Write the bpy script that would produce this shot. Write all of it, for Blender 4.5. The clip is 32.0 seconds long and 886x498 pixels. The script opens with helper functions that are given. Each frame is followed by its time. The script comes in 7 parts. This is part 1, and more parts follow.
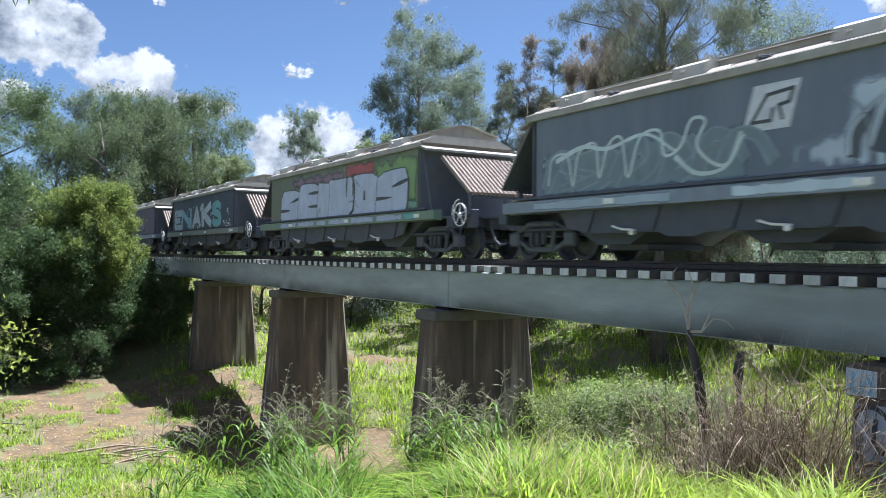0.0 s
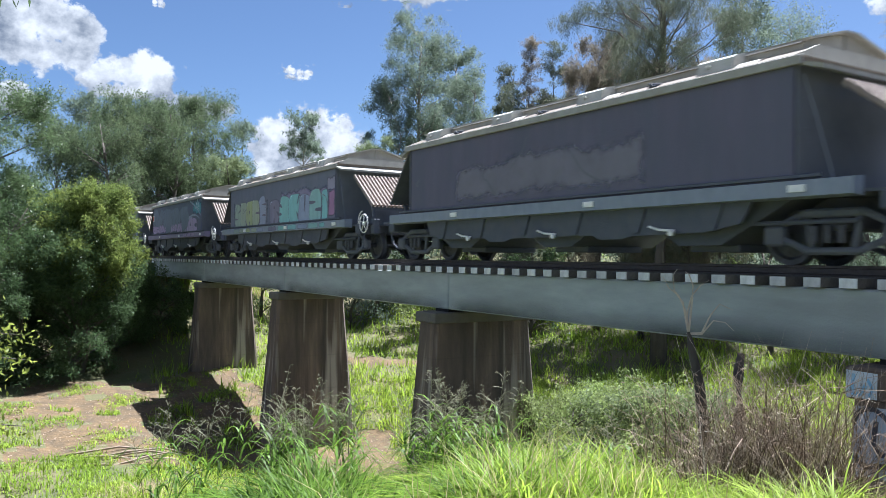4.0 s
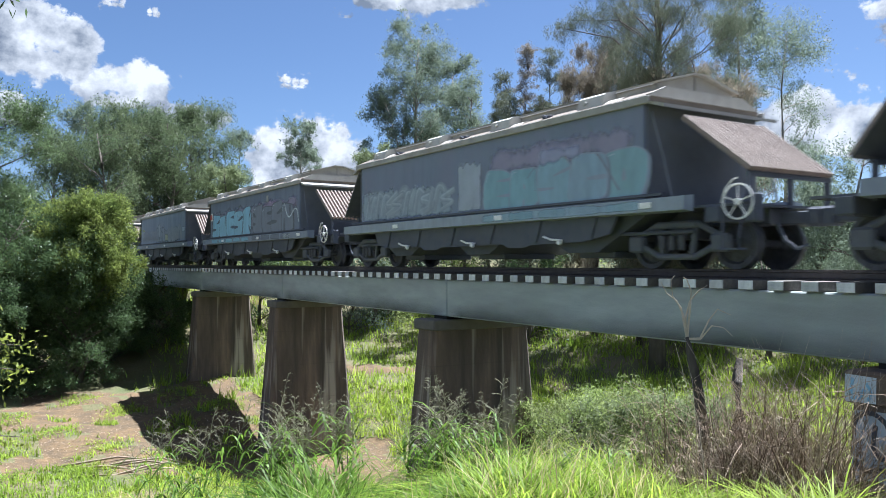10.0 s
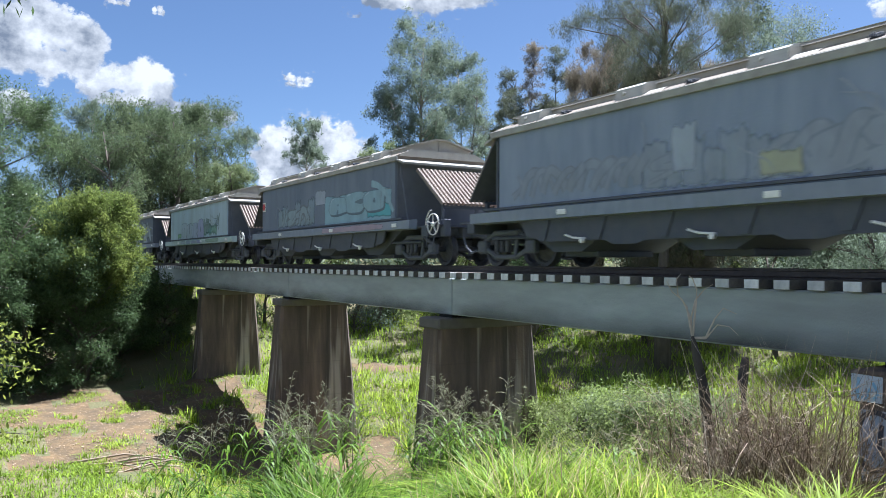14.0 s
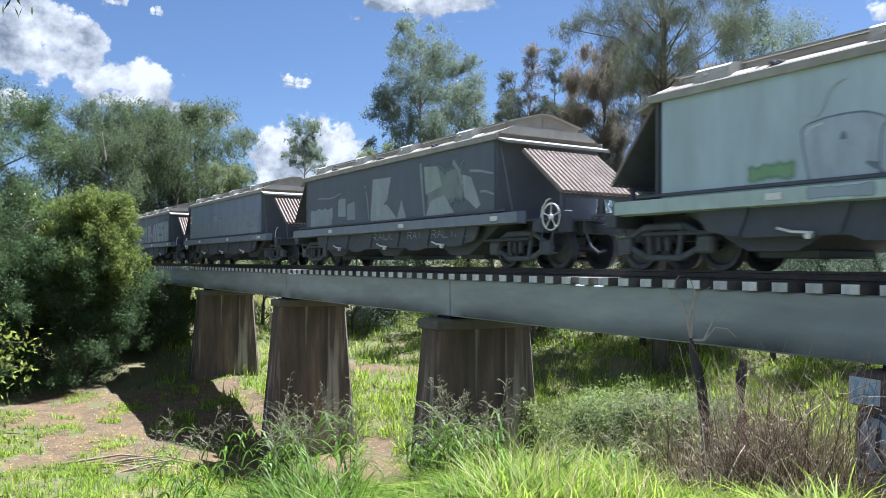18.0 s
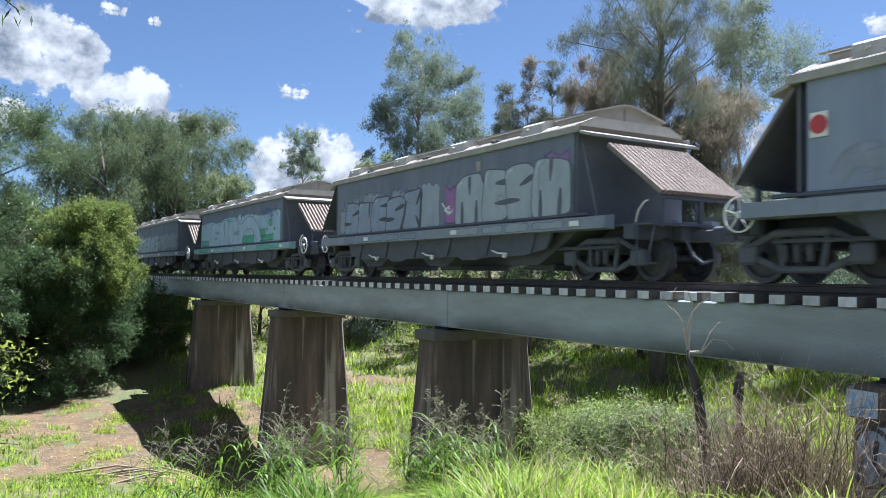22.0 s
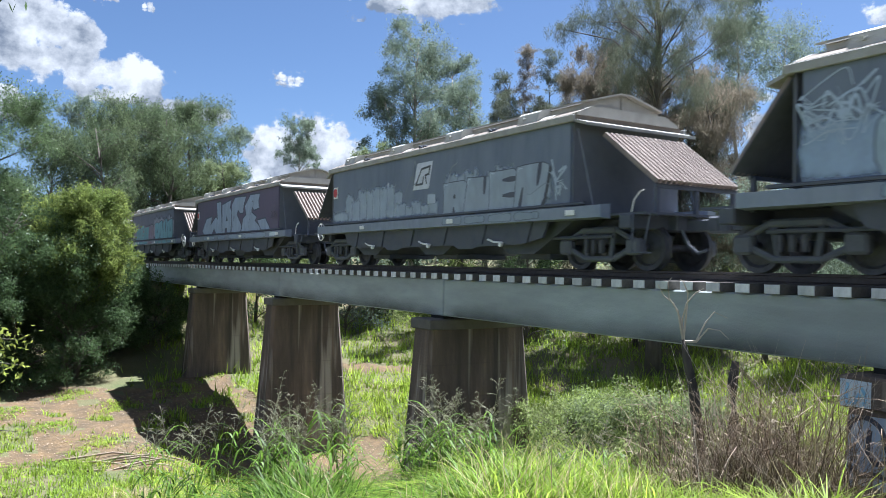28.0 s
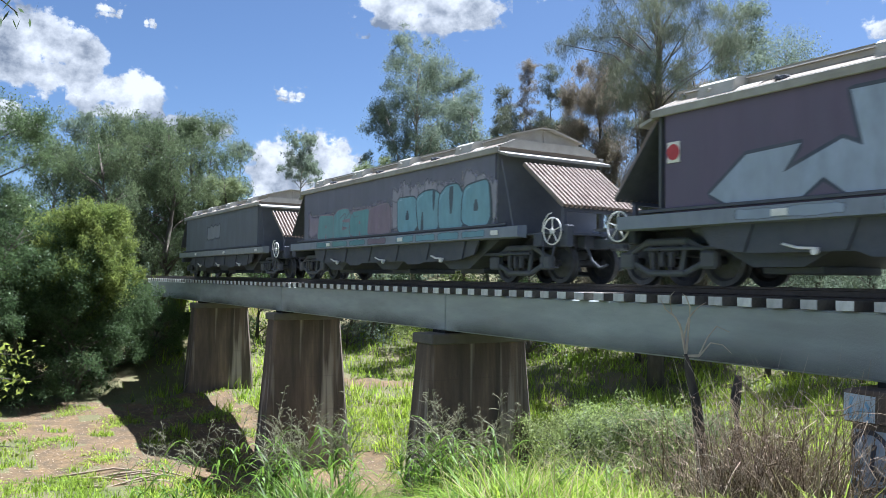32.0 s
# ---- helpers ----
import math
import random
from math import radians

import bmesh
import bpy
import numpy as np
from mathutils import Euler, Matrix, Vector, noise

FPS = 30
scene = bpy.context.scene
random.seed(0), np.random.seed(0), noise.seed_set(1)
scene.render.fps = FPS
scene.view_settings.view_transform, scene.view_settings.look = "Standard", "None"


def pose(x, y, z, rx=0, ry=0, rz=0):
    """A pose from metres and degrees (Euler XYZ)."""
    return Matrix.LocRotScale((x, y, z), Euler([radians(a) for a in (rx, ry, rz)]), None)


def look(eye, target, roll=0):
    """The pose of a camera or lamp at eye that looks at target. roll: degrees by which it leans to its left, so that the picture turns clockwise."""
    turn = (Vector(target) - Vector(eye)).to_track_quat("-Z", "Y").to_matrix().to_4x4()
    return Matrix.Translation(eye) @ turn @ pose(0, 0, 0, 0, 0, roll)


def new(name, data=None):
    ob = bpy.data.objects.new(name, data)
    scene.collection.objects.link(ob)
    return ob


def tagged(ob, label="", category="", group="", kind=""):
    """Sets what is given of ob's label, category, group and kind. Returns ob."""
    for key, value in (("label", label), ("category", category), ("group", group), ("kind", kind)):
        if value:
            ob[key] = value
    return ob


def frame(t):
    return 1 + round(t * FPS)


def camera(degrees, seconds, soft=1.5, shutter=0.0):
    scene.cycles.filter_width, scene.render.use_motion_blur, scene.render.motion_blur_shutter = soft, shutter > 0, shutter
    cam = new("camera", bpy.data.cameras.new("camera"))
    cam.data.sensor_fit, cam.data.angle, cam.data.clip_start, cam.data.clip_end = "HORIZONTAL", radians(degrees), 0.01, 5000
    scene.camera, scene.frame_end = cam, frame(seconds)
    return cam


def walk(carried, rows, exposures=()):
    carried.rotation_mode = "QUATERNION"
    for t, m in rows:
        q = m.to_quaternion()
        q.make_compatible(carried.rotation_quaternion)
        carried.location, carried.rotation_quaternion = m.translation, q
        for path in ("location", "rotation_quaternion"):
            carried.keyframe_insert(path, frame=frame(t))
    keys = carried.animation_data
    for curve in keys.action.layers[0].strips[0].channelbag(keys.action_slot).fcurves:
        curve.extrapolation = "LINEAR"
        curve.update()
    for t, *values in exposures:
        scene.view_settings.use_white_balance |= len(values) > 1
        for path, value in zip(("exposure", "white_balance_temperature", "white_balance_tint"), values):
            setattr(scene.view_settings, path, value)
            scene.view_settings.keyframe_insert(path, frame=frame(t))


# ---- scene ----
cam = camera(58.5, 32.0, 0.9, 0.25)


def aim(turn, tilt, lean):
    """The hand-held camera: it stands at the origin and only turns."""
    return pose(0, 0, 0, 90 + tilt, 0, turn) @ pose(0, 0, 0, 0, 0, lean)


walk(cam, [(t, aim(a, b, c)) for t, a, b, c in (
    (0, 58.463, 0.443, 0.474), (0.5, 58.417, 0.438, 0.505), (1, 58.378, 0.438, 0.553), (1.5, 58.382, 0.448, 0.577),
    (2, 58.387, 0.494, 0.590), (2.5, 58.398, 0.554, 0.598), (3, 58.421, 0.584, 0.574), (3.5, 58.444, 0.599, 0.541),
    (5.5, 58.496, 0.392, 0.398), (6, 58.454, 0.348, 0.392), (6.5, 58.396, 0.342, 0.375), (7, 58.340, 0.394, 0.328),
    (7.5, 58.287, 0.523, 0.263), (8, 58.266, 0.686, 0.196), (8.5, 58.263, 0.858, 0.130), (9, 58.273, 0.998, 0.080),
    (9.5, 58.292, 1.076, 0.063), (10, 58.317, 1.089, 0.089), (10.5, 58.353, 1.063, 0.124), (11, 58.397, 1.040, 0.145),
    (11.5, 58.441, 1.013, 0.157), (12, 58.495, 0.995, 0.152), (12.5, 58.544, 0.992, 0.141), (13, 58.589, 1.016, 0.134),
    (13.5, 58.646, 1.016, 0.135), (14, 58.694, 0.979, 0.175), (14.5, 58.715, 0.903, 0.227), (16.5, 58.629, 0.792, 0.364),
    (17, 58.617, 0.848, 0.365), (17.5, 58.610, 0.949, 0.365), (18, 58.589, 1.074, 0.371), (18.5, 58.560, 1.211, 0.368),
    (19, 58.534, 1.394, 0.377), (19.5, 58.502, 1.589, 0.411), (20, 58.465, 1.802, 0.433), (20.5, 58.419, 1.954, 0.461),
    (21, 58.397, 2.023, 0.511), (21.5, 58.397, 1.993, 0.552), (22, 58.418, 1.870, 0.585), (22.5, 58.433, 1.725, 0.621),
    (23, 58.439, 1.629, 0.653), (23.5, 58.418, 1.601, 0.677), (24, 58.386, 1.606, 0.713), (24.5, 58.336, 1.593, 0.758),
    (25, 58.307, 1.529, 0.795), (25.5, 58.259, 1.429, 0.820), (27.5, 58.139, 1.051, 0.817), (28, 58.139, 1.055, 0.806),
    (28.5, 58.141, 1.105, 0.781), (29, 58.155, 1.200, 0.754), (29.5, 58.190, 1.357, 0.737), (30, 58.219, 1.507, 0.728),
    (30.5, 58.256, 1.648, 0.726), (31, 58.270, 1.796, 0.715), (31.5, 58.277, 1.954, 0.706), (32, 58.275, 2.102, 0.710))])



# ---- light ----
SUN = Vector((-0.15, 0.47, 1.0)).normalized()
world = bpy.data.worlds.new("world")
scene.world = world
world.use_nodes = True
wn = world.node_tree.nodes
sky = wn.new("ShaderNodeTexSky")
sky.sky_type = "NISHITA"
sky.sun_disc = False
sky.sun_elevation = radians(63.7)
sky.sun_rotation = radians(342.3)
sky.air_density, sky.dust_density, sky.ozone_density = 0.75, 0.6, 3.2
wn["Background"].inputs["Strength"].default_value = 0.0285
world.node_tree.links.new(sky.outputs[0], wn["Background"].inputs["Color"])
sun = new("sun", bpy.data.lights.new("sun", "SUN"))
sun.data.energy, sun.data.angle, sun.data.color = 4.1, radians(0.5), (1.0, 0.96, 0.90)
sun.matrix_world = look(SUN * 300, (0, 0, 0))
scene.view_settings.exposure = 2.15
scene.view_settings.use_white_balance = True
scene.view_settings.white_balance_temperature = 5600

# ---- materials ----


def noise_mix(nt, scale, lo, hi, detail=6.0, coord="Object", stretch=(1, 1, 1), rough=0.6):
    """A noise value between two limits, at a real-world scale."""
    n = nt.nodes
    tc, mp, no, cr = n.new("ShaderNodeTexCoord"), n.new("ShaderNodeMapping"), n.new("ShaderNodeTexNoise"), n.new("ShaderNodeMapRange")
    mp.inputs["Scale"].default_value = stretch
    no.inputs["Scale"].default_value, no.inputs["Detail"].default_value, no.inputs["Roughness"].default_value = scale, detail, rough
    cr.inputs[1].default_value, cr.inputs[2].default_value, cr.inputs[3].default_value, cr.inputs[4].default_value = 0.3, 0.7, lo, hi
    nt.links.new(tc.outputs[coord], mp.inputs[0])
    nt.links.new(mp.outputs[0], no.inputs[0])
    nt.links.new(no.outputs[0], cr.inputs[0])
    return cr.outputs[0]


def mixed(nt, fac, a, b):
    m = nt.nodes.new("ShaderNodeMix")
    m.data_type = "RGBA"
    for sock, v in ((m.inputs[0], fac), (m.inputs[6], a), (m.inputs[7], b)):
        if isinstance(v, (int, float)):
            sock.default_value = v
        elif isinstance(v, tuple):
            sock.default_value = (*v[:3], 1)
        else:
            nt.links.new(v, sock)
    return m.outputs[2]


def material(name, a, b, scale=3.0, rough=0.8, metal=0.0, c=None, scale2=0.4, bump=0.3, bump_scale=30.0, stretch=(1, 1, 1), coord="Object", vary=0.0, leaf=0.0, amount2=0.7, uneven=0.3):
    """A surface of two tones in grain, a third in large stains, with fine relief; leaf: the share of light that goes through."""
    m = bpy.data.materials.new(name)
    m.use_nodes = True
    nt = m.node_tree
    p = nt.nodes["Principled BSDF"]
    col = mixed(nt, noise_mix(nt, scale, 0, 1, coord=coord, stretch=stretch), a, b)
    if c:
        col = mixed(nt, noise_mix(nt, scale2, 0, amount2, 5.0, coord, stretch), col, c)
    if vary:
        oi, hs, mr = nt.nodes.new("ShaderNodeObjectInfo"), nt.nodes.new("ShaderNodeHueSaturation"), nt.nodes.new("ShaderNodeMapRange")
        mr.inputs[3].default_value, mr.inputs[4].default_value = 1 - vary, 1 + vary
        nt.links.new(oi.outputs["Random"], mr.inputs[0])
        nt.links.new(mr.outputs[0], hs.inputs["Value"])
        nt.links.new(col, hs.inputs["Color"])
        col = hs.outputs[0]
    if leaf:
        ge, hs, mr = nt.nodes.new("ShaderNodeNewGeometry"), nt.nodes.new("ShaderNodeHueSaturation"), nt.nodes.new("ShaderNodeMapRange")
        mr.inputs[3].default_value, mr.inputs[4].default_value = 1 - uneven, 1 + uneven
        nt.links.new(ge.outputs["Random Per Island"], mr.inputs[0])
        nt.links.new(mr.outputs[0], hs.inputs["Value"])
        nt.links.new(col, hs.inputs["Color"])
        col = hs.outputs[0]
        tr, ad = nt.nodes.new("ShaderNodeBsdfTranslucent"), nt.nodes.new("ShaderNodeMixShader")
        gain = nt.nodes.new("ShaderNodeHueSaturation")
        gain.inputs["Value"].default_value, gain.inputs["Saturation"].default_value, gain.inputs["Hue"].default_value = 1.5, 1.0, 0.492
        nt.links.new(col, gain.inputs["Color"])
        nt.links.new(gain.outputs[0], tr.inputs[0])
        ad.inputs[0].default_value = leaf
        nt.links.new(p.outputs[0], ad.inputs[1])
        nt.links.new(tr.outputs[0], ad.inputs[2])
        nt.links.new(ad.outputs[0], nt.nodes["Material Output"].inputs[0])
        p.inputs["Specular IOR Level"].default_value = 0.12
    nt.links.new(col, p.inputs["Base Color"])
    p.inputs["Roughness"].default_value, p.inputs["Metallic"].default_value = rough, metal
    if bump:
        bp = nt.nodes.new("ShaderNodeBump")
        bp.inputs["Strength"].default_value, bp.inputs["Distance"].default_value = bump, 0.02
        nt.links.new(noise_mix(nt, bump_scale, 0, 1, coord=coord), bp.inputs["Height"])
        nt.links.new(bp.outputs[0], p.inputs["Normal"])
    return m


def plain(name, col, rough=0.6, metal=0.0, wear=0.75):
    """Paint or metal with faint wear."""
    d = tuple(v * wear for v in col)
    return material(name, col, d, 6.0, rough, metal, bump=0.1, bump_scale=60.0)


M_GIRDER = material("weathered_grey_concrete", (0.40, 0.44, 0.45), (0.30, 0.335, 0.345), 2.5, 0.9, c=(0.18, 0.19, 0.185), scale2=0.6, stretch=(0.4, 1, 1.6), bump=0.25, amount2=0.6)


def pier_concrete():
    """Old brown concrete: blotches, long dark water streaks, pale lime runs and faint lines between the pours."""
    m = material("stained_old_concrete", (0.33, 0.228, 0.16), (0.165, 0.116, 0.084), 1.3, 0.95, c=(0.055, 0.047, 0.042), scale2=0.55, stretch=(1.3, 1.3, 0.3), bump=0.5, bump_scale=12.0, amount2=0.95)
    nt = m.node_tree
    p = nt.nodes["Principled BSDF"]
    col = p.inputs["Base Color"].links[0].from_socket
    col = mixed(nt, noise_mix(nt, 1.7, -0.6, 0.95, 6.0, "Object", (1.0, 1.0, 0.07)), col, (0.05, 0.042, 0.037))
    col = mixed(nt, noise_mix(nt, 2.3, -1.6, 0.8, 3.0, "Object", (1.0, 1.0, 0.05)), col, (0.42, 0.36, 0.30))
    tc, sp, wv, mr = (nt.nodes.new(n) for n in ("ShaderNodeTexCoord", "ShaderNodeSeparateXYZ", "ShaderNodeMath", "ShaderNodeMapRange"))
    wv.operation = "PINGPONG"
    wv.inputs[1].default_value = 0.62
    mr.inputs[1].default_value, mr.inputs[2].default_value, mr.inputs[3].default_value, mr.inputs[4].default_value = 0.0, 0.02, 0.22, 0.0
    nt.links.new(tc.outputs["Object"], sp.inputs[0])
    nt.links.new(sp.outputs[2], wv.inputs[0])
    nt.links.new(wv.outputs[0], mr.inputs[0])
    nt.links.new(mixed(nt, mr.outputs[0], col, (0.06, 0.05, 0.042)), p.inputs["Base Color"])
    return m


M_PIER = pier_concrete()
M_CAP = material("dark_mottled_concrete", (0.12, 0.11, 0.10), (0.07, 0.065, 0.06), 2.0, 0.95, c=(0.2, 0.18, 0.15), scale2=0.8)
M_SLEEPER = material("sleeper_timber", (0.20, 0.18, 0.16), (0.12, 0.11, 0.10), 8.0, 0.95, vary=0.3)
M_SLEEPER_END = material("whitened_sleeper_end", (0.82, 0.83, 0.84), (0.55, 0.56, 0.58), 7.0, 0.85, c=(0.35, 0.36, 0.38), scale2=3.0, vary=0.2, amount2=0.5)
M_RAIL = material("rusty_rail_steel", (0.095, 0.082, 0.08), (0.06, 0.05, 0.05), 9.0, 0.6, 0.5)
M_GAP = plain("joint_shadow_seal", (0.02, 0.02, 0.02), 0.95)
M_STEEL = material("grimy_dark_steel", (0.082, 0.094, 0.13), (0.06, 0.07, 0.10), 5.0, 0.85, 0.0, c=(0.105, 0.108, 0.125), scale2=1.5)
M_END = material("blue_grey_end_steel", (0.14, 0.155, 0.195), (0.105, 0.118, 0.15), 3.0, 0.9, 0.0, c=(0.17, 0.17, 0.19), scale2=0.9)
M_WHEEL = material("worn_wheel_steel", (0.095, 0.098, 0.115), (0.05, 0.05, 0.06), 6.0, 0.6, 0.4)
M_ROOF = material("cream_roof_panel", (0.225, 0.185, 0.145), (0.165, 0.135, 0.108), 3.0, 0.85, c=(0.12, 0.098, 0.08), scale2=0.7, stretch=(0.5, 1.5, 1), amount2=0.7)
M_HATCH = material("grey_hatch_paint", (0.50, 0.475, 0.43), (0.40, 0.38, 0.345), 3.0, 0.75, c=(0.25, 0.22, 0.185), scale2=1.0, amount2=0.6)
M_EAVE = material("grey_eave_paint", (0.42, 0.42, 0.41), (0.30, 0.30, 0.29), 4.0, 0.75, c=(0.22, 0.19, 0.16), scale2=1.2, amount2=0.6)
M_BLOCK = material("pale_hatch_box_paint", (0.58, 0.58, 0.55), (0.46, 0.46, 0.43), 4.0, 0.75, c=(0.30, 0.25, 0.20), scale2=1.5, amount2=0.6)
M_CORR = material("rusty_corrugated_steel", (0.30, 0.25, 0.215), (0.22, 0.175, 0.15), 3.0, 0.8, 0.0, c=(0.15, 0.11, 0.095), scale2=0.8)
# dark tone that stands in for the shade below the awnings
M_SHADE_LINING = plain("shade_dark_lining", (0.10, 0.105, 0.12), 0.9)
M_WHITE = plain("white_paint", (0.80, 0.80, 0.78), 0.6, wear=0.85)
M_PLATE = plain("white_reflector_plate", (0.85, 0.85, 0.85), 0.4)
M_RED = plain("red_disc_paint", (0.50, 0.05, 0.06), 0.5)
M_GROUND = material("creek_soil_and_grass", (0.085, 0.105, 0.03), (0.05, 0.062, 0.022), 9.0, 0.98, c=(0.145, 0.108, 0.06), scale2=0.5, bump=1.0, bump_scale=9.0, amount2=0.8)
M_SAND = material("orange_brown_creek_sand", (0.185, 0.118, 0.054), (0.10, 0.064, 0.031), 6.0, 0.98, c=(0.06, 0.043, 0.024), scale2=1.6, bump=1.0, bump_scale=7.0, amount2=0.95)
M_BARK = material("grey_brown_bark", (0.125, 0.108, 0.09), (0.065, 0.055, 0.046), 4.0, 0.95, stretch=(1, 1, 0.25), bump=0.6)
M_PALEBARK = material("pale_gum_bark", (0.45, 0.40, 0.34), (0.26, 0.22, 0.18), 2.0, 0.9, stretch=(1, 1, 0.3))
M_TWIG = material("dead_grey_twigs", (0.55, 0.48, 0.40), (0.36, 0.30, 0.245), 5.0, 0.9, bump=0)
M_GUM = material("gum_leaves", (0.155, 0.19, 0.14), (0.115, 0.15, 0.105), 0.4, 0.6, leaf=0.42, bump=0, uneven=0.4)
M_FRESH = material("fresh_gum_leaves", (0.175, 0.21, 0.11), (0.135, 0.17, 0.085), 0.4, 0.6, leaf=0.48, bump=0)
M_SUNLIT_SHRUB = material("sunlit_shrub_leaves", (0.165, 0.20, 0.052), (0.095, 0.135, 0.036), 0.6, 0.45, leaf=0.46, bump=0, uneven=0.5)
M_OAK = material("she_oak_needles", (0.082, 0.102, 0.068), (0.115, 0.122, 0.085), 0.5, 0.6, leaf=0.38, bump=0)
M_WOOD = material("dark_tree_foliage", (0.075, 0.108, 0.056), (0.052, 0.082, 0.044), 0.3, 0.5, leaf=0.38, bump=0, c=(0.125, 0.15, 0.075), scale2=0.22, amount2=0.7, uneven=0.45)
M_BANKTREE = material("bank_tree_leaves", (0.10, 0.14, 0.065), (0.065, 0.10, 0.046), 0.5, 0.36, leaf=0.38, bump=0, uneven=0.5)
M_DRY = material("browned_foliage", (0.20, 0.172, 0.13), (0.145, 0.13, 0.095), 0.5, 0.7, leaf=0.40, bump=0)
M_BUSH = material("glossy_green_bush_leaves", (0.085, 0.128, 0.056), (0.055, 0.09, 0.04), 0.5, 0.36, leaf=0.38, bump=0, uneven=0.5)
M_LIME = material("bright_young_leaves", (0.24, 0.27, 0.06), (0.17, 0.21, 0.045), 1.0, 0.4, leaf=0.5, bump=0)
M_GRASS = material("lush_grass_blades", (0.185, 0.285, 0.032), (0.10, 0.18, 0.022), 1.6, 0.5, leaf=0.5, bump=0, c=(0.29, 0.34, 0.05), scale2=0.3, amount2=0.6, uneven=0.5)
M_LIMEGRASS = material("yellow_green_grass_blades", (0.26, 0.33, 0.045), (0.17, 0.235, 0.03), 1.2, 0.5, leaf=0.5, bump=0, uneven=0.45)
M_DEEPGRASS = material("deep_green_grass_blades", (0.125, 0.205, 0.028), (0.07, 0.13, 0.02), 1.6, 0.45, leaf=0.48, bump=0, uneven=0.55)
M_SEED = material("dry_seed_heads", (0.30, 0.285, 0.20), (0.20, 0.195, 0.13), 2.0, 0.8, leaf=0.3, bump=0)
M_STRAW = material("dry_straw_grass", (0.42, 0.36, 0.20), (0.32, 0.26, 0.14), 1.0, 0.8, leaf=0.35, bump=0)
M_WEED = material("broad_weed_leaves", (0.17, 0.235, 0.07), (0.12, 0.18, 0.05), 0.6, 0.5, leaf=0.45, bump=0, c=(0.22, 0.23, 0.11), scale2=0.8, uneven=0.55)
M_DEAD = material("dead_brown_stems", (0.40, 0.315, 0.24), (0.25, 0.195, 0.15), 4.0, 0.9, leaf=0.15, bump=0)
M_BROWNSTEM = material("dark_brown_dead_stems", (0.17, 0.125, 0.09), (0.10, 0.075, 0.055), 4.0, 0.9, leaf=0.1, bump=0)
M_DARKBARK = material("dark_dead_bark", (0.10, 0.085, 0.07), (0.055, 0.047, 0.04), 6.0, 0.95, stretch=(1, 1, 0.3), bump=0.6)
M_FRAME = material("dusty_bogie_casting", (0.105, 0.118, 0.15), (0.072, 0.082, 0.108), 5.0, 0.9, 0.0, c=(0.14, 0.14, 0.155), scale2=2.0)

# ---- mesh tools ----


def mesh_of(name, verts, faces, mat, smooth=False):
    me = bpy.data.meshes.new(name)
    me.from_pydata([tuple(v) for v in verts], [], [tuple(f) for f in faces])
    me.materials.append(mat)
    if smooth:
        me.polygons.foreach_set("use_smooth", [True] * len(me.polygons))
    me.update()
    return me


def part(name, shape, mat, parent=None, label="", at=None, smooth=False):
    """Links a shape, (verts, faces) or a finished mesh, as one mesh object under a thing or a part."""
    me = shape if isinstance(shape, bpy.types.Mesh) else mesh_of(name, shape[0], shape[1], mat, smooth)
    ob = new(name, me)
    if parent:
        ob.parent = parent
    if at is not None:
        ob.matrix_basis = at
    return tagged(ob, label)


def empty(name, m, label, category, group="", kind=""):
    ob = new(name)
    ob.matrix_basis = m
    return tagged(ob, label, category, group, kind)


def join(*shapes):
    vs, fs = [], []
    for v, f in shapes:
        n = len(vs)
        vs += list(v)
        fs += [tuple(i + n for i in q) for q in f]
    return vs, fs


def box(x0, x1, y0, y1, z0, z1, c=0.0):
    """A box, its edges chamfered by c."""
    if c <= 0:
        v = [(x, y, z) for x in (x0, x1) for y in (y0, y1) for z in (z0, z1)]
        return v, [(0, 1, 3, 2), (4, 6, 7, 5), (0, 4, 5, 1), (2, 3, 7, 6), (0, 2, 6, 4), (1, 5, 7, 3)]
    bm = bmesh.new()
    m = Matrix.Translation(((x0 + x1) / 2, (y0 + y1) / 2, (z0 + z1) / 2)) @ Matrix.Diagonal((x1 - x0, y1 - y0, z1 - z0, 1))
    bmesh.ops.create_cube(bm, size=1, matrix=m)
    bmesh.ops.bevel(bm, geom=bm.edges[:], offset=c, segments=1, affect="EDGES")
    out = [v.co.to_tuple() for v in bm.verts], [[v.index for v in f.verts] for f in bm.faces]
    bm.free()
    return out


def prism(outline, axis, a, b):
    """An outline of (u, v) pushed from a to b along an axis: x takes (y, z), y takes (x, z), z takes (x, y)."""
    put = {"x": lambda u, v, w: (w, u, v), "y": lambda u, v, w: (u, w, v), "z": lambda u, v, w: (u, v, w)}[axis]
    n = len(outline)
    vs = [put(u, v, a) for u, v in outline] + [put(u, v, b) for u, v in outline]
    fs = [tuple(range(n)), tuple(range(2 * n - 1, n - 1, -1))]
    fs += [(i, i + n, (i + 1) % n + n, (i + 1) % n) for i in range(n)]
    return vs, fs


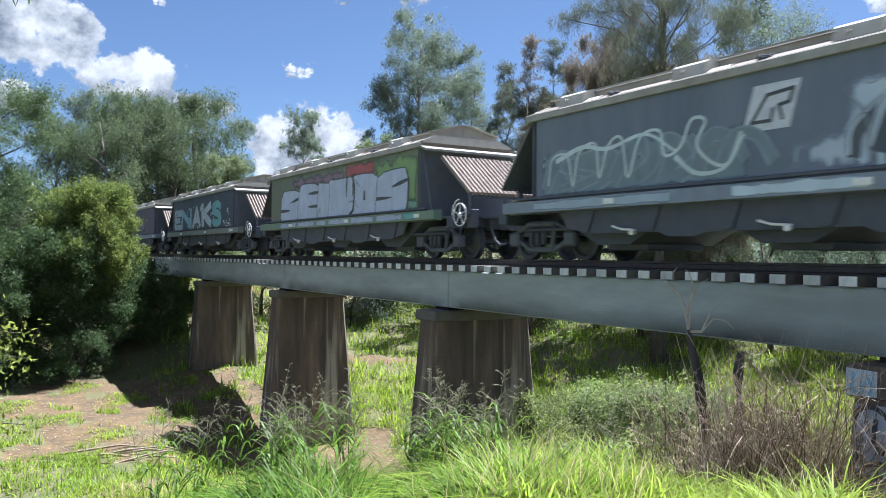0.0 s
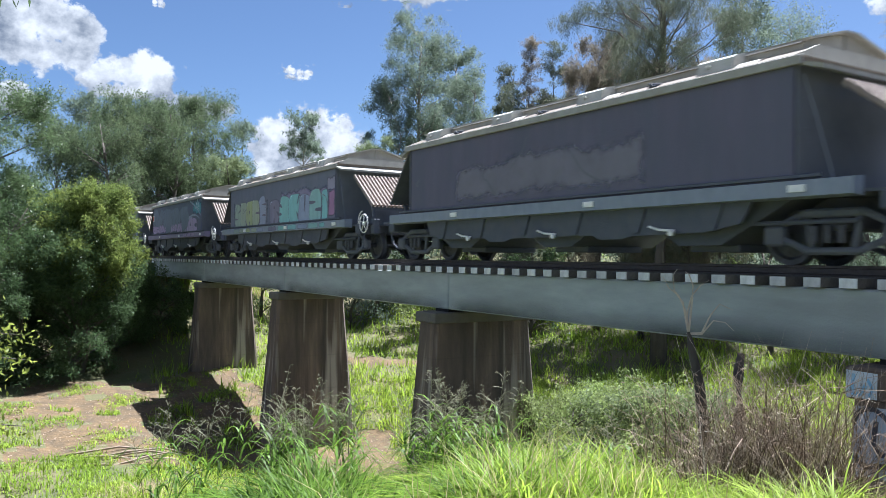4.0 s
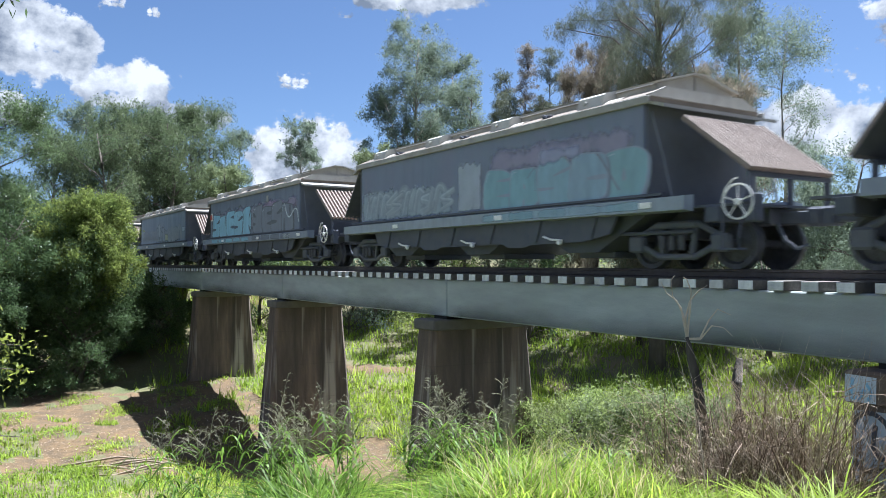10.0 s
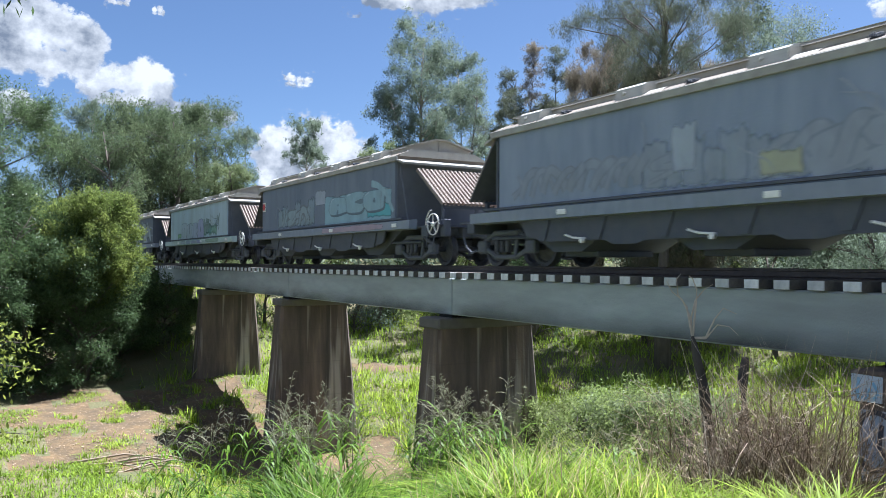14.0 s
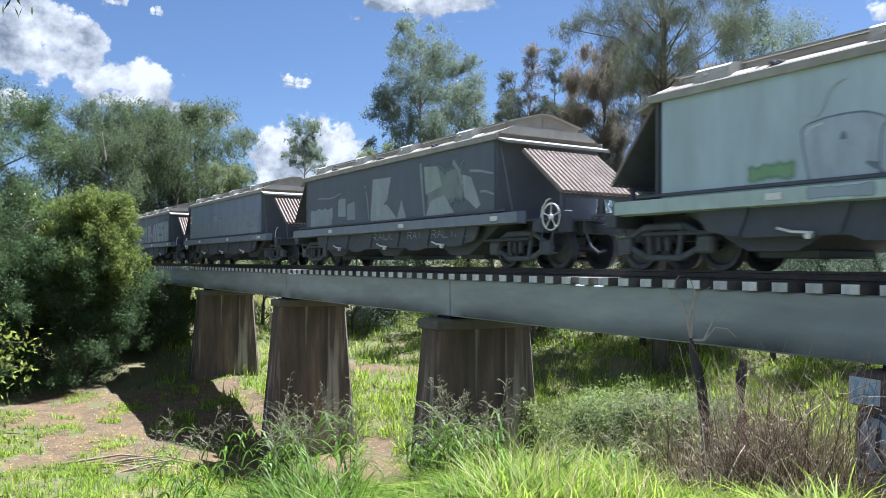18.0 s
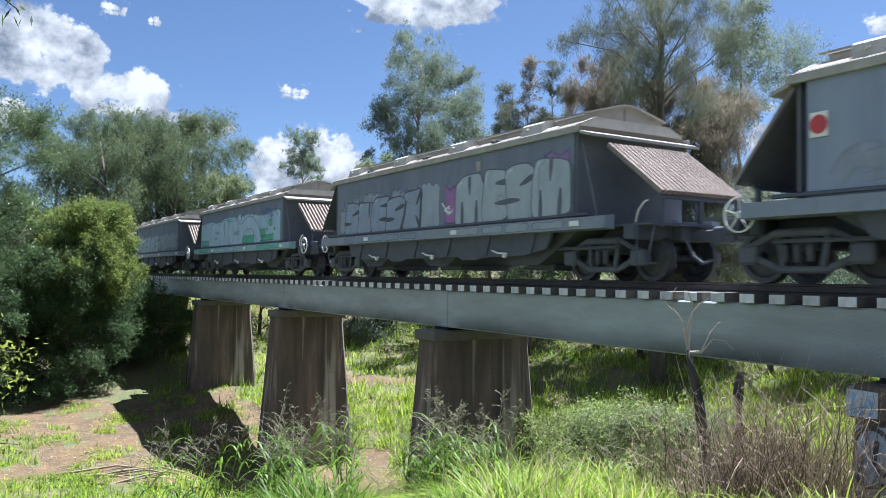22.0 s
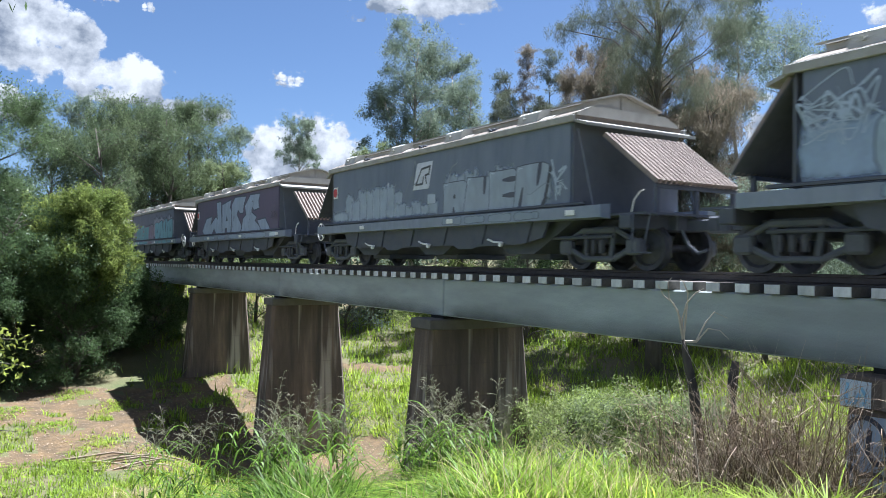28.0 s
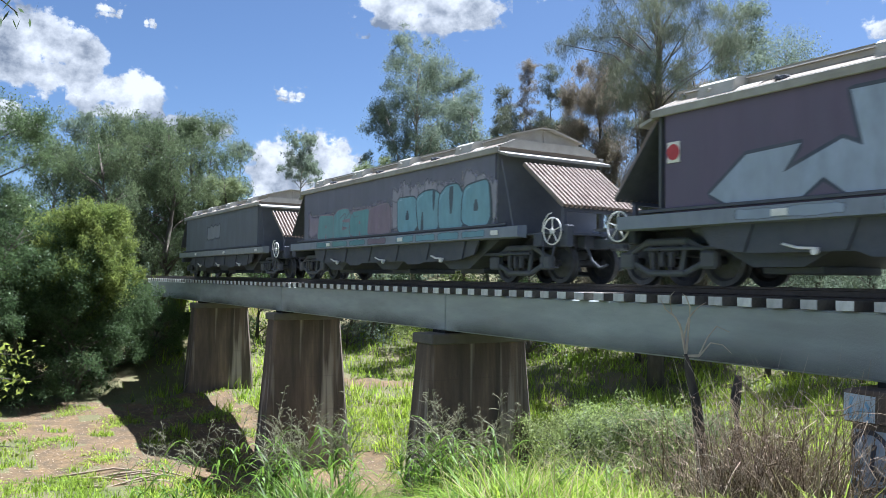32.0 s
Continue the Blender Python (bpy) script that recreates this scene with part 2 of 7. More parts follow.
def tube(points, radii, sides=7, closed=False):
    """A tapered tube along points."""
    vs, fs = [], []
    pts = [Vector(p) for p in points]
    for i, p in enumerate(pts):
        d = (pts[min(i + 1, len(pts) - 1)] - pts[max(i - 1, 0)])
        if closed:
            d = pts[(i + 1) % len(pts)] - pts[i - 1]
        q = d.to_track_quat("Z", "Y")
        r = radii if isinstance(radii, (int, float)) else radii[i]
        for k in range(sides):
            a = 2 * math.pi * k / sides
            vs.append(p + q @ Vector((r * math.cos(a), r * math.sin(a), 0)))
    n = len(pts)
    for i in range(n if closed else n - 1):
        j = (i + 1) % n
        for k in range(sides):
            l = (k + 1) % sides
            fs.append((i * sides + k, i * sides + l, j * sides + l, j * sides + k))
    if not closed:
        fs += [tuple(range(sides))[::-1], tuple((n - 1) * sides + k for k in range(sides))]
    return vs, fs


def disc(cx, cy, cz, r, half, axis="y", n=20, r2=None):
    """A short cylinder about a point; r2: the other end's radius."""
    ra, rb = r, r if r2 is None else r2
    ring = [(math.cos(2 * math.pi * k / n), math.sin(2 * math.pi * k / n)) for k in range(n)]
    put = (lambda u, v, w: (cx + u, cy + w, cz + v)) if axis == "y" else (lambda u, v, w: (cx + w, cy + u, cz + v)) if axis == "x" else (lambda u, v, w: (cx + u, cy + v, cz + w))
    vs = [put(ra * a, ra * b, -half) for a, b in ring] + [put(rb * a, rb * b, half) for a, b in ring]
    return vs, [tuple(range(n)), tuple(range(2 * n - 1, n - 1, -1))] + [(k, k + n, (k + 1) % n + n, (k + 1) % n) for k in range(n)]


def raw_mesh(name, verts, quads, mat):
    """A mesh from arrays of corners and of quads or triangles."""
    me = bpy.data.meshes.new(name)
    nv, (nf, k) = len(verts), quads.shape
    me.vertices.add(nv)
    me.vertices.foreach_set("co", np.ascontiguousarray(verts, dtype=np.float32).ravel())
    me.loops.add(nf * k)
    me.loops.foreach_set("vertex_index", np.ascontiguousarray(quads, dtype=np.int32).ravel())
    me.polygons.add(nf)
    me.polygons.foreach_set("loop_start", np.arange(0, nf * k, k, dtype=np.int32))
    me.materials.append(mat)
    me.update(calc_edges=True)
    return me


# ---- ground ----
XS = np.array([-200, -80, -55, -49, -44, -40, -34, -31, -28, -24, -20, -15, -10, -6, 0, 12, 60.0])
Z_NEAR = np.array([-2.0, -2.2, -3.2, -4.0, -5.0, -5.6, -5.8, -5.85, -5.9, -5.95, -5.7, -4.9, -3.7, -2.75, -1.72, -1.5, -1.5])
Z_MID = np.array([-1.2, -1.2, -1.6, -2.6, -4.6, -5.6, -5.9, -6.3, -7.0, -7.25, -7.0, -6.0, -4.8, -3.9, -2.8, -1.7, -1.5])
Z_FAR = np.array([-1.5, -2.5, -3.6, -4.4, -5.0, -5.3, -5.7, -6.0, -6.4, -6.5, -6.4, -6.0, -5.4, -4.8, -4.0, -2.5, -2.0])


def smooth01(v):
    v = np.clip(v, 0, 1)
    return v * v * (3 - 2 * v)


def ground_z(x, y):
    """The height of the ground: banks, creek bed, sand bar, field behind, and the railway's embankments."""
    x, y = np.asarray(x, float), np.asarray(y, float)
    a, b, c = np.interp(x, XS, Z_NEAR), np.interp(x, XS, Z_MID), np.interp(x, XS, Z_FAR)
    u, w = smooth01((y - 5) / 5), smooth01((y - 13) / 6)
    z = a + (b - a) * u
    z = z + (c - z) * w
    z = z + 3.6 * smooth01((y - 19) / 26) + 1.2 * smooth01((y - 45) / 60)
    z = z + 0.06 * np.sin(x * 1.3 + 0.7 * y) + 0.05 * np.sin(x * 0.6 - y * 1.7) + 0.03 * np.sin(x * 3.1 + 2.3 * y)
    for lo, hi, sgn in ((-51.5, -48.0, -1), (3.0, 7.0, 1)):
        k = smooth01((hi - x) / (hi - lo)) if sgn < 0 else smooth01((x - lo) / (hi - lo))
        bank = -0.62 - 0.55 * np.clip(np.abs(y - 11.33) - 2.4, 0, 100)
        z = np.where(bank > z, z + (bank - z) * k, z)
    return z


def is_sand(x, y):
    """Bare sand: the bar on the far side, the creek's bed and a strip across the field."""
    bar = (np.abs(x + 31 + 0.8 * np.sin(y * 0.7)) < 7 + 0.9 * np.sin(y * 1.3 + 1)) & (y > 1.7 + 0.7 * np.sin(x * 0.8)) & (y < 11.5)
    bed = (np.abs(x + 25.2) < 3.3) & (y > 6) & (y < 14.2 + 0.5 * np.sin(x * 2))
    far, bearing = np.hypot(x, y), np.degrees(np.arctan2(-x, y))
    strip = (np.abs(far - 41.5 + 0.5 * np.sin(x * 1.3)) < 1.1) & (bearing > 58) & (bearing < 67)
    clump = np.sin(x * 1.9 + 1) * np.sin(y * 2.3) > 0.62
    return (bar & ~clump) | bed | strip


gx = np.concatenate([-np.geomspace(3000, 72, 14), np.arange(-70, 14, 0.4), np.geomspace(14, 3000, 14)])
gy = np.concatenate([-np.geomspace(3000, 12, 14), np.arange(-10, 50, 0.4), np.geomspace(50.5, 3000, 16)])
GX, GY = np.meshgrid(gx, gy, indexing="ij")
gv = np.stack([GX, GY, ground_z(GX, GY)], -1).reshape(-1, 3)
ny = len(gy)
gi = (np.arange(len(gx) - 1)[:, None] * ny + np.arange(ny - 1)[None, :]).ravel()
gq = np.stack([gi, gi + ny, gi + ny + 1, gi + 1], 1)
gm = raw_mesh("ground", gv, gq, M_GROUND)
gm.materials.append(M_SAND)
mid = gv[gq].mean(1)
sandy = is_sand(mid[:, 0], mid[:, 1])
gm.polygons.foreach_set("material_index", sandy.astype(np.int32))
gm.polygons.foreach_set("use_smooth", np.ones(len(gq), bool))
ground = tagged(new("ground", gm), "sandy creek bed and grassy banks under the bridge", "ground", kind="structure")

# ---- bridge ----
DECK, YN, YF = -0.235, 10.127, 12.53
YC = (YN + YF) / 2
RAIL = DECK + 0.155
bridge = empty("railway_bridge", pose(0, 0, 0), "grey concrete girder railway bridge on tall stained piers", "bridge", kind="structure")
PIERS = (-5.55, -16.85, -28.2, -39.35)
ABUT = -50.3
ends = [ABUT] + sorted(PIERS)
for a, b in zip(ends, ends[1:] + [2.6]):
    x0, x1 = a + (0.0 if a == ABUT else 0.43), b + 0.40
    if b == 2.6:
        x1 = 3.4
    span = part("girder", join(box(x0, x1, YN + 0.12, YN + 0.74, -1.28, -0.385, 0.025), box(x0, x1, YF - 0.74, YF - 0.12, -1.28, -0.385, 0.025)), M_GIRDER, bridge)
    part("deck_slab", box(x0, x1, YN + 0.74, YF - 0.74, -0.62, -0.40), M_GIRDER, span)
    part("joint", box(x1 + 0.0, x1 + 0.03, YN + 0.17, YF - 0.17, -1.25, -0.40), M_GAP, span)
    for k in range(1, 4):
        xs = x0 + (x1 - x0) * k / 4
        part("diaphragm", box(xs - 0.12, xs + 0.12, YN + 0.74, YF - 0.74, -1.15, -0.62), M_GIRDER, span)


def pier_shape(t_half, y0, y1, ztop, zbot, batter):
    """A tapering wall pier with chamfered upright edges."""
    vs, fs, d = [], [], ztop - zbot
    for z, g in ((ztop, 0.0), (zbot, d)):
        a, b, c, e = t_half + batter * 0.5 * g, y0 - batter * g, y1 + batter * g, 0.09
        vs += [(x, y, z) for x, y in ((-a + e, b), (a - e, b), (a, b + e), (a, c - e), (a - e, c), (-a + e, c), (-a, c - e), (-a, b + e))]
    fs = [tuple(range(8)), tuple(range(15, 7, -1))] + [(i, i + 8, (i + 1) % 8 + 8, (i + 1) % 8) for i in range(8)]
    return vs, fs


for i, px in enumerate(PIERS):
    y0, y1 = (9.9, 12.76) if i < 2 else (10.02, 12.64)
    zb = float(ground_z(px, 11.3)) - 0.6
    pier = part("pier", pier_shape(0.42, y0, y1, -1.62, zb, 0.075), M_PIER, bridge, at=pose(px, 0, 0))
    low = -1.78 if i == 0 else -1.62
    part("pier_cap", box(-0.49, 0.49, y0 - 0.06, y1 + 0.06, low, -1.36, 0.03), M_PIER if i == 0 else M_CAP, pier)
    for k in (0, 1):
        part("bearing", box(-0.3, 0.3, (YN + 0.2, YF - 0.66)[k], (YN + 0.66, YF - 0.2)[k], -1.36, -1.28), M_GAP, pier)
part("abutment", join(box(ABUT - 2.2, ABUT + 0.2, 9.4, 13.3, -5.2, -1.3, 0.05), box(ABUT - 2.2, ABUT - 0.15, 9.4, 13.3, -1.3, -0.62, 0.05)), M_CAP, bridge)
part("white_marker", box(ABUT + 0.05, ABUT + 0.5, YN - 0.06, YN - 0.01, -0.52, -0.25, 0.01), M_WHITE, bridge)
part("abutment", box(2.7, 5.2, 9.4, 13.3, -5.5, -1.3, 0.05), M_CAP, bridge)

track = empty("railway_track", pose(0, 0, 0), "rusty rails on weathered sleepers with whitened ends", "track", kind="structure")
sl_mesh = mesh_of("sleeper", *box(-0.13, 0.13, 0.02, 2.40, -0.145, 0, 0.008), M_SLEEPER)
se_mesh = mesh_of("sleeper_end", *box(-0.128, 0.128, 0.0, 0.02, -0.14, -0.005, 0.004), M_SLEEPER_END)
for n in range(-18, 84):
    x = -6.307 + 0.13 - 0.527 * n
    s = part("sleeper", sl_mesh, None, track, at=pose(x, YN + random.uniform(-0.012, 0.012), DECK, 0, 0, random.uniform(-0.6, 0.6)))
    part("sleeper_end", se_mesh, None, s)
for y in (YC - 0.567, YC + 0.567):
    prof = [(-0.06, 0), (0.06, 0), (0.06, 0.015), (0.012, 0.035), (0.012, 0.11), (0.034, 0.12), (0.034, 0.152), (-0.034, 0.152), (-0.034, 0.12), (-0.012, 0.11), (-0.012, 0.035), (-0.06, 0.015)]
    part("rail", prism([(y + u, DECK + 0.002 + v) for u, v in prof], "x", -420, 60), M_RAIL, track)
ballast = []
for a, b in ((-420, ABUT - 0.15), (3.4, 60)):
    ballast.append(prism([(YC - 2.0, -0.75), (YC - 1.5, -0.36), (YC + 1.5, -0.36), (YC + 2.0, -0.75)], "x", a, b))
part("ballast", join(*ballast), M_GROUND, track)

# ---- train ----
PITCH = 15.643
HALF = 5.515


def travelled(t):
    """How far the train has rolled at t seconds."""
    return 10.6255 * t - 0.042637 * t * t - 0.00035788 * t ** 3 + 0.045 * max(0.0, t - 29) ** 2


def corrugated(x0, z0, x1, z1, y0, y1, waves, depth):
    """A corrugated sheet that slopes from (x0, z0) to (x1, z1), with its waves side by side along y."""
    n = waves * 6
    nx, nz = (z0 - z1), (x1 - x0)
    l = math.hypot(nx, nz)
    nx, nz = nx / l, abs(nz) / l
    nx = nx if x1 > x0 else -nx
    vs, fs = [], []
    for th in (0.0, -0.012):
        for i in range(n + 1):
            y, o = y0 + (y1 - y0) * i / n, depth * (-1, 1, 1, 1, -1, -1)[i % 6] + th
            vs += [(x0 + nx * o, y, z0 + nz * o), (x1 + nx * o, y, z1 + nz * o)]
    m = 2 * (n + 1)
    for i in range(n):
        a = 2 * i
        fs += [(a, a + 1, a + 3, a + 2), (m + a, m + a + 2, m + a + 3, m + a + 1), (a + 1, m + a + 1, m + a + 3, a + 3), (a, a + 2, m + a + 2, m + a)]
    return vs, fs


BODY = {}


def body_paint(key, a, b, c):
    """A wagon's old, streaked body paint."""
    a, b, c = ((v[0] * 0.84, v[1] * 0.95, v[2] * 1.2) for v in (a, b, c))
    if key not in BODY:
        BODY[key] = material("wagon_paint_" + key, a, b, 2.0, 0.72, c=c, scale2=1.1, stretch=(1.6, 1, 0.35), bump=0.12, bump_scale=25, amount2=0.85)
    return BODY[key]


def wagon_meshes():
    """Shapes that all wagons share; x along the train, y across, z from the rail's top."""
    w, e = 1.5, HALF
    m = {}
    roof = [(-w, 2.83), (-w, 2.92), (-1.0, 3.12), (1.0, 3.12), (w, 2.92), (w, 2.83)]
    m["roof"] = mesh_of("roof", *prism(roof, "x", -e - 0.02, e + 0.02), M_ROOF)
    m["eave"] = mesh_of("eave_strip", *join(box(-e - 0.12, e + 0.12, -w - 0.03, -w + 0.03, 2.775, 2.91, 0.01)), M_EAVE)
    m["end_eave"] = mesh_of("end_eave_strip", *prism([(e, 2.80), (e, 2.85), (e + 0.42, 2.73), (e + 0.42, 2.67)], "y", -w + 0.03, w - 0.03), M_EAVE)
    m["coaming"] = mesh_of("coaming", *join(box(-e + 0.22, e - 0.22, -1.02, -0.96, 3.06, 3.23, 0.01), prism([(-1.07, 3.20), (-1.05, 3.235), (-0.93, 3.255), (-0.93, 3.20)], "x", -e + 0.2, e - 0.2)), M_HATCH)
    top = [(-1.04, 3.26), (-0.16, 3.49), (0.16, 3.49), (1.04, 3.26), (1.02, 3.23), (0.14, 3.46), (-0.14, 3.46), (-1.02, 3.23)]
    m["ridge"] = mesh_of("ridge_cover", *prism(top, "x", -e + 0.05, e - 0.05), M_HATCH)
    gab = [(-1.0, 3.04), (-1.0, 3.235), (-0.15, 3.465), (0.15, 3.465), (1.0, 3.235), (1.0, 3.04)]
    m["gable"] = mesh_of("roof_end_cap", *join(prism(gab, "x", -0.02, 0.02), box(0.02, 0.05, -0.03, 0.03, 3.08, 3.44)), M_HATCH)
    sh = [(-1.36, 2.93), (-1.36, 2.98), (-1.0, 3.13), (1.0, 3.13), (1.36, 2.98), (1.36, 2.93)]
    m["shoulder"] = mesh_of("roof_end_step", *prism(sh, "x", -0.03, 0.03), M_HATCH)
    blk = [(-1.40, 2.92), (-1.33, 3.16), (-1.27, 3.205), (-1.0, 3.27), (-0.9, 3.27), (-0.9, 2.9)]
    m["block"] = mesh_of("hatch_box", *join(prism(blk, "x", -0.34, 0.34), disc(-0.12, -1.375, 3.07, 0.035, 0.02, "y", 8)), M_BLOCK)
    m["recess"] = mesh_of("hatch_chute", *prism([(-1.44, 2.93), (-1.24, 3.05), (-1.02, 3.10), (-1.0, 3.2), (-0.95, 3.2), (-0.95, 2.93)], "x", -0.2, 0.2), M_HATCH)
    m["latch"] = mesh_of("hatch_latch", *join(box(-0.09, 0.09, -1.40, -1.26, 2.97, 3.03, 0.01), tube([(-0.06, -1.42, 2.96), (0.0, -1.46, 3.02), (0.07, -1.42, 2.96)], 0.016, 5)), M_STEEL)
    m["awning"] = mesh_of("end_awning", *corrugated(e + 0.46, 2.54, e + 1.78, 1.55, -1.08, 1.08, 17, 0.036), M_CORR)
    m["awning_back"] = mesh_of("end_awning", *corrugated(-e - 0.08, 2.76, -e - 1.06, 1.50, -w + 0.06, w - 0.06, 22, 0.034), M_CORR)
    # flat dark sheets added under both awnings to imitate their shade
    m["lining"] = mesh_of("awning_shade_lining", *prism([(e + 0.44, 2.48), (e + 1.76, 1.49), (e + 1.76, 1.48), (e + 0.44, 2.47)], "y", -1.06, 1.06), M_SHADE_LINING)
    m["shade_lining_back"] = mesh_of("awning_shade_lining", *prism([(-e - 0.04, 2.72), (-e - 1.03, 1.475), (-e - 1.03, 1.465), (-e - 0.04, 2.70)], "y", -w + 0.05, w - 0.05), M_SHADE_LINING)
    m["post"] = mesh_of("post", *box(-0.04, 0.04, -0.04, 0.04, 0.95, 1.48, 0.008), M_STEEL)
    m["beam"] = mesh_of("awning_rim", *box(-0.03, 0.03, -1.06, 1.06, 1.44, 1.50), M_STEEL)
    m["frame"] = mesh_of("underframe", *join(box(-7.1, 7.1, -0.35, 0.35, 0.72, 1.02, 0.02), box(-6.9, -6.6, -1.3, 1.3, 0.74, 1.0, 0.02), box(6.6, 6.9, -1.3, 1.3, 0.74, 1.0, 0.02),
                                             box(-7.25, -5.6, -1.28, 1.28, 0.98, 1.02), box(5.6, 7.25, -1.28, 1.28, 0.98, 1.02)), M_STEEL)
    m["hopper"] = mesh_of("hopper", *join(prism([(-1.75, 1.0), (1.75, 1.0), (0.42, 0.30), (-0.42, 0.30)], "y", -1.1, 1.1), box(-0.5, 0.5, -0.75, 0.75, 0.20, 0.32, 0.02)), M_STEEL)
    low = [(-4.75, 0.96), (4.75, 0.96), (4.55, 0.62), (3.9, 0.50), (2.3, 0.47), (2.05, 0.42), (1.5, 0.42), (1.3, 0.50), (-1.2, 0.48), (-1.45, 0.42), (-2.0, 0.42), (-2.2, 0.50), (-3.9, 0.50), (-4.55, 0.62)]
    m["skirt"] = mesh_of("side_skirt", *prism(low, "y", -1.36, -1.31), M_STEEL)
    m["gusset"] = mesh_of("gusset", *prism([(-0.27, 0.98), (0.27, 0.98), (0.09, 0.52), (-0.09, 0.52)], "y", -1.40, -1.34), M_STEEL)
    m["pipe"] = mesh_of("air_pipe", *tube([(-6.2, -1.05, 0.62), (6.2, -1.05, 0.62)], 0.035, 6), M_STEEL)
    m["lever"] = mesh_of("release_lever", *join(tube([(-0.24, -1.42, 0.62), (0.0, -1.44, 0.56), (0.30, -1.40, 0.54)], 0.022, 5), disc(0.26, -1.44, 0.50, 0.05, 0.03, "y", 8)), M_PLATE)
    m["coupler"] = mesh_of("coupler", *join(box(6.9, 7.70, -0.09, 0.09, 0.72, 0.92, 0.02), box(7.6, 7.84, -0.17, 0.17, 0.67, 0.97, 0.04)), M_STEEL)
    m["coupler_back"] = mesh_of("coupler", *join(box(-7.70, -6.9, -0.09, 0.09, 0.72, 0.92, 0.02), box(-7.80, -7.58, -0.17, 0.17, 0.67, 0.97, 0.04)), M_STEEL)
    m["hose"] = mesh_of("brake_hose", *tube([(7.3, -0.45, 0.72), (7.45, -0.46, 0.45), (7.62, -0.42, 0.32), (7.78, -0.36, 0.38)], 0.03, 6), M_STEEL)
    m["step"] = mesh_of("side_step", *join(tube([(6.95, -1.28, 1.0), (7.0, -1.36, 0.55), (7.0, -1.36, 0.32)], 0.018, 5), tube([(7.35, -1.28, 1.0), (7.30, -1.36, 0.55), (7.30, -1.36, 0.32)], 0.018, 5), box(6.98, 7.32, -1.42, -1.22, 0.30, 0.33)), M_STEEL)
    m["rail"] = mesh_of("grab_rail", *tube([(7.02, -1.40, 1.02), (7.10, -1.42, 1.22), (7.24, -1.42, 1.36), (7.30, -1.40, 1.38)], 0.014, 5), M_PLATE)
    ring = [(0.265 * math.cos(a), 0, 0.265 * math.sin(a)) for a in [2 * math.pi * k / 24 for k in range(24)]]
    spokes = [tube([(0, 0, 0), (0.26 * math.cos(a), 0, 0.26 * math.sin(a))], 0.012, 5) for a in [2 * math.pi * k / 5 + 0.3 for k in range(5)]]
    m["wheelrim"] = mesh_of("brake_wheel", *join(tube(ring, 0.016, 6, True), disc(0, 0, 0, 0.05, 0.03, "y", 10), *spokes), M_PLATE)
    m["spindle"] = mesh_of("spindle", *join(disc(0, 0.16, 0, 0.025, 0.16, "y", 8), box(-0.12, 0.12, 0.28, 0.46, -0.3, 0.14, 0.02)), M_STEEL)
    bars = [tube(p, 0.055, 6) for p in (((-0.95, 0, 0.52), (-0.42, 0, 0.76), (0.42, 0, 0.76), (0.95, 0, 0.52)), ((-0.95, 0, 0.46), (-0.36, 0, 0.20), (0.36, 0, 0.20), (0.95, 0, 0.46)), ((-0.40, 0, 0.74), (-0.30, 0, 0.22)), ((0.40, 0, 0.74), (0.30, 0, 0.22)))]
    boxes = [box(sx - 0.17, sx + 0.17, -0.09, 0.09, 0.28, 0.58, 0.04) for sx in (-0.9, 0.9)] + [box(-0.42, 0.42, -0.08, 0.08, 0.16, 0.26, 0.03), box(-0.46, 0.46, -0.08, 0.08, 0.68, 0.80, 0.03)]
    m["sideframe"] = mesh_of("side_frame", *join(*bars, *boxes), M_FRAME)
    m["strut"] = mesh_of("end_strut", *tube([(e + 0.06, -1.36, 2.66), (e + 0.30, -1.36, 1.9), (e + 0.55, -1.36, 1.02)], 0.018, 5), M_END)
    m["springs"] = mesh_of("spring_nest", *join(*[disc(x, -0.13, 0.44, 0.06, 0.12, "z", 8) for x in (-0.2, 0.0, 0.2)]), M_WHEEL)
    m["bolster"] = mesh_of("bolster", *box(-0.2, 0.2, -0.95, 0.95, 0.50, 0.72, 0.03), M_STEEL)
    m["endwall"] = mesh_of("end_wall", *box(HALF - 0.02, HALF + 0.015, -1.42, 1.42, 1.02, 2.80), M_END)
    turned = [(0.0, -0.92), (0.07, -0.92), (0.07, -0.64), (0.16, -0.63), (0.30, -0.58), (0.34, -0.63), (0.42, -0.63), (0.425, -0.53), (0.447, -0.515), (0.447, -0.49), (0.34, -0.49), (0.28, -0.54), (0.14, -0.52), (0.075, -0.45)]
    turned = turned + [(r, -y) for r, y in reversed(turned)]
    n = 24
    vs = [(r * math.cos(2 * math.pi * k / n), y, r * math.sin(2 * math.pi * k / n)) for r, y in turned for k in range(n)]
    fs = [(i * n + k, i * n + (k + 1) % n, (i + 1) * n + (k + 1) % n, (i + 1) * n + k) for i in range(len(turned) - 1) for k in range(n)]
    m["wheelset"] = mesh_of("wheelset", vs, fs, M_WHEEL)
    m["plate"] = mesh_of("reflector_plate", *box(-0.13, 0.13, -0.01, 0.01, -0.05, 0.05, 0.003), M_PLATE)
    m["card"] = mesh_of("card_holder", *box(-0.13, 0.13, -0.012, 0.012, -0.17, 0.17, 0.004), M_WHITE)
    m["small_card"] = mesh_of("card_holder", *box(-0.08, 0.08, -0.012, 0.012, -0.115, 0.115, 0.004), M_EAVE)
    m["target"] = mesh_of("red_disc", *disc(0, -0.016, 0, 0.13, 0.006, "y", 18), M_RED)
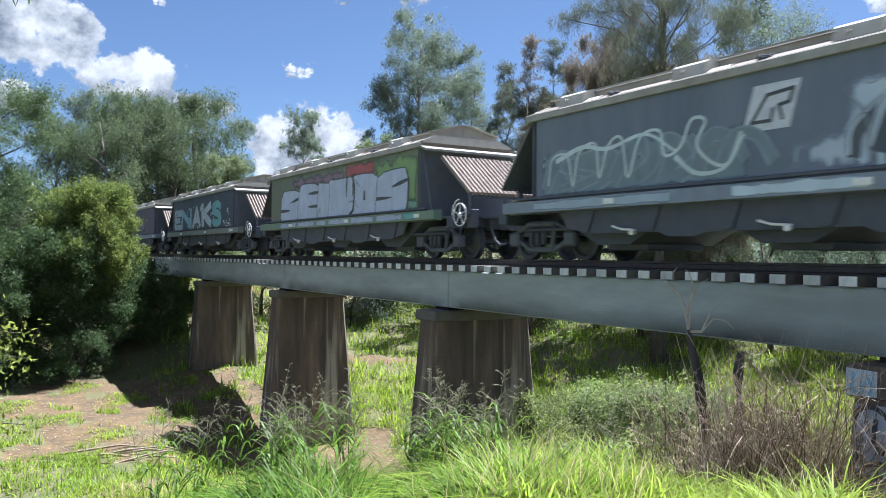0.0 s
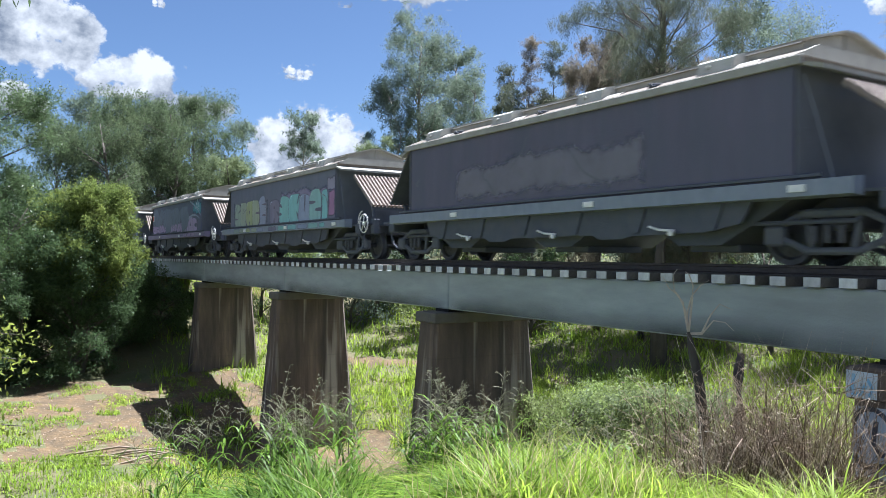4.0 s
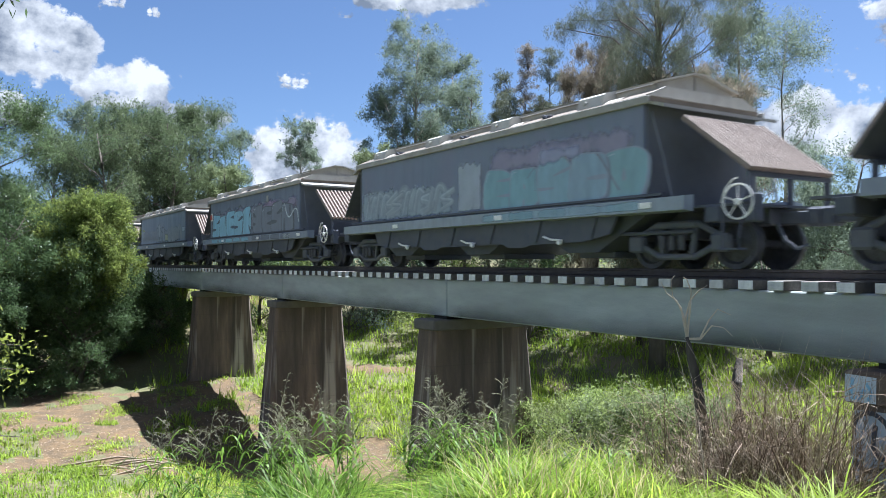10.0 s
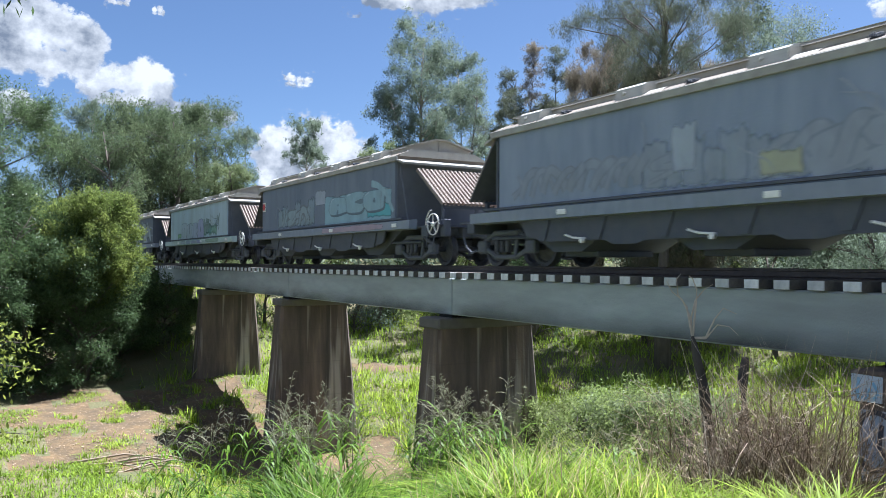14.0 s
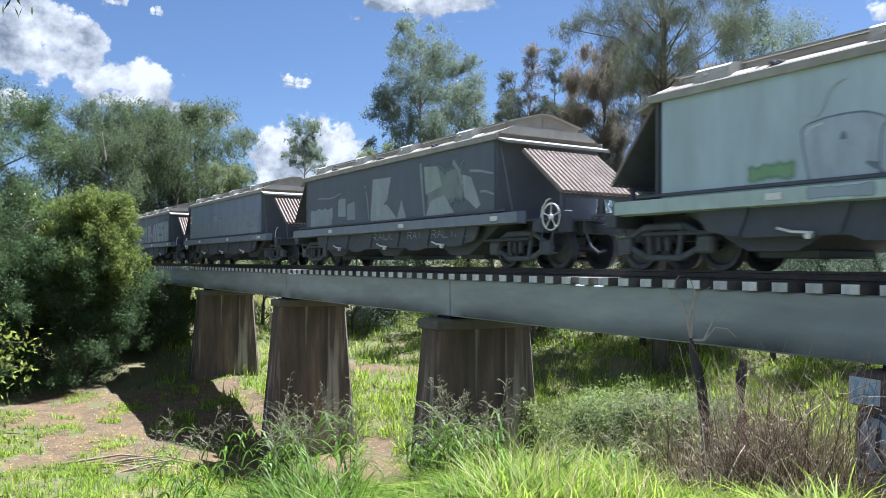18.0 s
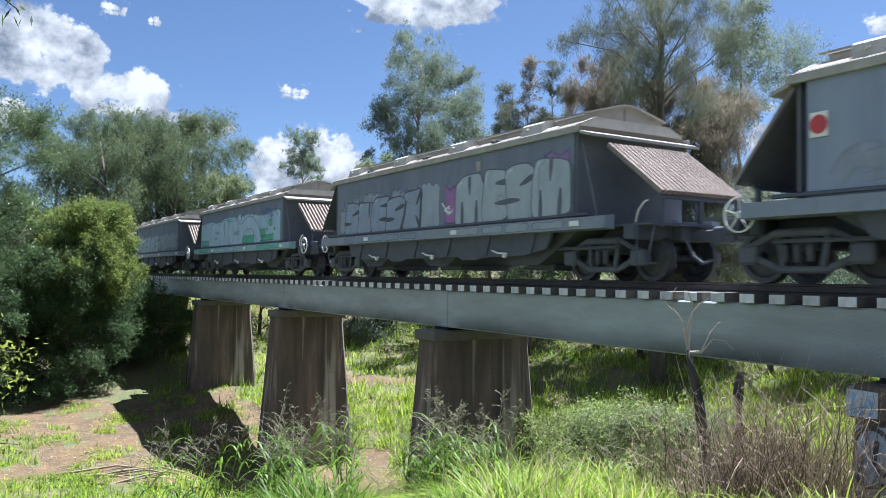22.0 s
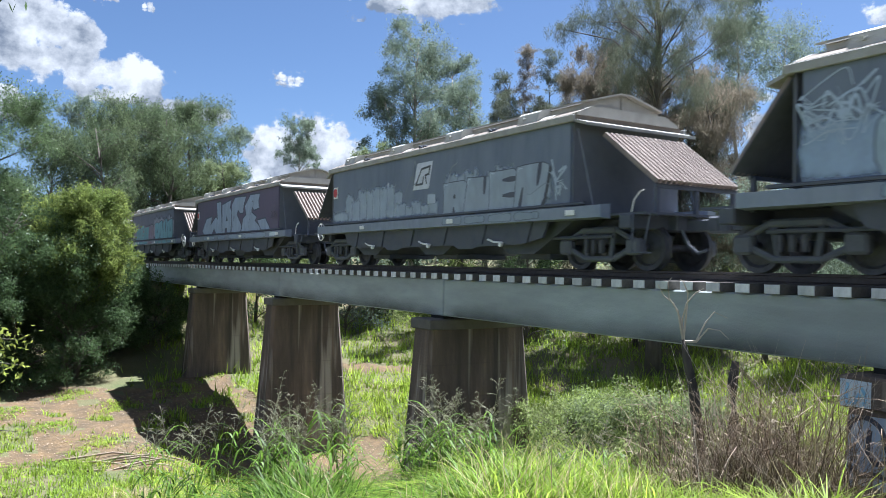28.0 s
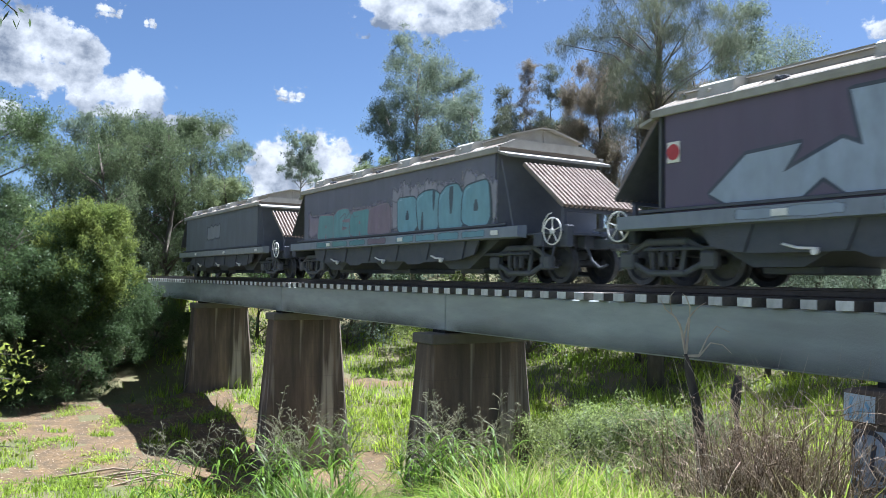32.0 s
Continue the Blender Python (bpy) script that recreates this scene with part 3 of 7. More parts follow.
    m["rib"] = mesh_of("side_rib", *join(prism([(-1.44, 1.27), (-1.51, 1.25), (-1.51, 1.21), (-1.44, 1.20)], "x", -HALF - 0.4, HALF + 0.4)), M_STEEL)
    return m


def side_shape():
    """The wagon's box: side sheets with a slight tumble-in, floor and ends."""
    e = HALF - 0.03
    prof = [(-1.46, 2.82), (-1.46, 1.20), (-1.34, 1.0), (1.34, 1.0), (1.46, 1.20), (1.46, 2.82)]
    return prism(prof, "x", -e + 0.12, e)


def sill_shape():
    return join(prism([(-1.30, 1.20), (-1.54, 1.17), (-1.54, 0.95), (-1.30, 0.93)], "x", -HALF - 0.88, HALF + 0.88), prism([(1.30, 1.20), (1.54, 1.17), (1.54, 0.95), (1.30, 0.93)], "x", -HALF - 0.88, HALF + 0.88))


WM = wagon_meshes()
WHEELS = []


def wagon(k, paint, label, wheel_end=1, lining=None):
    """One grain hopper wagon, number k from the front."""
    t = empty("hopper_wagon", pose(0, YC, RAIL), label, "train wagon", "wagons of the freight train")
    body = part("body", side_shape(), paint, t)
    part("side_sill", sill_shape(), lining or spray((0.21, 0.23, 0.25)), t)
    part("end_wall", WM["endwall"], None, t)
    part("end_wall", WM["endwall"], None, t, at=pose(-2 * HALF, 0, 0))
    roof = part("roof", WM["roof"], None, t)
    part("eave_strip", WM["eave"], None, roof)
    part("eave_strip", WM["eave"], None, roof, at=pose(0, 3.0, 0))
    part("end_eave_strip", WM["end_eave"], None, roof, "pale sloping end eave")
    part("end_eave_strip", WM["end_eave"], None, roof, at=pose(0, 0, 0, 0, 0, 180))
    part("coaming", WM["coaming"], None, roof)
    part("coaming", WM["coaming"], None, roof, at=pose(0, 1.98, 0))
    part("ridge_cover", WM["ridge"], None, roof)
    for s in (-1, 1):
        part("roof_end_cap", WM["gable"], None, roof, at=pose(s * (HALF - 0.2), 0, 0, 0, 0, 0 if s > 0 else 180))
        part("roof_end_step", WM["shoulder"], None, roof, at=pose(s * (HALF + 0.025), 0, 0))
    for x in (-4.45, -1.6, 1.2, 4.05):
        part("hatch_box", WM["block"], None, roof, at=pose(x, 0, 0))
        part("hatch_chute", WM["recess"], None, roof, at=pose(x + 0.56, 0, 0))
    for x in (-3.3, -0.2, 2.8):
        part("hatch_latch", WM["latch"], None, roof, at=pose(x, 0, 0))
    for s, nm in ((1, "awning"), (-1, "awning_back")):
        a = part("end_awning", WM[nm], None, t, "rusty corrugated end awning")
        part("awning_shade_lining", WM["lining" if s > 0 else "shade_lining_back"], None, a)
        part("awning_rim", WM["beam"], None, a, at=pose(HALF + 1.72, 0, 0) if s > 0 else pose(-HALF - 1.0, 0, -0.02))
        for y in (-1.0, 0.0, 1.0):
            part("post", WM["post"], None, a, at=pose(HALF + 1.70, y, 0) if s > 0 else pose(-HALF - 0.97, y, -0.03))
    part("end_strut", WM["strut"], None, t)
    part("end_strut", WM["strut"], None, t, at=pose(0, 2.74, 0))
    part("underframe", WM["frame"], None, t)
    part("side_rib", WM["rib"], None, body)
    for x in (-3.55, 0.0, 3.55):
        part("hopper", WM["hopper"], None, t, at=pose(x, 0, 0))
    for i in range(6):
        part("gusset", WM["gusset"], None, t, at=pose(-4.0 + 1.6 * i, 0, 0))
    part("side_skirt", WM["skirt"], None, t)
    part("air_pipe", WM["pipe"], None, t)
    for x in (-3.0, 0.0, 3.0):
        part("release_lever", WM["lever"], None, t, at=pose(x, 0, 0))
    part("coupler", WM["coupler"], None, t)
    part("coupler", WM["coupler_back"], None, t)
    part("brake_hose", WM["hose"], None, t)
    part("side_step", WM["step"], None, t)
    part("grab_rail", WM["rail"], None, t)
    bw = part("brake_wheel", WM["wheelrim"], None, t, "white-painted brake handwheel", at=pose(wheel_end * (HALF + (1.75 if wheel_end > 0 else 1.05)), -1.34, 1.03))
    part("spindle", WM["spindle"], None, bw)
    for x in (-3.2, 1.4, HALF + 0.08):
        part("reflector_plate", WM["plate"], None, t, at=pose(x, -1.555, 1.06))
    if k in (-1, 5, 7, 13):
        part("card_holder", WM["small_card"], None, t, at=pose(2.3, -1.475, 2.50))
    for s in (-1, 1):
        bog = part("bogie", WM["bolster"], None, t, at=pose(s * (HALF + 0.25), 0, 0))
        for y, r in ((-0.96, 0), (0.96, 180)):
            f = part("side_frame", WM["sideframe"], None, bog, at=pose(0, y, 0, 0, 0, r))
        part("spring_nest", WM["springs"], None, bog, at=pose(0, -0.96, 0))
        for x in (-0.9, 0.9):
            ws = part("wheelset", WM["wheelset"], None, bog, at=pose(x, 0, 0.42))
            WHEELS.append((k, ws, x))
    return t

# ---- graffiti ----
PAINTS = {}


def spray(col):
    key = tuple(round(v, 2) for v in (min(col[0] * 1.18, 0.8), min(col[1] * 1.28, 0.8), min(col[2] * 1.5, 0.85)))
    col = key
    if key not in PAINTS:
        d = tuple(v * 0.66 for v in col)
        PAINTS[key] = material("spray_paint", col, d, 3.2, 0.7, c=tuple(v * 0.6 + 0.07 for v in col), scale2=0.9, stretch=(1.4, 1, 0.6), bump=0.0)
    return PAINTS[key]


def thin_spray(col):
    """Thin overspray: it fades out towards its edge and lets the older paint show in patches."""
    col = (min(col[0] * 1.18, 0.8), min(col[1] * 1.28, 0.8), min(col[2] * 1.5, 0.85))
    key = (*[round(v, 2) for v in col], "thin")
    if key not in PAINTS:
        m = material("thin_spray_paint", col, tuple(v * 0.7 for v in col), 2.2, 0.75, c=tuple(v * 0.8 + 0.03 for v in col), scale2=0.8, bump=0.0)
        nt = m.node_tree
        at, su, st, tr, mx = (nt.nodes.new(n) for n in ("ShaderNodeAttribute", "ShaderNodeMath", "ShaderNodeMapRange", "ShaderNodeBsdfTransparent", "ShaderNodeMixShader"))
        at.attribute_name = "cover"
        nt.links.new(at.outputs["Fac"], su.inputs[0])
        nt.links.new(noise_mix(nt, 2.6, -0.35, 0.35, 5.0, "Object", (1, 1, 0.6)), su.inputs[1])
        st.interpolation_type = "SMOOTHSTEP"
        st.inputs[1].default_value, st.inputs[2].default_value, st.inputs[4].default_value = 0.1, 0.85, 0.96
        nt.links.new(su.outputs[0], st.inputs[0])
        nt.links.new(st.outputs[0], mx.inputs[0])
        nt.links.new(tr.outputs[0], mx.inputs[1])
        nt.links.new(nt.nodes["Principled BSDF"].outputs[0], mx.inputs[2])
        nt.links.new(mx.outputs[0], nt.nodes["Material Output"].inputs[0])
        PAINTS[key] = m
    return PAINTS[key]


def side_x(u):
    """x on the wagon for a share u of its side, counted from the leading end."""
    return HALF - u * 2 * HALF


def wash(t, u0, u1, z0, z1, col, off=0.003, soft=0.12, runs=0.0, seed=0, name="paint_patch"):
    """A patch of thin paint with soft edges; runs: how far drips reach below it."""
    rg = np.random.default_rng(seed + 1)
    xa, xb = side_x(u1), side_x(u0)
    nx, nz = max(8, int((xb - xa) / 0.08)), 18
    U, W = np.meshgrid(np.linspace(0, 1, nx + 1), np.linspace(0, 1, nz + 1), indexing="ij")
    wob = 0.10 * np.sin(U * 23 + seed) + 0.08 * np.sin(U * 9 + seed * 2)
    ex = np.minimum(U, 1 - U) * (xb - xa) / soft
    top, low = (1 - W + 0.4 * wob - 0.04) * (z1 - z0) / soft, W * (z1 - z0) / soft
    if runs:
        low = low + 1.0 - 2.5 * rg.random(nx + 1)[:, None]
    cov = np.clip(np.minimum(np.minimum(ex, top), low), 0, 1)
    v = np.stack([xa + U * (xb - xa), 0 * U - 1.46 - off, z0 + W * (z1 - z0)], -1).reshape(-1, 3)
    i = (np.arange(nx)[:, None] * (nz + 1) + np.arange(nz)[None, :]).ravel()
    me = raw_mesh(name, v, np.stack([i, i + nz + 1, i + nz + 2, i + 1], 1), thin_spray(col))
    at = me.attributes.new("cover", "FLOAT", "POINT")
    at.data.foreach_set("value", cov.ravel().astype(np.float32))
    return part(name, me, None, t)


def sill_paint(t, u0, u1, col, seed=0):
    wash(t, u0, u1, 0.965, 1.165, col, 0.086, 0.05, seed=seed, name="sill_paint")


def curve(pts, n=8):
    """A smooth line through points."""
    p = [Vector(q) for q in pts]
    p = [p[0] * 2 - p[1]] + p + [p[-1] * 2 - p[-2]]
    out = []
    for i in range(1, len(p) - 2):
        for k in range(n):
            s = k / n
            out.append(0.5 * (2 * p[i] + (p[i + 1] - p[i - 1]) * s + (2 * p[i - 1] - 5 * p[i] + 4 * p[i + 1] - p[i + 2]) * s * s + (3 * p[i] - p[i - 1] - 3 * p[i + 1] + p[i + 2]) * s ** 3))
    return out + [p[-2]]


def ribbon(dst, pts, width, off, taper=1.0, bulge=0.0):
    """A flat painted stroke of a given half width along (x, z) points."""
    vs, fs = dst
    n, k = len(pts), len(vs)
    for i, p in enumerate(pts):
        d = pts[min(i + 1, n - 1)] - pts[max(i - 1, 0)]
        d = d.normalized() if d.length > 1e-6 else Vector((1, 0))
        f = i / (n - 1)
        w = width * (1 + (taper - 1) * f) * (1 + bulge * math.sin(math.pi * f))
        vs += [(p.x - d.y * w, -1.46 - off, min(max(p.y + d.x * w, 1.21), 2.79)), (p.x + d.y * w, -1.46 - off, min(max(p.y - d.x * w, 1.21), 2.79))]
    fs += [(k + 2 * i, k + 2 * i + 2, k + 2 * i + 3, k + 2 * i + 1) for i in range(n - 1)]


# letters as brush strokes on a grid of 4 by 8, column and row; a wave marks a rounded stroke
STROKES = {"S": "~47 38 18 06 15 34 43 41 30 10 01", "E": "08 00/08 48/04 34/00 40", "I": "28 20", "L": "08 00/00 40", "O": "~28 17 06 02 11 20 31 42 46 37 28", "N": "00 08/08 40/40 48", "A": "00 28/28 40/13 33",
           "K": "08 00/48 04/14 40", "2": "~06 18 38 46 33 00/00 40", "0": "~28 06 02 20 42 46 28", "1": "17 28/28 20", "5": "48 08/08 05/~05 35 43 41 20 01", "P": "00 08/~08 38 46 34 04", "C": "~47 28 06 02 20 41",
           "J": "~38 32 20 01/18 48", "U": "~08 02 20 42 48", "Z": "08 48/48 00/00 40", "T": "08 48/28 20", "B": "00 08/~08 38 46 34 04/~04 34 42 30 00", "H": "08 00/48 40/04 44", "M": "00 08/08 24/24 48/48 40",
           "G": "~46 38 18 05 03 10 30 42/43 23", "F": "08 00/08 48/04 34", "W": "08 10/10 25/25 30/30 48", "8": "~24 06 28 46 24 02 20 42 24", "V": "08 20/20 48"}


def word(t, text, u0, u1, z0, z1, fill, edge, shear=0.0, fat=0.17, tilt=0.0, rim=0.045, shine=None, low=True):
    """A painted word, letter by letter, between the shares u0 and u1 of the wagon's side."""
    rg = random.Random(text + str(u0))
    xa, w, h = side_x(u1), (u1 - u0) * 2 * HALF, z1 - z0
    slim = [0.5 if c in "I1" else 1.0 for c in text]
    x = xa
    for i, c in enumerate(text):
        sw = w * slim[i] / sum(slim)
        hw = min(fat * sw * (1.6 if c in "I1" else 0.95), (0.13 if "~" in STROKES[c] else 0.15) * h)
        cx, lean, grow = x + sw / 2, math.tan(radians(rg.uniform(-6, 6))) + shear, rg.uniform(0.93, 1.07)
        drop = (cx - xa - w / 2) * math.sin(radians(tilt))
        deep, outer, inner, glint = ([], []), ([], []), ([], []), ([], [])
        for j, stroke in enumerate(STROKES[c].split("/")):
            g = [(int(q[0]) / 4 - 0.5 + rg.uniform(-0.045, 0.045), int(q[1]) / 8 - 0.5 + rg.uniform(-0.035, 0.035)) for q in stroke.strip("~").split()]
            pts = [Vector((cx + p * (sw * 1.16 - 2 * hw) + lean * q * h * 0.5, z0 + h / 2 - drop + q * (h * grow - 2 * hw))) for p, q in g]
            base = 0.006 + 0.0016 * (i % 4)
            if "~" in stroke:
                pts = curve(pts)
                ex = hw * 0.3
            else:
                pts = [pts[0].lerp(pts[1], s / 4) for s in range(5)]
                ex = hw * 0.75
            for dst, gr, off in ((deep, rim * 0.6, base - 0.0003), (outer, rim, base), (inner, 0.0, base + 0.0007)):
                mv = Vector((0.05, -0.06)) if dst is deep else Vector((0, 0))
                a, b = (pts[0] - pts[1]).normalized() * (ex + gr), (pts[-1] - pts[-2]).normalized() * (ex + gr)
                ribbon(dst, [q + mv for q in [pts[0] + a] + pts + [pts[-1] + b]], hw + gr, off + 0.0001 * j, 1 + rg.uniform(-0.15, 0.2), rg.uniform(-0.12, 0.12))
            if shine:
                ribbon(glint, [p + Vector((-hw * 0.55, hw * 0.35)) for p in pts[: max(3, len(pts) // 2)]], 0.016, base + 0.0013, 0.3)
        part("letter_shadow", deep, spray(tuple(v * 0.7 for v in edge)), t)
        part("graffiti_outline", outer, spray(edge), t)
        part("graffiti_letter", inner, spray(fill), t)
        if shine:
            tagged(part("letter_highlight", glint, spray(shine), t), kind="stuff")
        if low:
            sill_paint(t, (HALF - x - sw * 0.96) / (2 * HALF), (HALF - x - sw * 0.04) / (2 * HALF), tuple(v * 0.8 for v in fill), i)
        x += sw


# the cuts that turn a painted block into a letter, on the same grid
CUTS = {"S": "46 25/03 23", "E": "46 26/43 23", "N": "10 14/38 34", "A": "24 25/20 22", "K": "48 35/41 33", "L": "38 34/48 44", "I": "", "C": "44 24", "G": "45 25/23 33", "O": "23 25", "U": "28 23",
        "W": "18 15/38 35/20 23", "M": "10 14/30 34/28 25", "F": "46 26/42 23/40 31", "J": "06 15/03 13", "P": "25 26/41 32", "B": "25 26/22 23", "Z": "05 25/43 23", "H": "28 25/20 23", "T": "04 01/44 41", "D": "23 25", "R": "25 26/20 22/43 34"}


def plate(dst, pts, off):
    """A flat painted shape inside a closed outline of (x, z) points."""
    vs, fs = dst
    k = len(vs)
    vs += [(p.x, -1.46 - off, min(max(p.y, 1.205), 2.79)) for p in pts]
    fs.append(tuple(range(k, k + len(pts))))


def block(t, text, u0, u1, z0, left, right, fill, edge, shear=0.0, rim=0.035, cut=0.045, shine=None, square=0.42, low=True, fills=(), gap=0.0):
    """Fat block letters that crowd one another, cut and outlined in a darker paint; left and right: the heights of the first and the last."""
    rg = random.Random(text + str(u0))
    xa, w, n = side_x(u1), (u1 - u0) * 2 * HALF, len(text)
    slim = [0.55 if c == "I" else 1.25 if c in "WM" else 1.0 for c in text]
    x = xa
    for i, c in enumerate(text):
        sw = w * slim[i] / sum(slim)
        top = left + (right - left) * (i + 0.5) / n + rg.uniform(-0.07, 0.07)
        cx, cz, hx, hz = x + sw / 2, (z0 + top) / 2, sw * (0.53 - gap), (top - z0) / 2
        lean, ph = shear + rg.uniform(-0.10, 0.10), rg.uniform(0, 6)
        ring = []
        for k in range(36):
            a = 2 * math.pi * k / 36
            q, r = math.cos(a), math.sin(a)
            wob = 1 + 0.05 * math.sin(3 * a + ph) + 0.035 * math.sin(5 * a + 2 * ph)
            px, pz = hx * wob * math.copysign(abs(q) ** square, q), hz * wob * math.copysign(abs(r) ** square, r)
            ring.append(Vector((cx + px + lean * pz, cz + pz)))
        mid = Vector((cx, cz))
        base = 0.006 + 0.0014 * (i % 4)
        deep, outer, inner, glint = ([], []), ([], []), ([], []), ([], [])
        plate(deep, [p + (p - mid).normalized() * rim + Vector((0.06, -0.05)) for p in ring], base - 0.0003)
        plate(outer, [p + (p - mid).normalized() * rim for p in ring], base)
        plate(inner, ring, base + 0.0005)
        for j, stroke in enumerate(q for q in CUTS[c].split("/") if q):
            g = [(int(q[0]) / 4 - 0.5, int(q[1]) / 8 - 0.5) for q in stroke.split()]
            pts = [Vector((cx + p * 2.0 * hx + lean * q * 2 * hz + rg.uniform(-0.02, 0.02), cz + q * 2 * hz)) for p, q in g]
            pts = [pts[0].lerp(pts[1], f / 4) for f in range(5)]
            cuts = ([], [])
            ribbon(cuts, pts, cut * (1.3 if len(CUTS[c]) < 6 else 1.0), base + 0.0008 + 0.0001 * j, rg.uniform(0.25, 0.6), 0.5)
            part("letter_cut", cuts, spray(edge), t)
        if shine:
            ribbon(glint, [p * 0.9 + mid * 0.1 for p in ring[11:17]], 0.014, base + 0.001, 0.4)
        part("letter_shadow", deep, spray(tuple(v * 0.7 for v in edge)), t)
        part("graffiti_outline", outer, spray(edge), t)
        part("graffiti_letter", inner, spray(fills[i % len(fills)] if fills else fill), t)
        if shine:
            part("letter_highlight", glint, spray(shine), t)
        if low:
            sill_paint(t, (HALF - x - sw * 0.96) / (2 * HALF), (HALF - x - sw * 0.04) / (2 * HALF), tuple(v * 0.8 for v in (fills[i % len(fills)] if fills else fill)), i)
        x += sw


def haze_top(t, u0, u1, z0, z1, col, seed):
    """Overspray with a flaring, uneven upper edge: narrow soft patches of different heights side by side."""
    rg = random.Random(seed)
    n = max(3, int((u1 - u0) / 0.035))
    for i in range(n):
        a = u0 + (u1 - u0) * i / n
        wash(t, a - 0.012, a + (u1 - u0) / n + 0.012, z0, z1 + rg.uniform(-0.22, 0.12), col, 0.0031 + 0.0001 * (i % 7), 0.16, seed=seed + i)


def wild(t, u0, u1, z0, z1, fill, edge, n, seed, shine=None, fat=0.2):
    """Unreadable interlocked lettering: fat bent strokes with outlines and, if wanted, thin pale highlights."""
    rg = random.Random(seed)
    xa, xb = side_x(u1), side_x(u0)
    step, h = (xb - xa) / n, z1 - z0
    for i in range(2 * n):
        cx = xa + (i / 2 + 0.5) * step
        kind = rg.random()
        if kind < 0.4:
            g = [(-0.4, rg.uniform(0, 0.2)), (-0.15, rg.uniform(0.6, 1.0)), (0.2, rg.uniform(0.7, 1.0)), (0.45, rg.uniform(0.0, 0.5))]
        elif kind < 0.75:
            g = [(-0.3, rg.uniform(0.0, 0.15)), (rg.uniform(-0.3, 0.1), 0.5), (rg.uniform(-0.2, 0.3), 1.0)]
        else:
            g = [(0.45, rg.uniform(0.7, 1.0)), (-0.35, rg.uniform(0.5, 0.8)), (0.35, rg.uniform(0.25, 0.5)), (-0.4, 0.05)]
        pts = curve([Vector((cx + p * step * 1.2, z0 + 0.1 + q * (h - 0.2))) for p, q in g])
        hw = fat * step * rg.uniform(0.5, 1.0)
        ta, bu, base = rg.uniform(0.4, 1.5), rg.uniform(-0.2, 0.4), 0.005 + 0.0012 * (i % 6)
        inner, outer, glint = ([], []), ([], []), ([], [])
        ribbon(outer, pts, hw + 0.04, base, ta, bu)
        ribbon(inner, pts, hw, base + 0.0005, ta, bu)
        if shine:
            ribbon(glint, [p + Vector((-hw * 0.7, hw * 0.5)) for p in pts], 0.022, base + 0.0009, 0.2, 0.6)
        part("graffiti_outline", outer, spray(edge), t)
        part("graffiti_fill", inner, spray(fill), t)
        if shine:
            part("graffiti_highlight", glint, spray(shine), t)


def wisps(t, u0, u1, z0, z1, col, n, seed, width=0.03):
    """Loose thin sprayed lines."""
    rg = random.Random(seed)
    dst = ([], [])
    for i in range(n):
        ua = rg.uniform(u0, u1)
        ub = min(max(ua + rg.uniform(-0.09, 0.09), u0), u1)
        a, b = Vector((side_x(ua), rg.uniform(z0, z1))), Vector((side_x(ub), rg.uniform(z0, z1)))
        pts = curve([a, a.lerp(b, 0.35) + Vector((rg.uniform(-0.2, 0.2), rg.uniform(-0.1, 0.3))), a.lerp(b, 0.7) + Vector((rg.uniform(-0.25, 0.25), rg.uniform(-0.3, 0.1))), b])
        ribbon(dst, pts, width * rg.uniform(0.5, 1.4), 0.013 + 0.0002 * i, 0.3, 0.8)
    tagged(part("sprayed_line", dst, spray(col), t), kind="stuff")


def spots(t, u0, u1, n, col, seed):
    rg = random.Random(seed)
    vs, fs = [], []
    for _ in range(n):
        x, z, r = side_x(rg.uniform(u0, u1)), rg.uniform(1.28, 2.35), rg.choice((0.03, 0.05, 0.06, 0.09))
        k, tl = len(vs), rg.uniform(0, 3)
        for i in range(9):
            a = 2 * math.pi * i / 9
            p, q = r * 0.6 * math.cos(a), r * 1.2 * math.sin(a)
            vs.append((x + p * math.cos(tl) - q * math.sin(tl), -1.4635, z + p * math.sin(tl) + q * math.cos(tl)))
        fs.append(tuple(range(k, k + 9)))
    tagged(part("paint_spot", (vs, fs), spray(col), t), kind="stuff")


def rail_logo(t, u=0.5, z=2.24):
    """A white slanted badge with a looped line, drawn as plain shapes."""
    x = side_x(u)
    bg = mesh_of("badge", [(-0.48, 0, -0.33), (0.30, 0, -0.33), (0.48, 0, 0.33), (-0.28, 0, 0.33)], [(0, 1, 2, 3)], M_BADGE)
    part("badge", bg, None, t, at=pose(x, -1.468, z))
    dark = spray((0.05, 0.055, 0.06))
    line = ((0.04, -0.04), (0.0, -0.20), (-0.32, -0.20), (-0.06, 0.17), (0.36, 0.21), (0.30, 0.03), (0.13, 0.0), (0.19, -0.19))
    bars = []
    for i, (a, b) in enumerate(zip(line, line[1:])):
        d = (Vector(b) - Vector(a)).normalized() * 0.026
        p = [(a[0] - d.x - d.y, -0.0002 * i, a[1] - d.y + d.x), (a[0] - d.x + d.y, -0.0002 * i, a[1] - d.y - d.x), (b[0] + d.x + d.y, -0.0002 * i, b[1] + d.y - d.x), (b[0] + d.x - d.y, -0.0002 * i, b[1] + d.y + d.x)]
        bars.append((p, [(0, 1, 2, 3)]))
    part("badge_mark", join(*bars), dark, t, at=pose(x, -1.472, z))


def target_plate(t):
    p = part("target_plate", WM["card"], None, t, at=pose(-HALF + 0.34, -1.475, 2.16))
    part("red_disc", WM["target"], None, p)


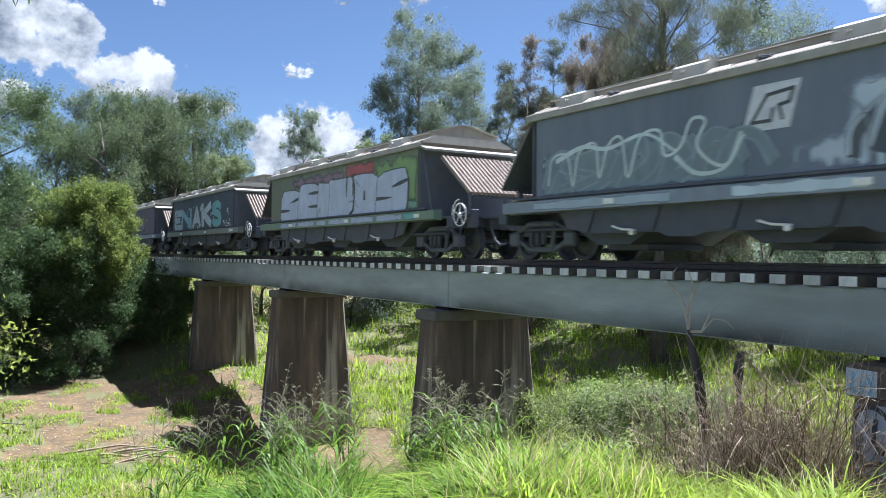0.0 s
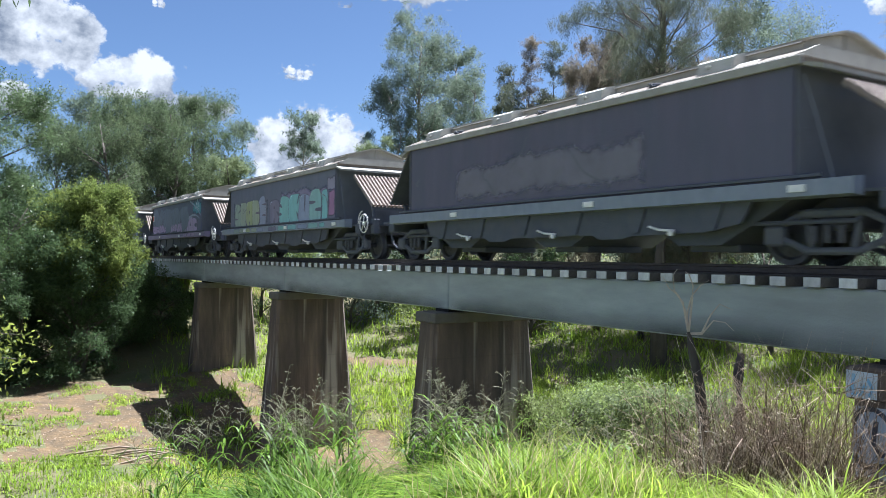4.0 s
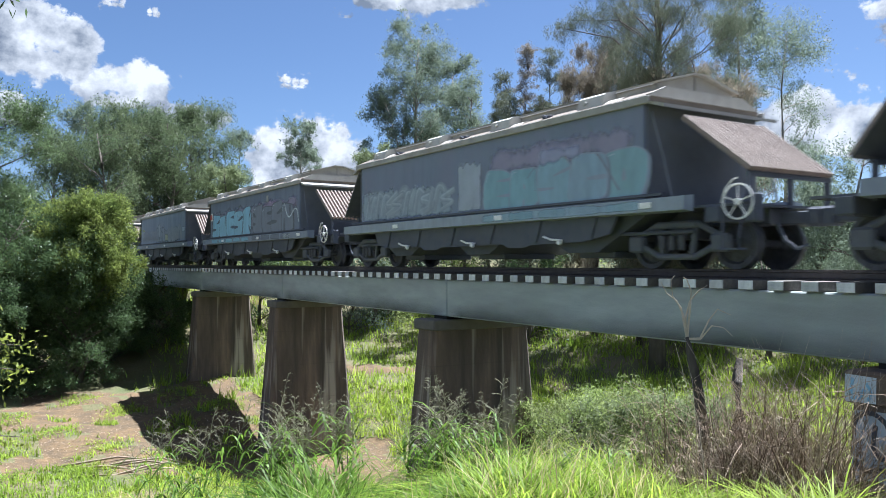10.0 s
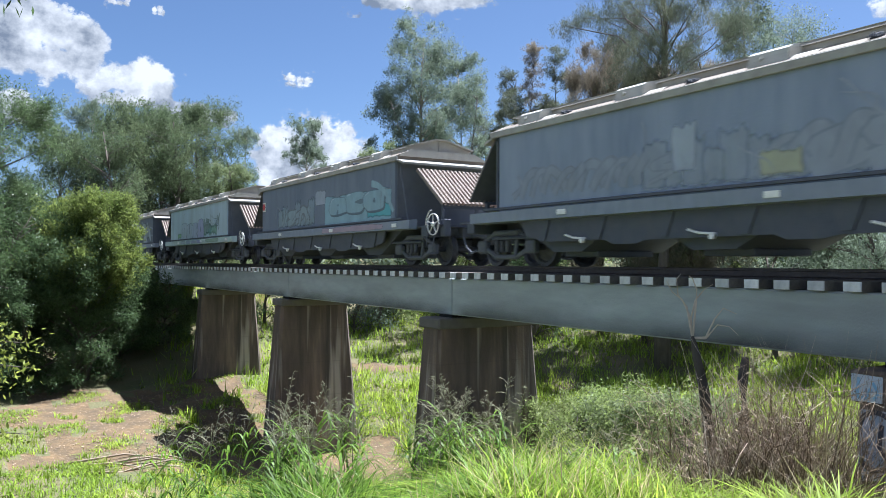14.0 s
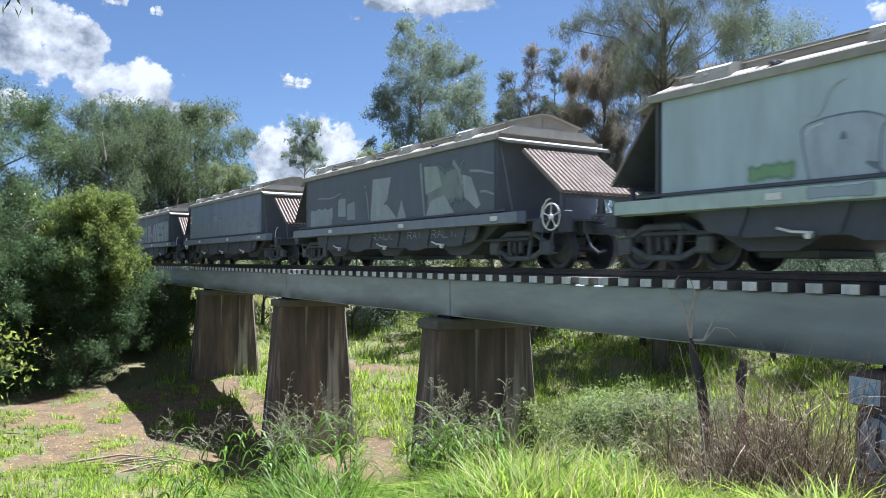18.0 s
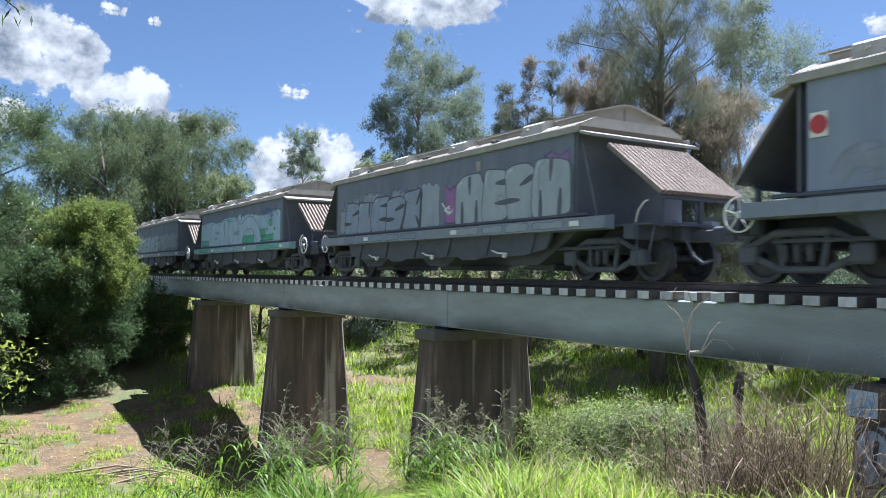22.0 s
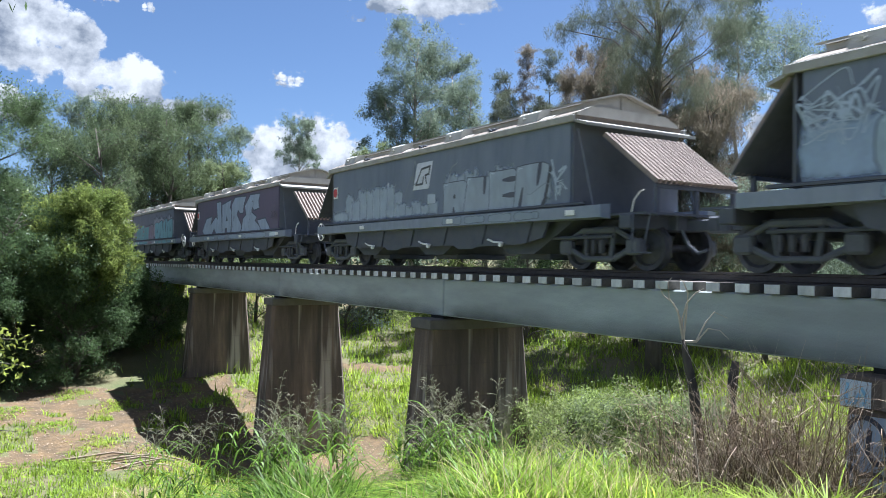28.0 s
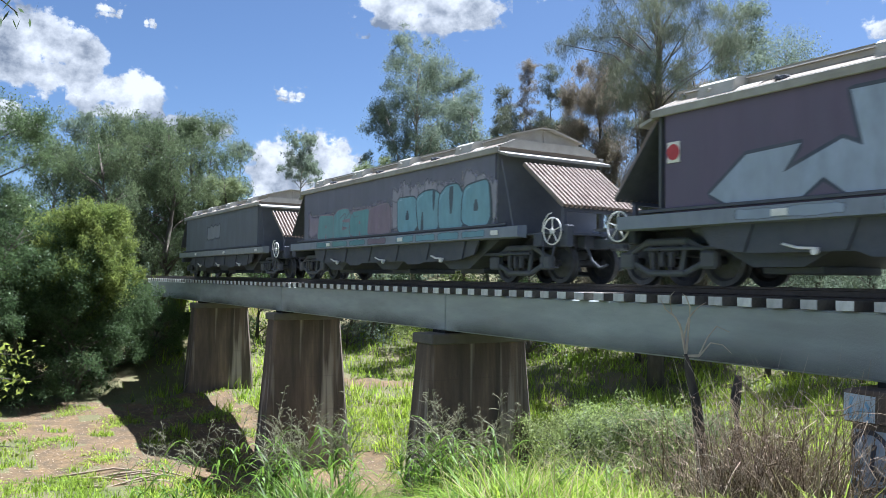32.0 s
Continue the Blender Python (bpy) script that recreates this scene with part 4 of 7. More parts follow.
M_BADGE = plain("worn_white_badge", (0.62, 0.65, 0.74), 0.6, wear=0.75)
DARK = ((0.165, 0.178, 0.20), (0.122, 0.132, 0.15), (0.21, 0.215, 0.222))
GREY = ((0.255, 0.275, 0.305), (0.19, 0.205, 0.23), (0.31, 0.32, 0.335))
MAUVE = ((0.16, 0.125, 0.15), (0.12, 0.095, 0.115), (0.10, 0.095, 0.11))
PALE = ((0.60, 0.67, 0.62), (0.50, 0.56, 0.52), (0.41, 0.44, 0.40))
BLACK = ((0.165, 0.175, 0.195), (0.125, 0.134, 0.15), (0.21, 0.214, 0.22))
INK, SILVER = (0.04, 0.045, 0.055), (0.50, 0.53, 0.57)
WAGONS = {}


def make(k, key, tones, label, wheel_end=1, lining=None):
    w = wagon(k, body_paint(key, *tones), label, wheel_end, lining)
    WAGONS[k] = w
    wisps(w, 0.02, 0.98, 1.3, 2.6, tuple(v * 0.85 + 0.02 for v in tones[2]), 4, k + 300, 0.014)
    return w


for k in (-3, -2):
    w = make(k, "dark", DARK, "dark grey grain hopper wagon with faded graffiti")
    wild(w, 0.1, 0.9, 1.3, 2.3, (0.25, 0.27, 0.29), INK, 7, k + 20)
w = make(-1, "dark", DARK, "dark hopper wagon with silver graffiti and a square badge")
wash(w, 0.53, 0.97, 1.22, 2.1, (0.17, 0.215, 0.225), seed=3)
wash(w, 0.66, 0.97, 1.72, 2.08, (0.30, 0.34, 0.36), 0.004, 0.2, seed=5)
wild(w, 0.54, 0.96, 1.24, 2.1, (0.17, 0.21, 0.22), (0.24, 0.275, 0.29), 5, 4, None, 0.16)
crest = ((0.95, 1.45), (0.94, 1.95), (0.90, 1.98), (0.885, 1.4), (0.87, 2.0), (0.83, 2.12), (0.82, 1.5), (0.80, 2.05), (0.77, 2.15), (0.755, 1.45), (0.73, 2.1), (0.69, 2.16), (0.68, 1.75), (0.65, 1.85), (0.63, 2.25), (0.605, 2.2), (0.62, 1.85), (0.595, 1.55), (0.565, 1.5), (0.545, 1.95))
drawn = ([], [])
ribbon(drawn, curve([Vector((side_x(u), z)) for u, z in crest], 6), 0.022, 0.014, 1.3)
ribbon(drawn, curve([Vector((side_x(u), z)) for u, z in ((0.93, 1.9), (0.86, 2.1), (0.80, 2.0), (0.72, 2.15), (0.66, 1.8))], 6), 0.05, 0.0136, 0.4)
ribbon(drawn, curve([Vector((side_x(u), z)) for u, z in ((0.66, 1.7), (0.62, 1.4), (0.57, 1.45), (0.54, 1.9))], 6), 0.045, 0.0145, 0.4)
tagged(part("sprayed_line", drawn, spray((0.56, 0.61, 0.63)), w), kind="stuff")
wash(w, 0.0, 0.40, 1.25, 2.45, (0.46, 0.51, 0.54), 0.004, 0.2, 1, 6)
wild(w, 0.02, 0.40, 1.24, 2.25, (0.06, 0.07, 0.08), (0.36, 0.40, 0.43), 5, 9, (0.52, 0.56, 0.59))
wash(w, 0.38, 0.48, 1.3, 1.75, (0.40, 0.43, 0.45), 0.005, 0.2, 1, 7)
sill_paint(w, 0.36, 0.56, (0.52, 0.57, 0.58), 1)
sill_paint(w, 0.66, 0.99, (0.34, 0.38, 0.40), 2)
rail_logo(w)
w = make(0, "moss", ((0.17, 0.215, 0.12), (0.13, 0.165, 0.09), (0.20, 0.17, 0.12)), "mossy green hopper wagon with large silver lettering", lining=spray((0.17, 0.22, 0.15)))
wash(w, 0.0, 0.22, 1.4, 2.78, (0.20, 0.29, 0.11), seed=1, soft=0.3)
wash(w, 0.22, 0.40, 2.3, 2.78, (0.36, 0.10, 0.09), 0.004, 0.2, seed=2)
wash(w, 0.40, 0.80, 2.2, 2.76, (0.22, 0.15, 0.17), 0.004, 0.3, seed=3)
block(w, "SEILOS", 0.055, 0.89, 1.20, 2.26, 2.36, (0.46, 0.48, 0.55), INK, 0.05, shine=(0.72, 0.74, 0.80), square=0.32)
word(w, "2", 0.20, 0.235, 1.75, 2.2, (0.46, 0.48, 0.55), INK, 0.0, 0.14, rim=0.02, low=False)
wash(w, 0.0, 0.14, 1.22, 1.5, (0.17, 0.27, 0.18), 0.004, seed=4)
sill_paint(w, 0.0, 0.06, (0.15, 0.34, 0.30), 3)
w = make(1, "ink", ((0.075, 0.088, 0.10), (0.055, 0.066, 0.078), (0.095, 0.10, 0.11)), "black hopper wagon with pale letters and white spots", lining=spray((0.20, 0.21, 0.18)))
spots(w, 0.18, 0.97, 110, (0.55, 0.58, 0.62), 8)
for c, ua, ub, zt, col in (("E", 0.82, 0.935, 2.27, (0.40, 0.44, 0.46)), ("N", 0.64, 0.80, 2.28, (0.26, 0.40, 0.46)), ("A", 0.48, 0.61, 2.33, (0.48, 0.51, 0.53)), ("K", 0.315, 0.45, 2.48, (0.46, 0.50, 0.51)), ("S", 0.175, 0.29, 2.44, (0.18, 0.38, 0.37))):
    word(w, c, ua, ub, 1.26, zt, col, (0.06, 0.07, 0.08), 0.0, 0.25, low=False, rim=0.02)
word(w, "2015", 0.045, 0.11, 1.24, 1.42, (0.66, 0.67, 0.68), INK, 0.1, 0.06, rim=0.006, low=False)
spots(w, 0.01, 0.15, 12, (0.66, 0.69, 0.72), 11)
sill_paint(w, 0.0, 0.04, (0.55, 0.57, 0.58), 2)
w = make(2, "mauve", MAUVE, "plain dull mauve hopper wagon with faint stains")
wash(w, 0.25, 0.8, 1.3, 2.3, (0.16, 0.14, 0.155), seed=5, soft=0.3)
w = make(3, "slate", ((0.16, 0.165, 0.185), (0.12, 0.125, 0.14), (0.18, 0.16, 0.175)), "slate hopper wagon with colourful graffiti lettering")
wash(w, 0.56, 0.95, 1.25, 2.3, (0.20, 0.19, 0.21), soft=0.25, seed=2)
block(w, "SPACE", 0.585, 0.93, 1.20, 2.15, 2.26, (0.3, 0.3, 0.3), (0.14, 0.12, 0.15), 0.0, 0.02, 0.035, (0.5, 0.52, 0.45), 0.5, fills=((0.30, 0.34, 0.26), (0.32, 0.34, 0.24), (0.36, 0.37, 0.17), (0.34, 0.36, 0.24), (0.29, 0.30, 0.37)))
block(w, "R", 0.455, 0.54, 1.22, 2.12, 2.16, (0.20, 0.17, 0.22), (0.09, 0.08, 0.11), 0.0, 0.03, 0.05, (0.45, 0.45, 0.5), 0.5)
wash(w, 0.06, 0.44, 1.7, 2.42, (0.23, 0.19, 0.26), soft=0.25, seed=8)
block(w, "JKUZI", 0.055, 0.445, 1.20, 2.18, 2.14, (0.24, 0.44, 0.41), (0.11, 0.10, 0.14), 0.0, 0.025, 0.05, (0.5, 0.66, 0.62), 0.45, fills=((0.24, 0.45, 0.40), (0.24, 0.45, 0.41), (0.27, 0.30, 0.38), (0.26, 0.42, 0.38), (0.22, 0.45, 0.42)))
spots(w, 0.06, 0.10, 2, (0.30, 0.42, 0.42), 3)
wash(w, 0.0, 0.05, 1.3, 2.2, (0.32, 0.16, 0.25), seed=7)
wash(w, 0.0, 0.06, 2.1, 2.6, (0.25, 0.22, 0.26), seed=9)
w = make(4, "plum", ((0.14, 0.15, 0.18), (0.105, 0.112, 0.135), (0.16, 0.14, 0.17)), "plum and pink graffitied hopper wagon", lining=spray((0.22, 0.17, 0.24)))
wash(w, 0.06, 0.99, 1.21, 1.85, (0.44, 0.29, 0.44), seed=9, soft=0.22)
wash(w, 0.0, 0.16, 1.95, 2.79, (0.10, 0.26, 0.28), seed=10, soft=0.3)
wild(w, 0.30, 0.97, 1.55, 2.45, (0.165, 0.17, 0.205), (0.12, 0.125, 0.15), 6, 21, None, 0.26)
wild(w, 0.32, 0.96, 1.22, 1.75, (0.42, 0.28, 0.42), (0.15, 0.12, 0.17), 8, 23, None, 0.12)
block(w, "AOC", 0.08, 0.30, 1.20, 2.05, 1.9, (0.42, 0.30, 0.43), (0.08, 0.08, 0.11), 0.0, 0.025, 0.07, (0.5, 0.46, 0.55), 0.55)
swoop = ([], [])
ribbon(swoop, curve([Vector((side_x(u), z)) for u, z in ((0.20, 2.75), (0.12, 2.50), (0.06, 2.25), (0.005, 1.95))]), 0.05, 0.014, 0.5)
ribbon(swoop, curve([Vector((side_x(u), z)) for u, z in ((0.22, 1.85), (0.16, 2.02), (0.09, 2.0), (0.03, 1.85))]), 0.07, 0.015, 0.2)
part("sprayed_line", swoop, spray((0.30, 0.32, 0.38)), w)
wisps(w, 0.03, 0.09, 2.3, 2.55, (0.5, 0.6, 0.62), 6, 24, 0.012)
target_plate(w)
w = make(5, "black", BLACK, "black hopper wagon with white-outlined lettering")
block(w, "CUTE", 0.57, 0.915, 1.20, 2.05, 2.15, (0.125, 0.118, 0.13), (0.46, 0.52, 0.53), 0.0, 0.045, 0.045, None, 0.42)
wash(w, 0.44, 0.56, 1.25, 2.50, (0.34, 0.40, 0.43), seed=14, runs=1, soft=0.2)
wisps(w, 0.45, 0.55, 1.4, 2.3, (0.20, 0.21, 0.22), 5, 15, 0.016)
block(w, "BAILS", 0.035, 0.43, 1.20, 2.14, 2.22, (0.125, 0.118, 0.13), (0.50, 0.56, 0.57), 0.0, 0.055, 0.06, None, 0.5)
bubble = ([], [])
ribbon(bubble, curve([Vector((side_x(0.018) + 0.13 * math.cos(a), 1.82 + 0.24 * math.sin(a))) for a in [k * 0.5 for k in range(14)]], 3), 0.025, 0.016)
part("sprayed_line", bubble, spray((0.40, 0.46, 0.47)), w)
w = make(6, "teal", ((0.22, 0.24, 0.26), (0.17, 0.187, 0.205), (0.21, 0.20, 0.225)), "dusty grey-blue hopper wagon with pastel teal lettering", lining=spray((0.27, 0.29, 0.30)))
haze_top(w, 0.56, 0.97, 1.22, 2.12, (0.27, 0.30, 0.31), 31)
wild(w, 0.57, 0.96, 1.24, 2.05, (0.27, 0.30, 0.31), (0.22, 0.245, 0.26), 7, 31, (0.34, 0.37, 0.38), 0.12)
wash(w, 0.44, 0.53, 1.25, 2.4, (0.33, 0.345, 0.36), 0.004, 0.08, seed=30)
wash(w, 0.02, 0.42, 1.9, 2.6, (0.25, 0.22, 0.27), soft=0.3, seed=4)
block(w, "EASCO", 0.0, 0.43, 1.20, 2.05, 2.12, (0.22, 0.34, 0.37), (0.26, 0.28, 0.32), 0.0, 0.03, 0.03, (0.36, 0.42, 0.45), 0.5, fills=((0.20, 0.33, 0.35), (0.21, 0.34, 0.37), (0.24, 0.34, 0.38), (0.25, 0.32, 0.37), (0.21, 0.33, 0.34)))
wash(w, 0.14, 0.26, 2.0, 2.4, (0.30, 0.29, 0.36), 0.02, 0.2, seed=41)
sill_paint(w, 0.0, 0.43, (0.27, 0.33, 0.36), 5)
w = make(7, "dark", DARK, "dark hopper wagon with turquoise and grey lettering")
wash(w, 0.42, 0.97, 1.3, 2.5, (0.22, 0.21, 0.24), seed=17, soft=0.3)
block(w, "SLESK", 0.47, 0.95, 1.20, 2.12, 2.34, (0.27, 0.46, 0.52), (0.07, 0.085, 0.11), 0.08, 0.025, 0.05, (0.48, 0.63, 0.67), 0.4)
wash(w, 0.02, 0.42, 1.9, 2.5, (0.26, 0.19, 0.25), seed=18, soft=0.3)
block(w, "JESN", 0.06, 0.44, 1.20, 2.30, 2.20, (0.175, 0.185, 0.205), (0.085, 0.09, 0.10), 0.0, 0.04, 0.06, (0.55, 0.57, 0.60), 0.42)
arc7 = ([], [])
ribbon(arc7, curve([Vector((side_x(u), z)) for u, z in ((0.13, 2.2), (0.105, 1.8), (0.08, 1.72), (0.045, 1.95), (0.02, 1.9), (0.005, 1.5))]), 0.022, 0.018)
part("sprayed_line", arc7, spray((0.60, 0.62, 0.64)), w)
wash(w, 0.03, 0.10, 2.05, 2.45, (0.24, 0.20, 0.24), 0.004, 0.15, seed=19)
sill_paint(w, 0.06, 0.13, (0.5, 0.5, 0.44), 9)
target_plate(w)
w = make(8, "grey", GREY, "faded grey hopper wagon with weathered markings")
haze_top(w, 0.10, 0.60, 1.24, 2.15, (0.25, 0.265, 0.285), 45)
wild(w, 0.56, 0.95, 1.3, 2.0, (0.235, 0.25, 0.275), (0.20, 0.213, 0.235), 6, 44, None, 0.12)
wild(w, 0.10, 0.40, 1.24, 2.05, (0.26, 0.275, 0.295), (0.205, 0.22, 0.24), 4, 45, None, 0.16)
wash(w, 0.33, 0.40, 1.3, 1.75, (0.36, 0.345, 0.22), 0.013, seed=18)
wash(w, 0.0, 0.05, 1.7, 2.0, (0.42, 0.44, 0.46), 0.004, 0.06, seed=12)
wash(w, 0.50, 0.55, 1.5, 2.35, (0.34, 0.355, 0.37), 0.012, 0.1, seed=13)
w = make(9, "dark", DARK, "dark hopper wagon with pale turquoise graffiti")
wash(w, 0.02, 0.44, 1.21, 2.15, (0.24, 0.34, 0.36), 0.003, 0.06, seed=19)
wash(w, 0.02, 0.16, 1.3, 1.75, (0.12, 0.33, 0.34), 0.004, 0.12, seed=16)
wash(w, 0.05, 0.44, 0.97, 1.165, (0.34, 0.25, 0.27), 0.088, 0.04, seed=20, name="sill_paint")
block(w, "ACO", 0.06, 0.40, 1.55, 2.05, 2.12, (0.25, 0.345, 0.365), (0.11, 0.16, 0.18), 0.1, 0.03, 0.05, (0.45, 0.5, 0.52), 0.55, low=False)
lid9 = ([], [])
ribbon(lid9, curve([Vector((side_x(u), z)) for u, z in ((0.13, 2.3), (0.09, 2.2), (0.05, 1.95), (0.01, 1.45))]), 0.10, 0.018, 0.6)
part("sprayed_line", lid9, spray((0.27, 0.37, 0.39)), w)
wash(w, 0.43, 0.51, 1.9, 2.42, (0.30, 0.31, 0.33), 0.004, 0.05, seed=21)
haze_top(w, 0.52, 0.82, 1.25, 2.15, (0.20, 0.235, 0.245), 22)
wild(w, 0.54, 0.80, 1.3, 2.0, (0.23, 0.27, 0.28), (0.12, 0.135, 0.14), 4, 50, None, 0.12)
target_plate(w)
w = make(10, "pale", PALE, "pale green hopper wagon with purple and green graffiti", lining=spray((0.46, 0.52, 0.46)))
wash(w, 0.14, 0.38, 1.22, 1.95, (0.22, 0.34, 0.24), seed=22, soft=0.35)
wash(w, 0.23, 0.33, 1.35, 1.9, (0.12, 0.24, 0.19), 0.004, seed=23, soft=0.2)
block(w, "PUKO", 0.36, 0.75, 1.20, 2.02, 2.05, (0.36, 0.38, 0.48), (0.15, 0.18, 0.21), 0.0, 0.03, 0.045, (0.6, 0.62, 0.68), 0.55, fills=((0.38, 0.42, 0.44), (0.36, 0.41, 0.45), (0.35, 0.38, 0.47), (0.34, 0.34, 0.48)))
wild(w, 0.28, 0.40, 1.3, 2.2, (0.26, 0.35, 0.30), (0.15, 0.21, 0.19), 4, 55, None, 0.08)
wisps(w, 0.12, 0.35, 1.5, 2.25, (0.16, 0.20, 0.18), 16, 57, 0.014)
wash(w, 0.76, 0.84, 1.25, 1.6, (0.20, 0.32, 0.16), 0.004, 0.15, seed=24)
wash(w, 0.10, 0.30, 0.98, 1.165, (0.26, 0.33, 0.24), 0.088, 0.05, seed=26, name="sill_paint")
w = make(11, "char", ((0.16, 0.17, 0.18), (0.12, 0.128, 0.135), (0.13, 0.135, 0.14)), "charcoal hopper wagon with pale angular graffiti")
pale11 = (0.31, 0.335, 0.33)
wash(w, 0.79, 0.96, 1.22, 1.85, (0.26, 0.285, 0.285), 0.003, 0.06, seed=24)
wash(w, 0.70, 0.76, 1.45, 2.1, (0.27, 0.29, 0.29), 0.004, 0.06, seed=27)
wash(w, 0.64, 0.70, 1.3, 1.95, (0.25, 0.27, 0.27), 0.004, 0.08, seed=29)
for k, quad in enumerate((((0.55, 1.3), (0.54, 2.43), (0.44, 2.40), (0.46, 1.8)), ((0.55, 1.22), (0.53, 1.7), (0.46, 1.68), (0.40, 1.22)), ((0.41, 1.22), (0.385, 1.75), (0.36, 1.22)), ((0.28, 2.5), (0.27, 1.8), (0.20, 1.95), (0.22, 2.45)),
                          ((0.27, 1.24), (0.25, 1.62), (0.19, 1.72), (0.15, 1.28)), ((0.12, 2.15), (0.085, 2.05), (0.05, 1.4), (0.065, 1.32), (0.11, 1.62)))):
    shape = ([], [])
    plate(shape, [Vector((side_x(u), z)) for u, z in quad], 0.008 + 0.0004 * k)
    part("graffiti_block", shape, spray(pale11 if k != 3 else (0.30, 0.325, 0.29)), w)
for pts, hw in ((((0.585, 2.3), (0.57, 1.9), (0.56, 1.3)), 0.03), (((0.295, 2.6), (0.285, 1.9), (0.275, 1.25)), 0.05), (((0.09, 2.2), (0.05, 2.15), (0.005, 2.05)), 0.035), (((0.05, 1.7), (0.03, 1.68), (0.003, 1.6)), 0.03), (((0.155, 2.5), (0.13, 2.2), (0.12, 1.9)), 0.06), (((0.90, 2.15), (0.80, 2.1), (0.74, 2.2)), 0.02)):
    line11 = ([], [])
    ribbon(line11, curve([Vector((side_x(u), z)) for u, z in pts]), hw, 0.012, 0.6)
    part("sprayed_line", line11, spray((0.27, 0.29, 0.295)), w)
wash(w, 0.10, 0.28, 1.4, 2.55, (0.20, 0.22, 0.205), 0.0035, soft=0.3, seed=25)
for ua, ub, txt in ((0.43, 0.56, "RAUC"), (0.30, 0.37, "RAI"), (0.11, 0.26, "RALINE")):
    for i, c in enumerate(txt):
        x0 = side_x(ub) + (ub - ua) * 2 * HALF * i / len(txt)
        tag = ([], [])
        for stroke in STROKES[c].split("/") if c in STROKES else ("00 08", "~08 38 46 34 04", "24 40"):
            g = [Vector((x0 + int(q[0]) / 4 * 0.8 * (ub - ua) * 2 * HALF / len(txt), 0.72 + int(q[1]) / 8 * 0.18)) for q in stroke.strip("~").split()]
            for a, b in zip(g, g[1:]):
                d = (b - a).normalized() * 0.010
                k0 = len(tag[0])
                tag[0].extend([(a.x - d.y, -1.365, a.y + d.x), (a.x + d.y, -1.365, a.y - d.x), (b.x + d.y, -1.365, b.y - d.x), (b.x - d.y, -1.365, b.y + d.x)])
                tag[1].append((k0, k0 + 1, k0 + 2, k0 + 3))
        part("sprayed_tag", tag, spray((0.30, 0.32, 0.33)), w)
w = make(12, "grey", GREY, "weathered grey hopper wagon with ghosted graffiti", -1)
wash(w, 0.55, 0.62, 1.6, 2.3, (0.29, 0.30, 0.315), 0.004, 0.06, seed=26)
wash(w, 0.48, 0.53, 1.25, 2.1, (0.27, 0.28, 0.295), 0.004, 0.06, seed=27)
block(w, "ADCS", 0.02, 0.42, 1.20, 2.05, 2.10, (0.25, 0.265, 0.285), (0.185, 0.20, 0.22), 0.15, 0.02, 0.03, None, 0.5)
wild(w, 0.55, 0.95, 1.26, 1.85, (0.235, 0.25, 0.27), (0.205, 0.22, 0.24), 6, 66, None, 0.14)
sill_paint(w, 0.0, 0.07, (0.36, 0.38, 0.40), 4)
target_plate(w)
w = make(13, "black", BLACK, "black hopper wagon with silver bubble lettering", -1)
wash(w, 0.50, 0.97, 1.22, 2.05, (0.24, 0.26, 0.275), seed=28, soft=0.1)
wash(w, 0.44, 0.54, 1.22, 2.36, (0.30, 0.32, 0.335), 0.004, 0.06, seed=27)
haze_top(w, 0.55, 0.93, 1.9, 2.35, (0.25, 0.27, 0.285), 33)
block(w, "SLESK", 0.53, 0.93, 1.20, 2.08, 2.20, (0.24, 0.275, 0.32), INK, 0.15, 0.04, 0.05, (0.42, 0.46, 0.50), 0.45)
wash(w, 0.35, 0.425, 1.22, 2.25, (0.30, 0.13, 0.27), 0.005, 0.15, seed=29)
block(w, "MESM", 0.015, 0.375, 1.20, 2.36, 2.30, (0.34, 0.365, 0.365), (0.08, 0.085, 0.10), 0.0, 0.03, 0.055, (0.6, 0.63, 0.64), 0.45)
wash(w, 0.01, 0.09, 2.2, 2.55, (0.22, 0.13, 0.24), 0.004, 0.15, seed=31)
wisps(w, 0.385, 0.415, 1.5, 1.7, (0.65, 0.66, 0.68), 4, 30, 0.015)
w = make(14, "dark", DARK, "hopper wagon with a pale turquoise and green mural", 1, lining=spray((0.27, 0.38, 0.38)))
wash(w, 0.02, 0.995, 1.2, 2.45, (0.34, 0.45, 0.48), seed=30, soft=0.08)
wash(w, 0.08, 0.24, 1.22, 1.62, (0.10, 0.36, 0.20), 0.005, 0.15, seed=31)
wash(w, 0.16, 0.24, 1.4, 1.85, (0.10, 0.36, 0.20), 0.0052, 0.15, seed=39)
wash(w, 0.87, 0.99, 1.22, 1.6, (0.12, 0.34, 0.25), 0.005, 0.15, seed=32)
wash(w, 0.43, 0.50, 2.1, 2.42, (0.14, 0.37, 0.28), 0.005, 0.1, seed=34)
wash(w, 0.56, 0.66, 2.2, 2.40, (0.15, 0.36, 0.28), 0.005, 0.1, seed=36)
block(w, "GUC", 0.46, 0.84, 1.20, 2.16, 2.30, (0.37, 0.48, 0.52), (0.22, 0.29, 0.33), 0.0, 0.03, 0.06, (0.5, 0.6, 0.62), 0.55)
x0 = side_x(0.34)
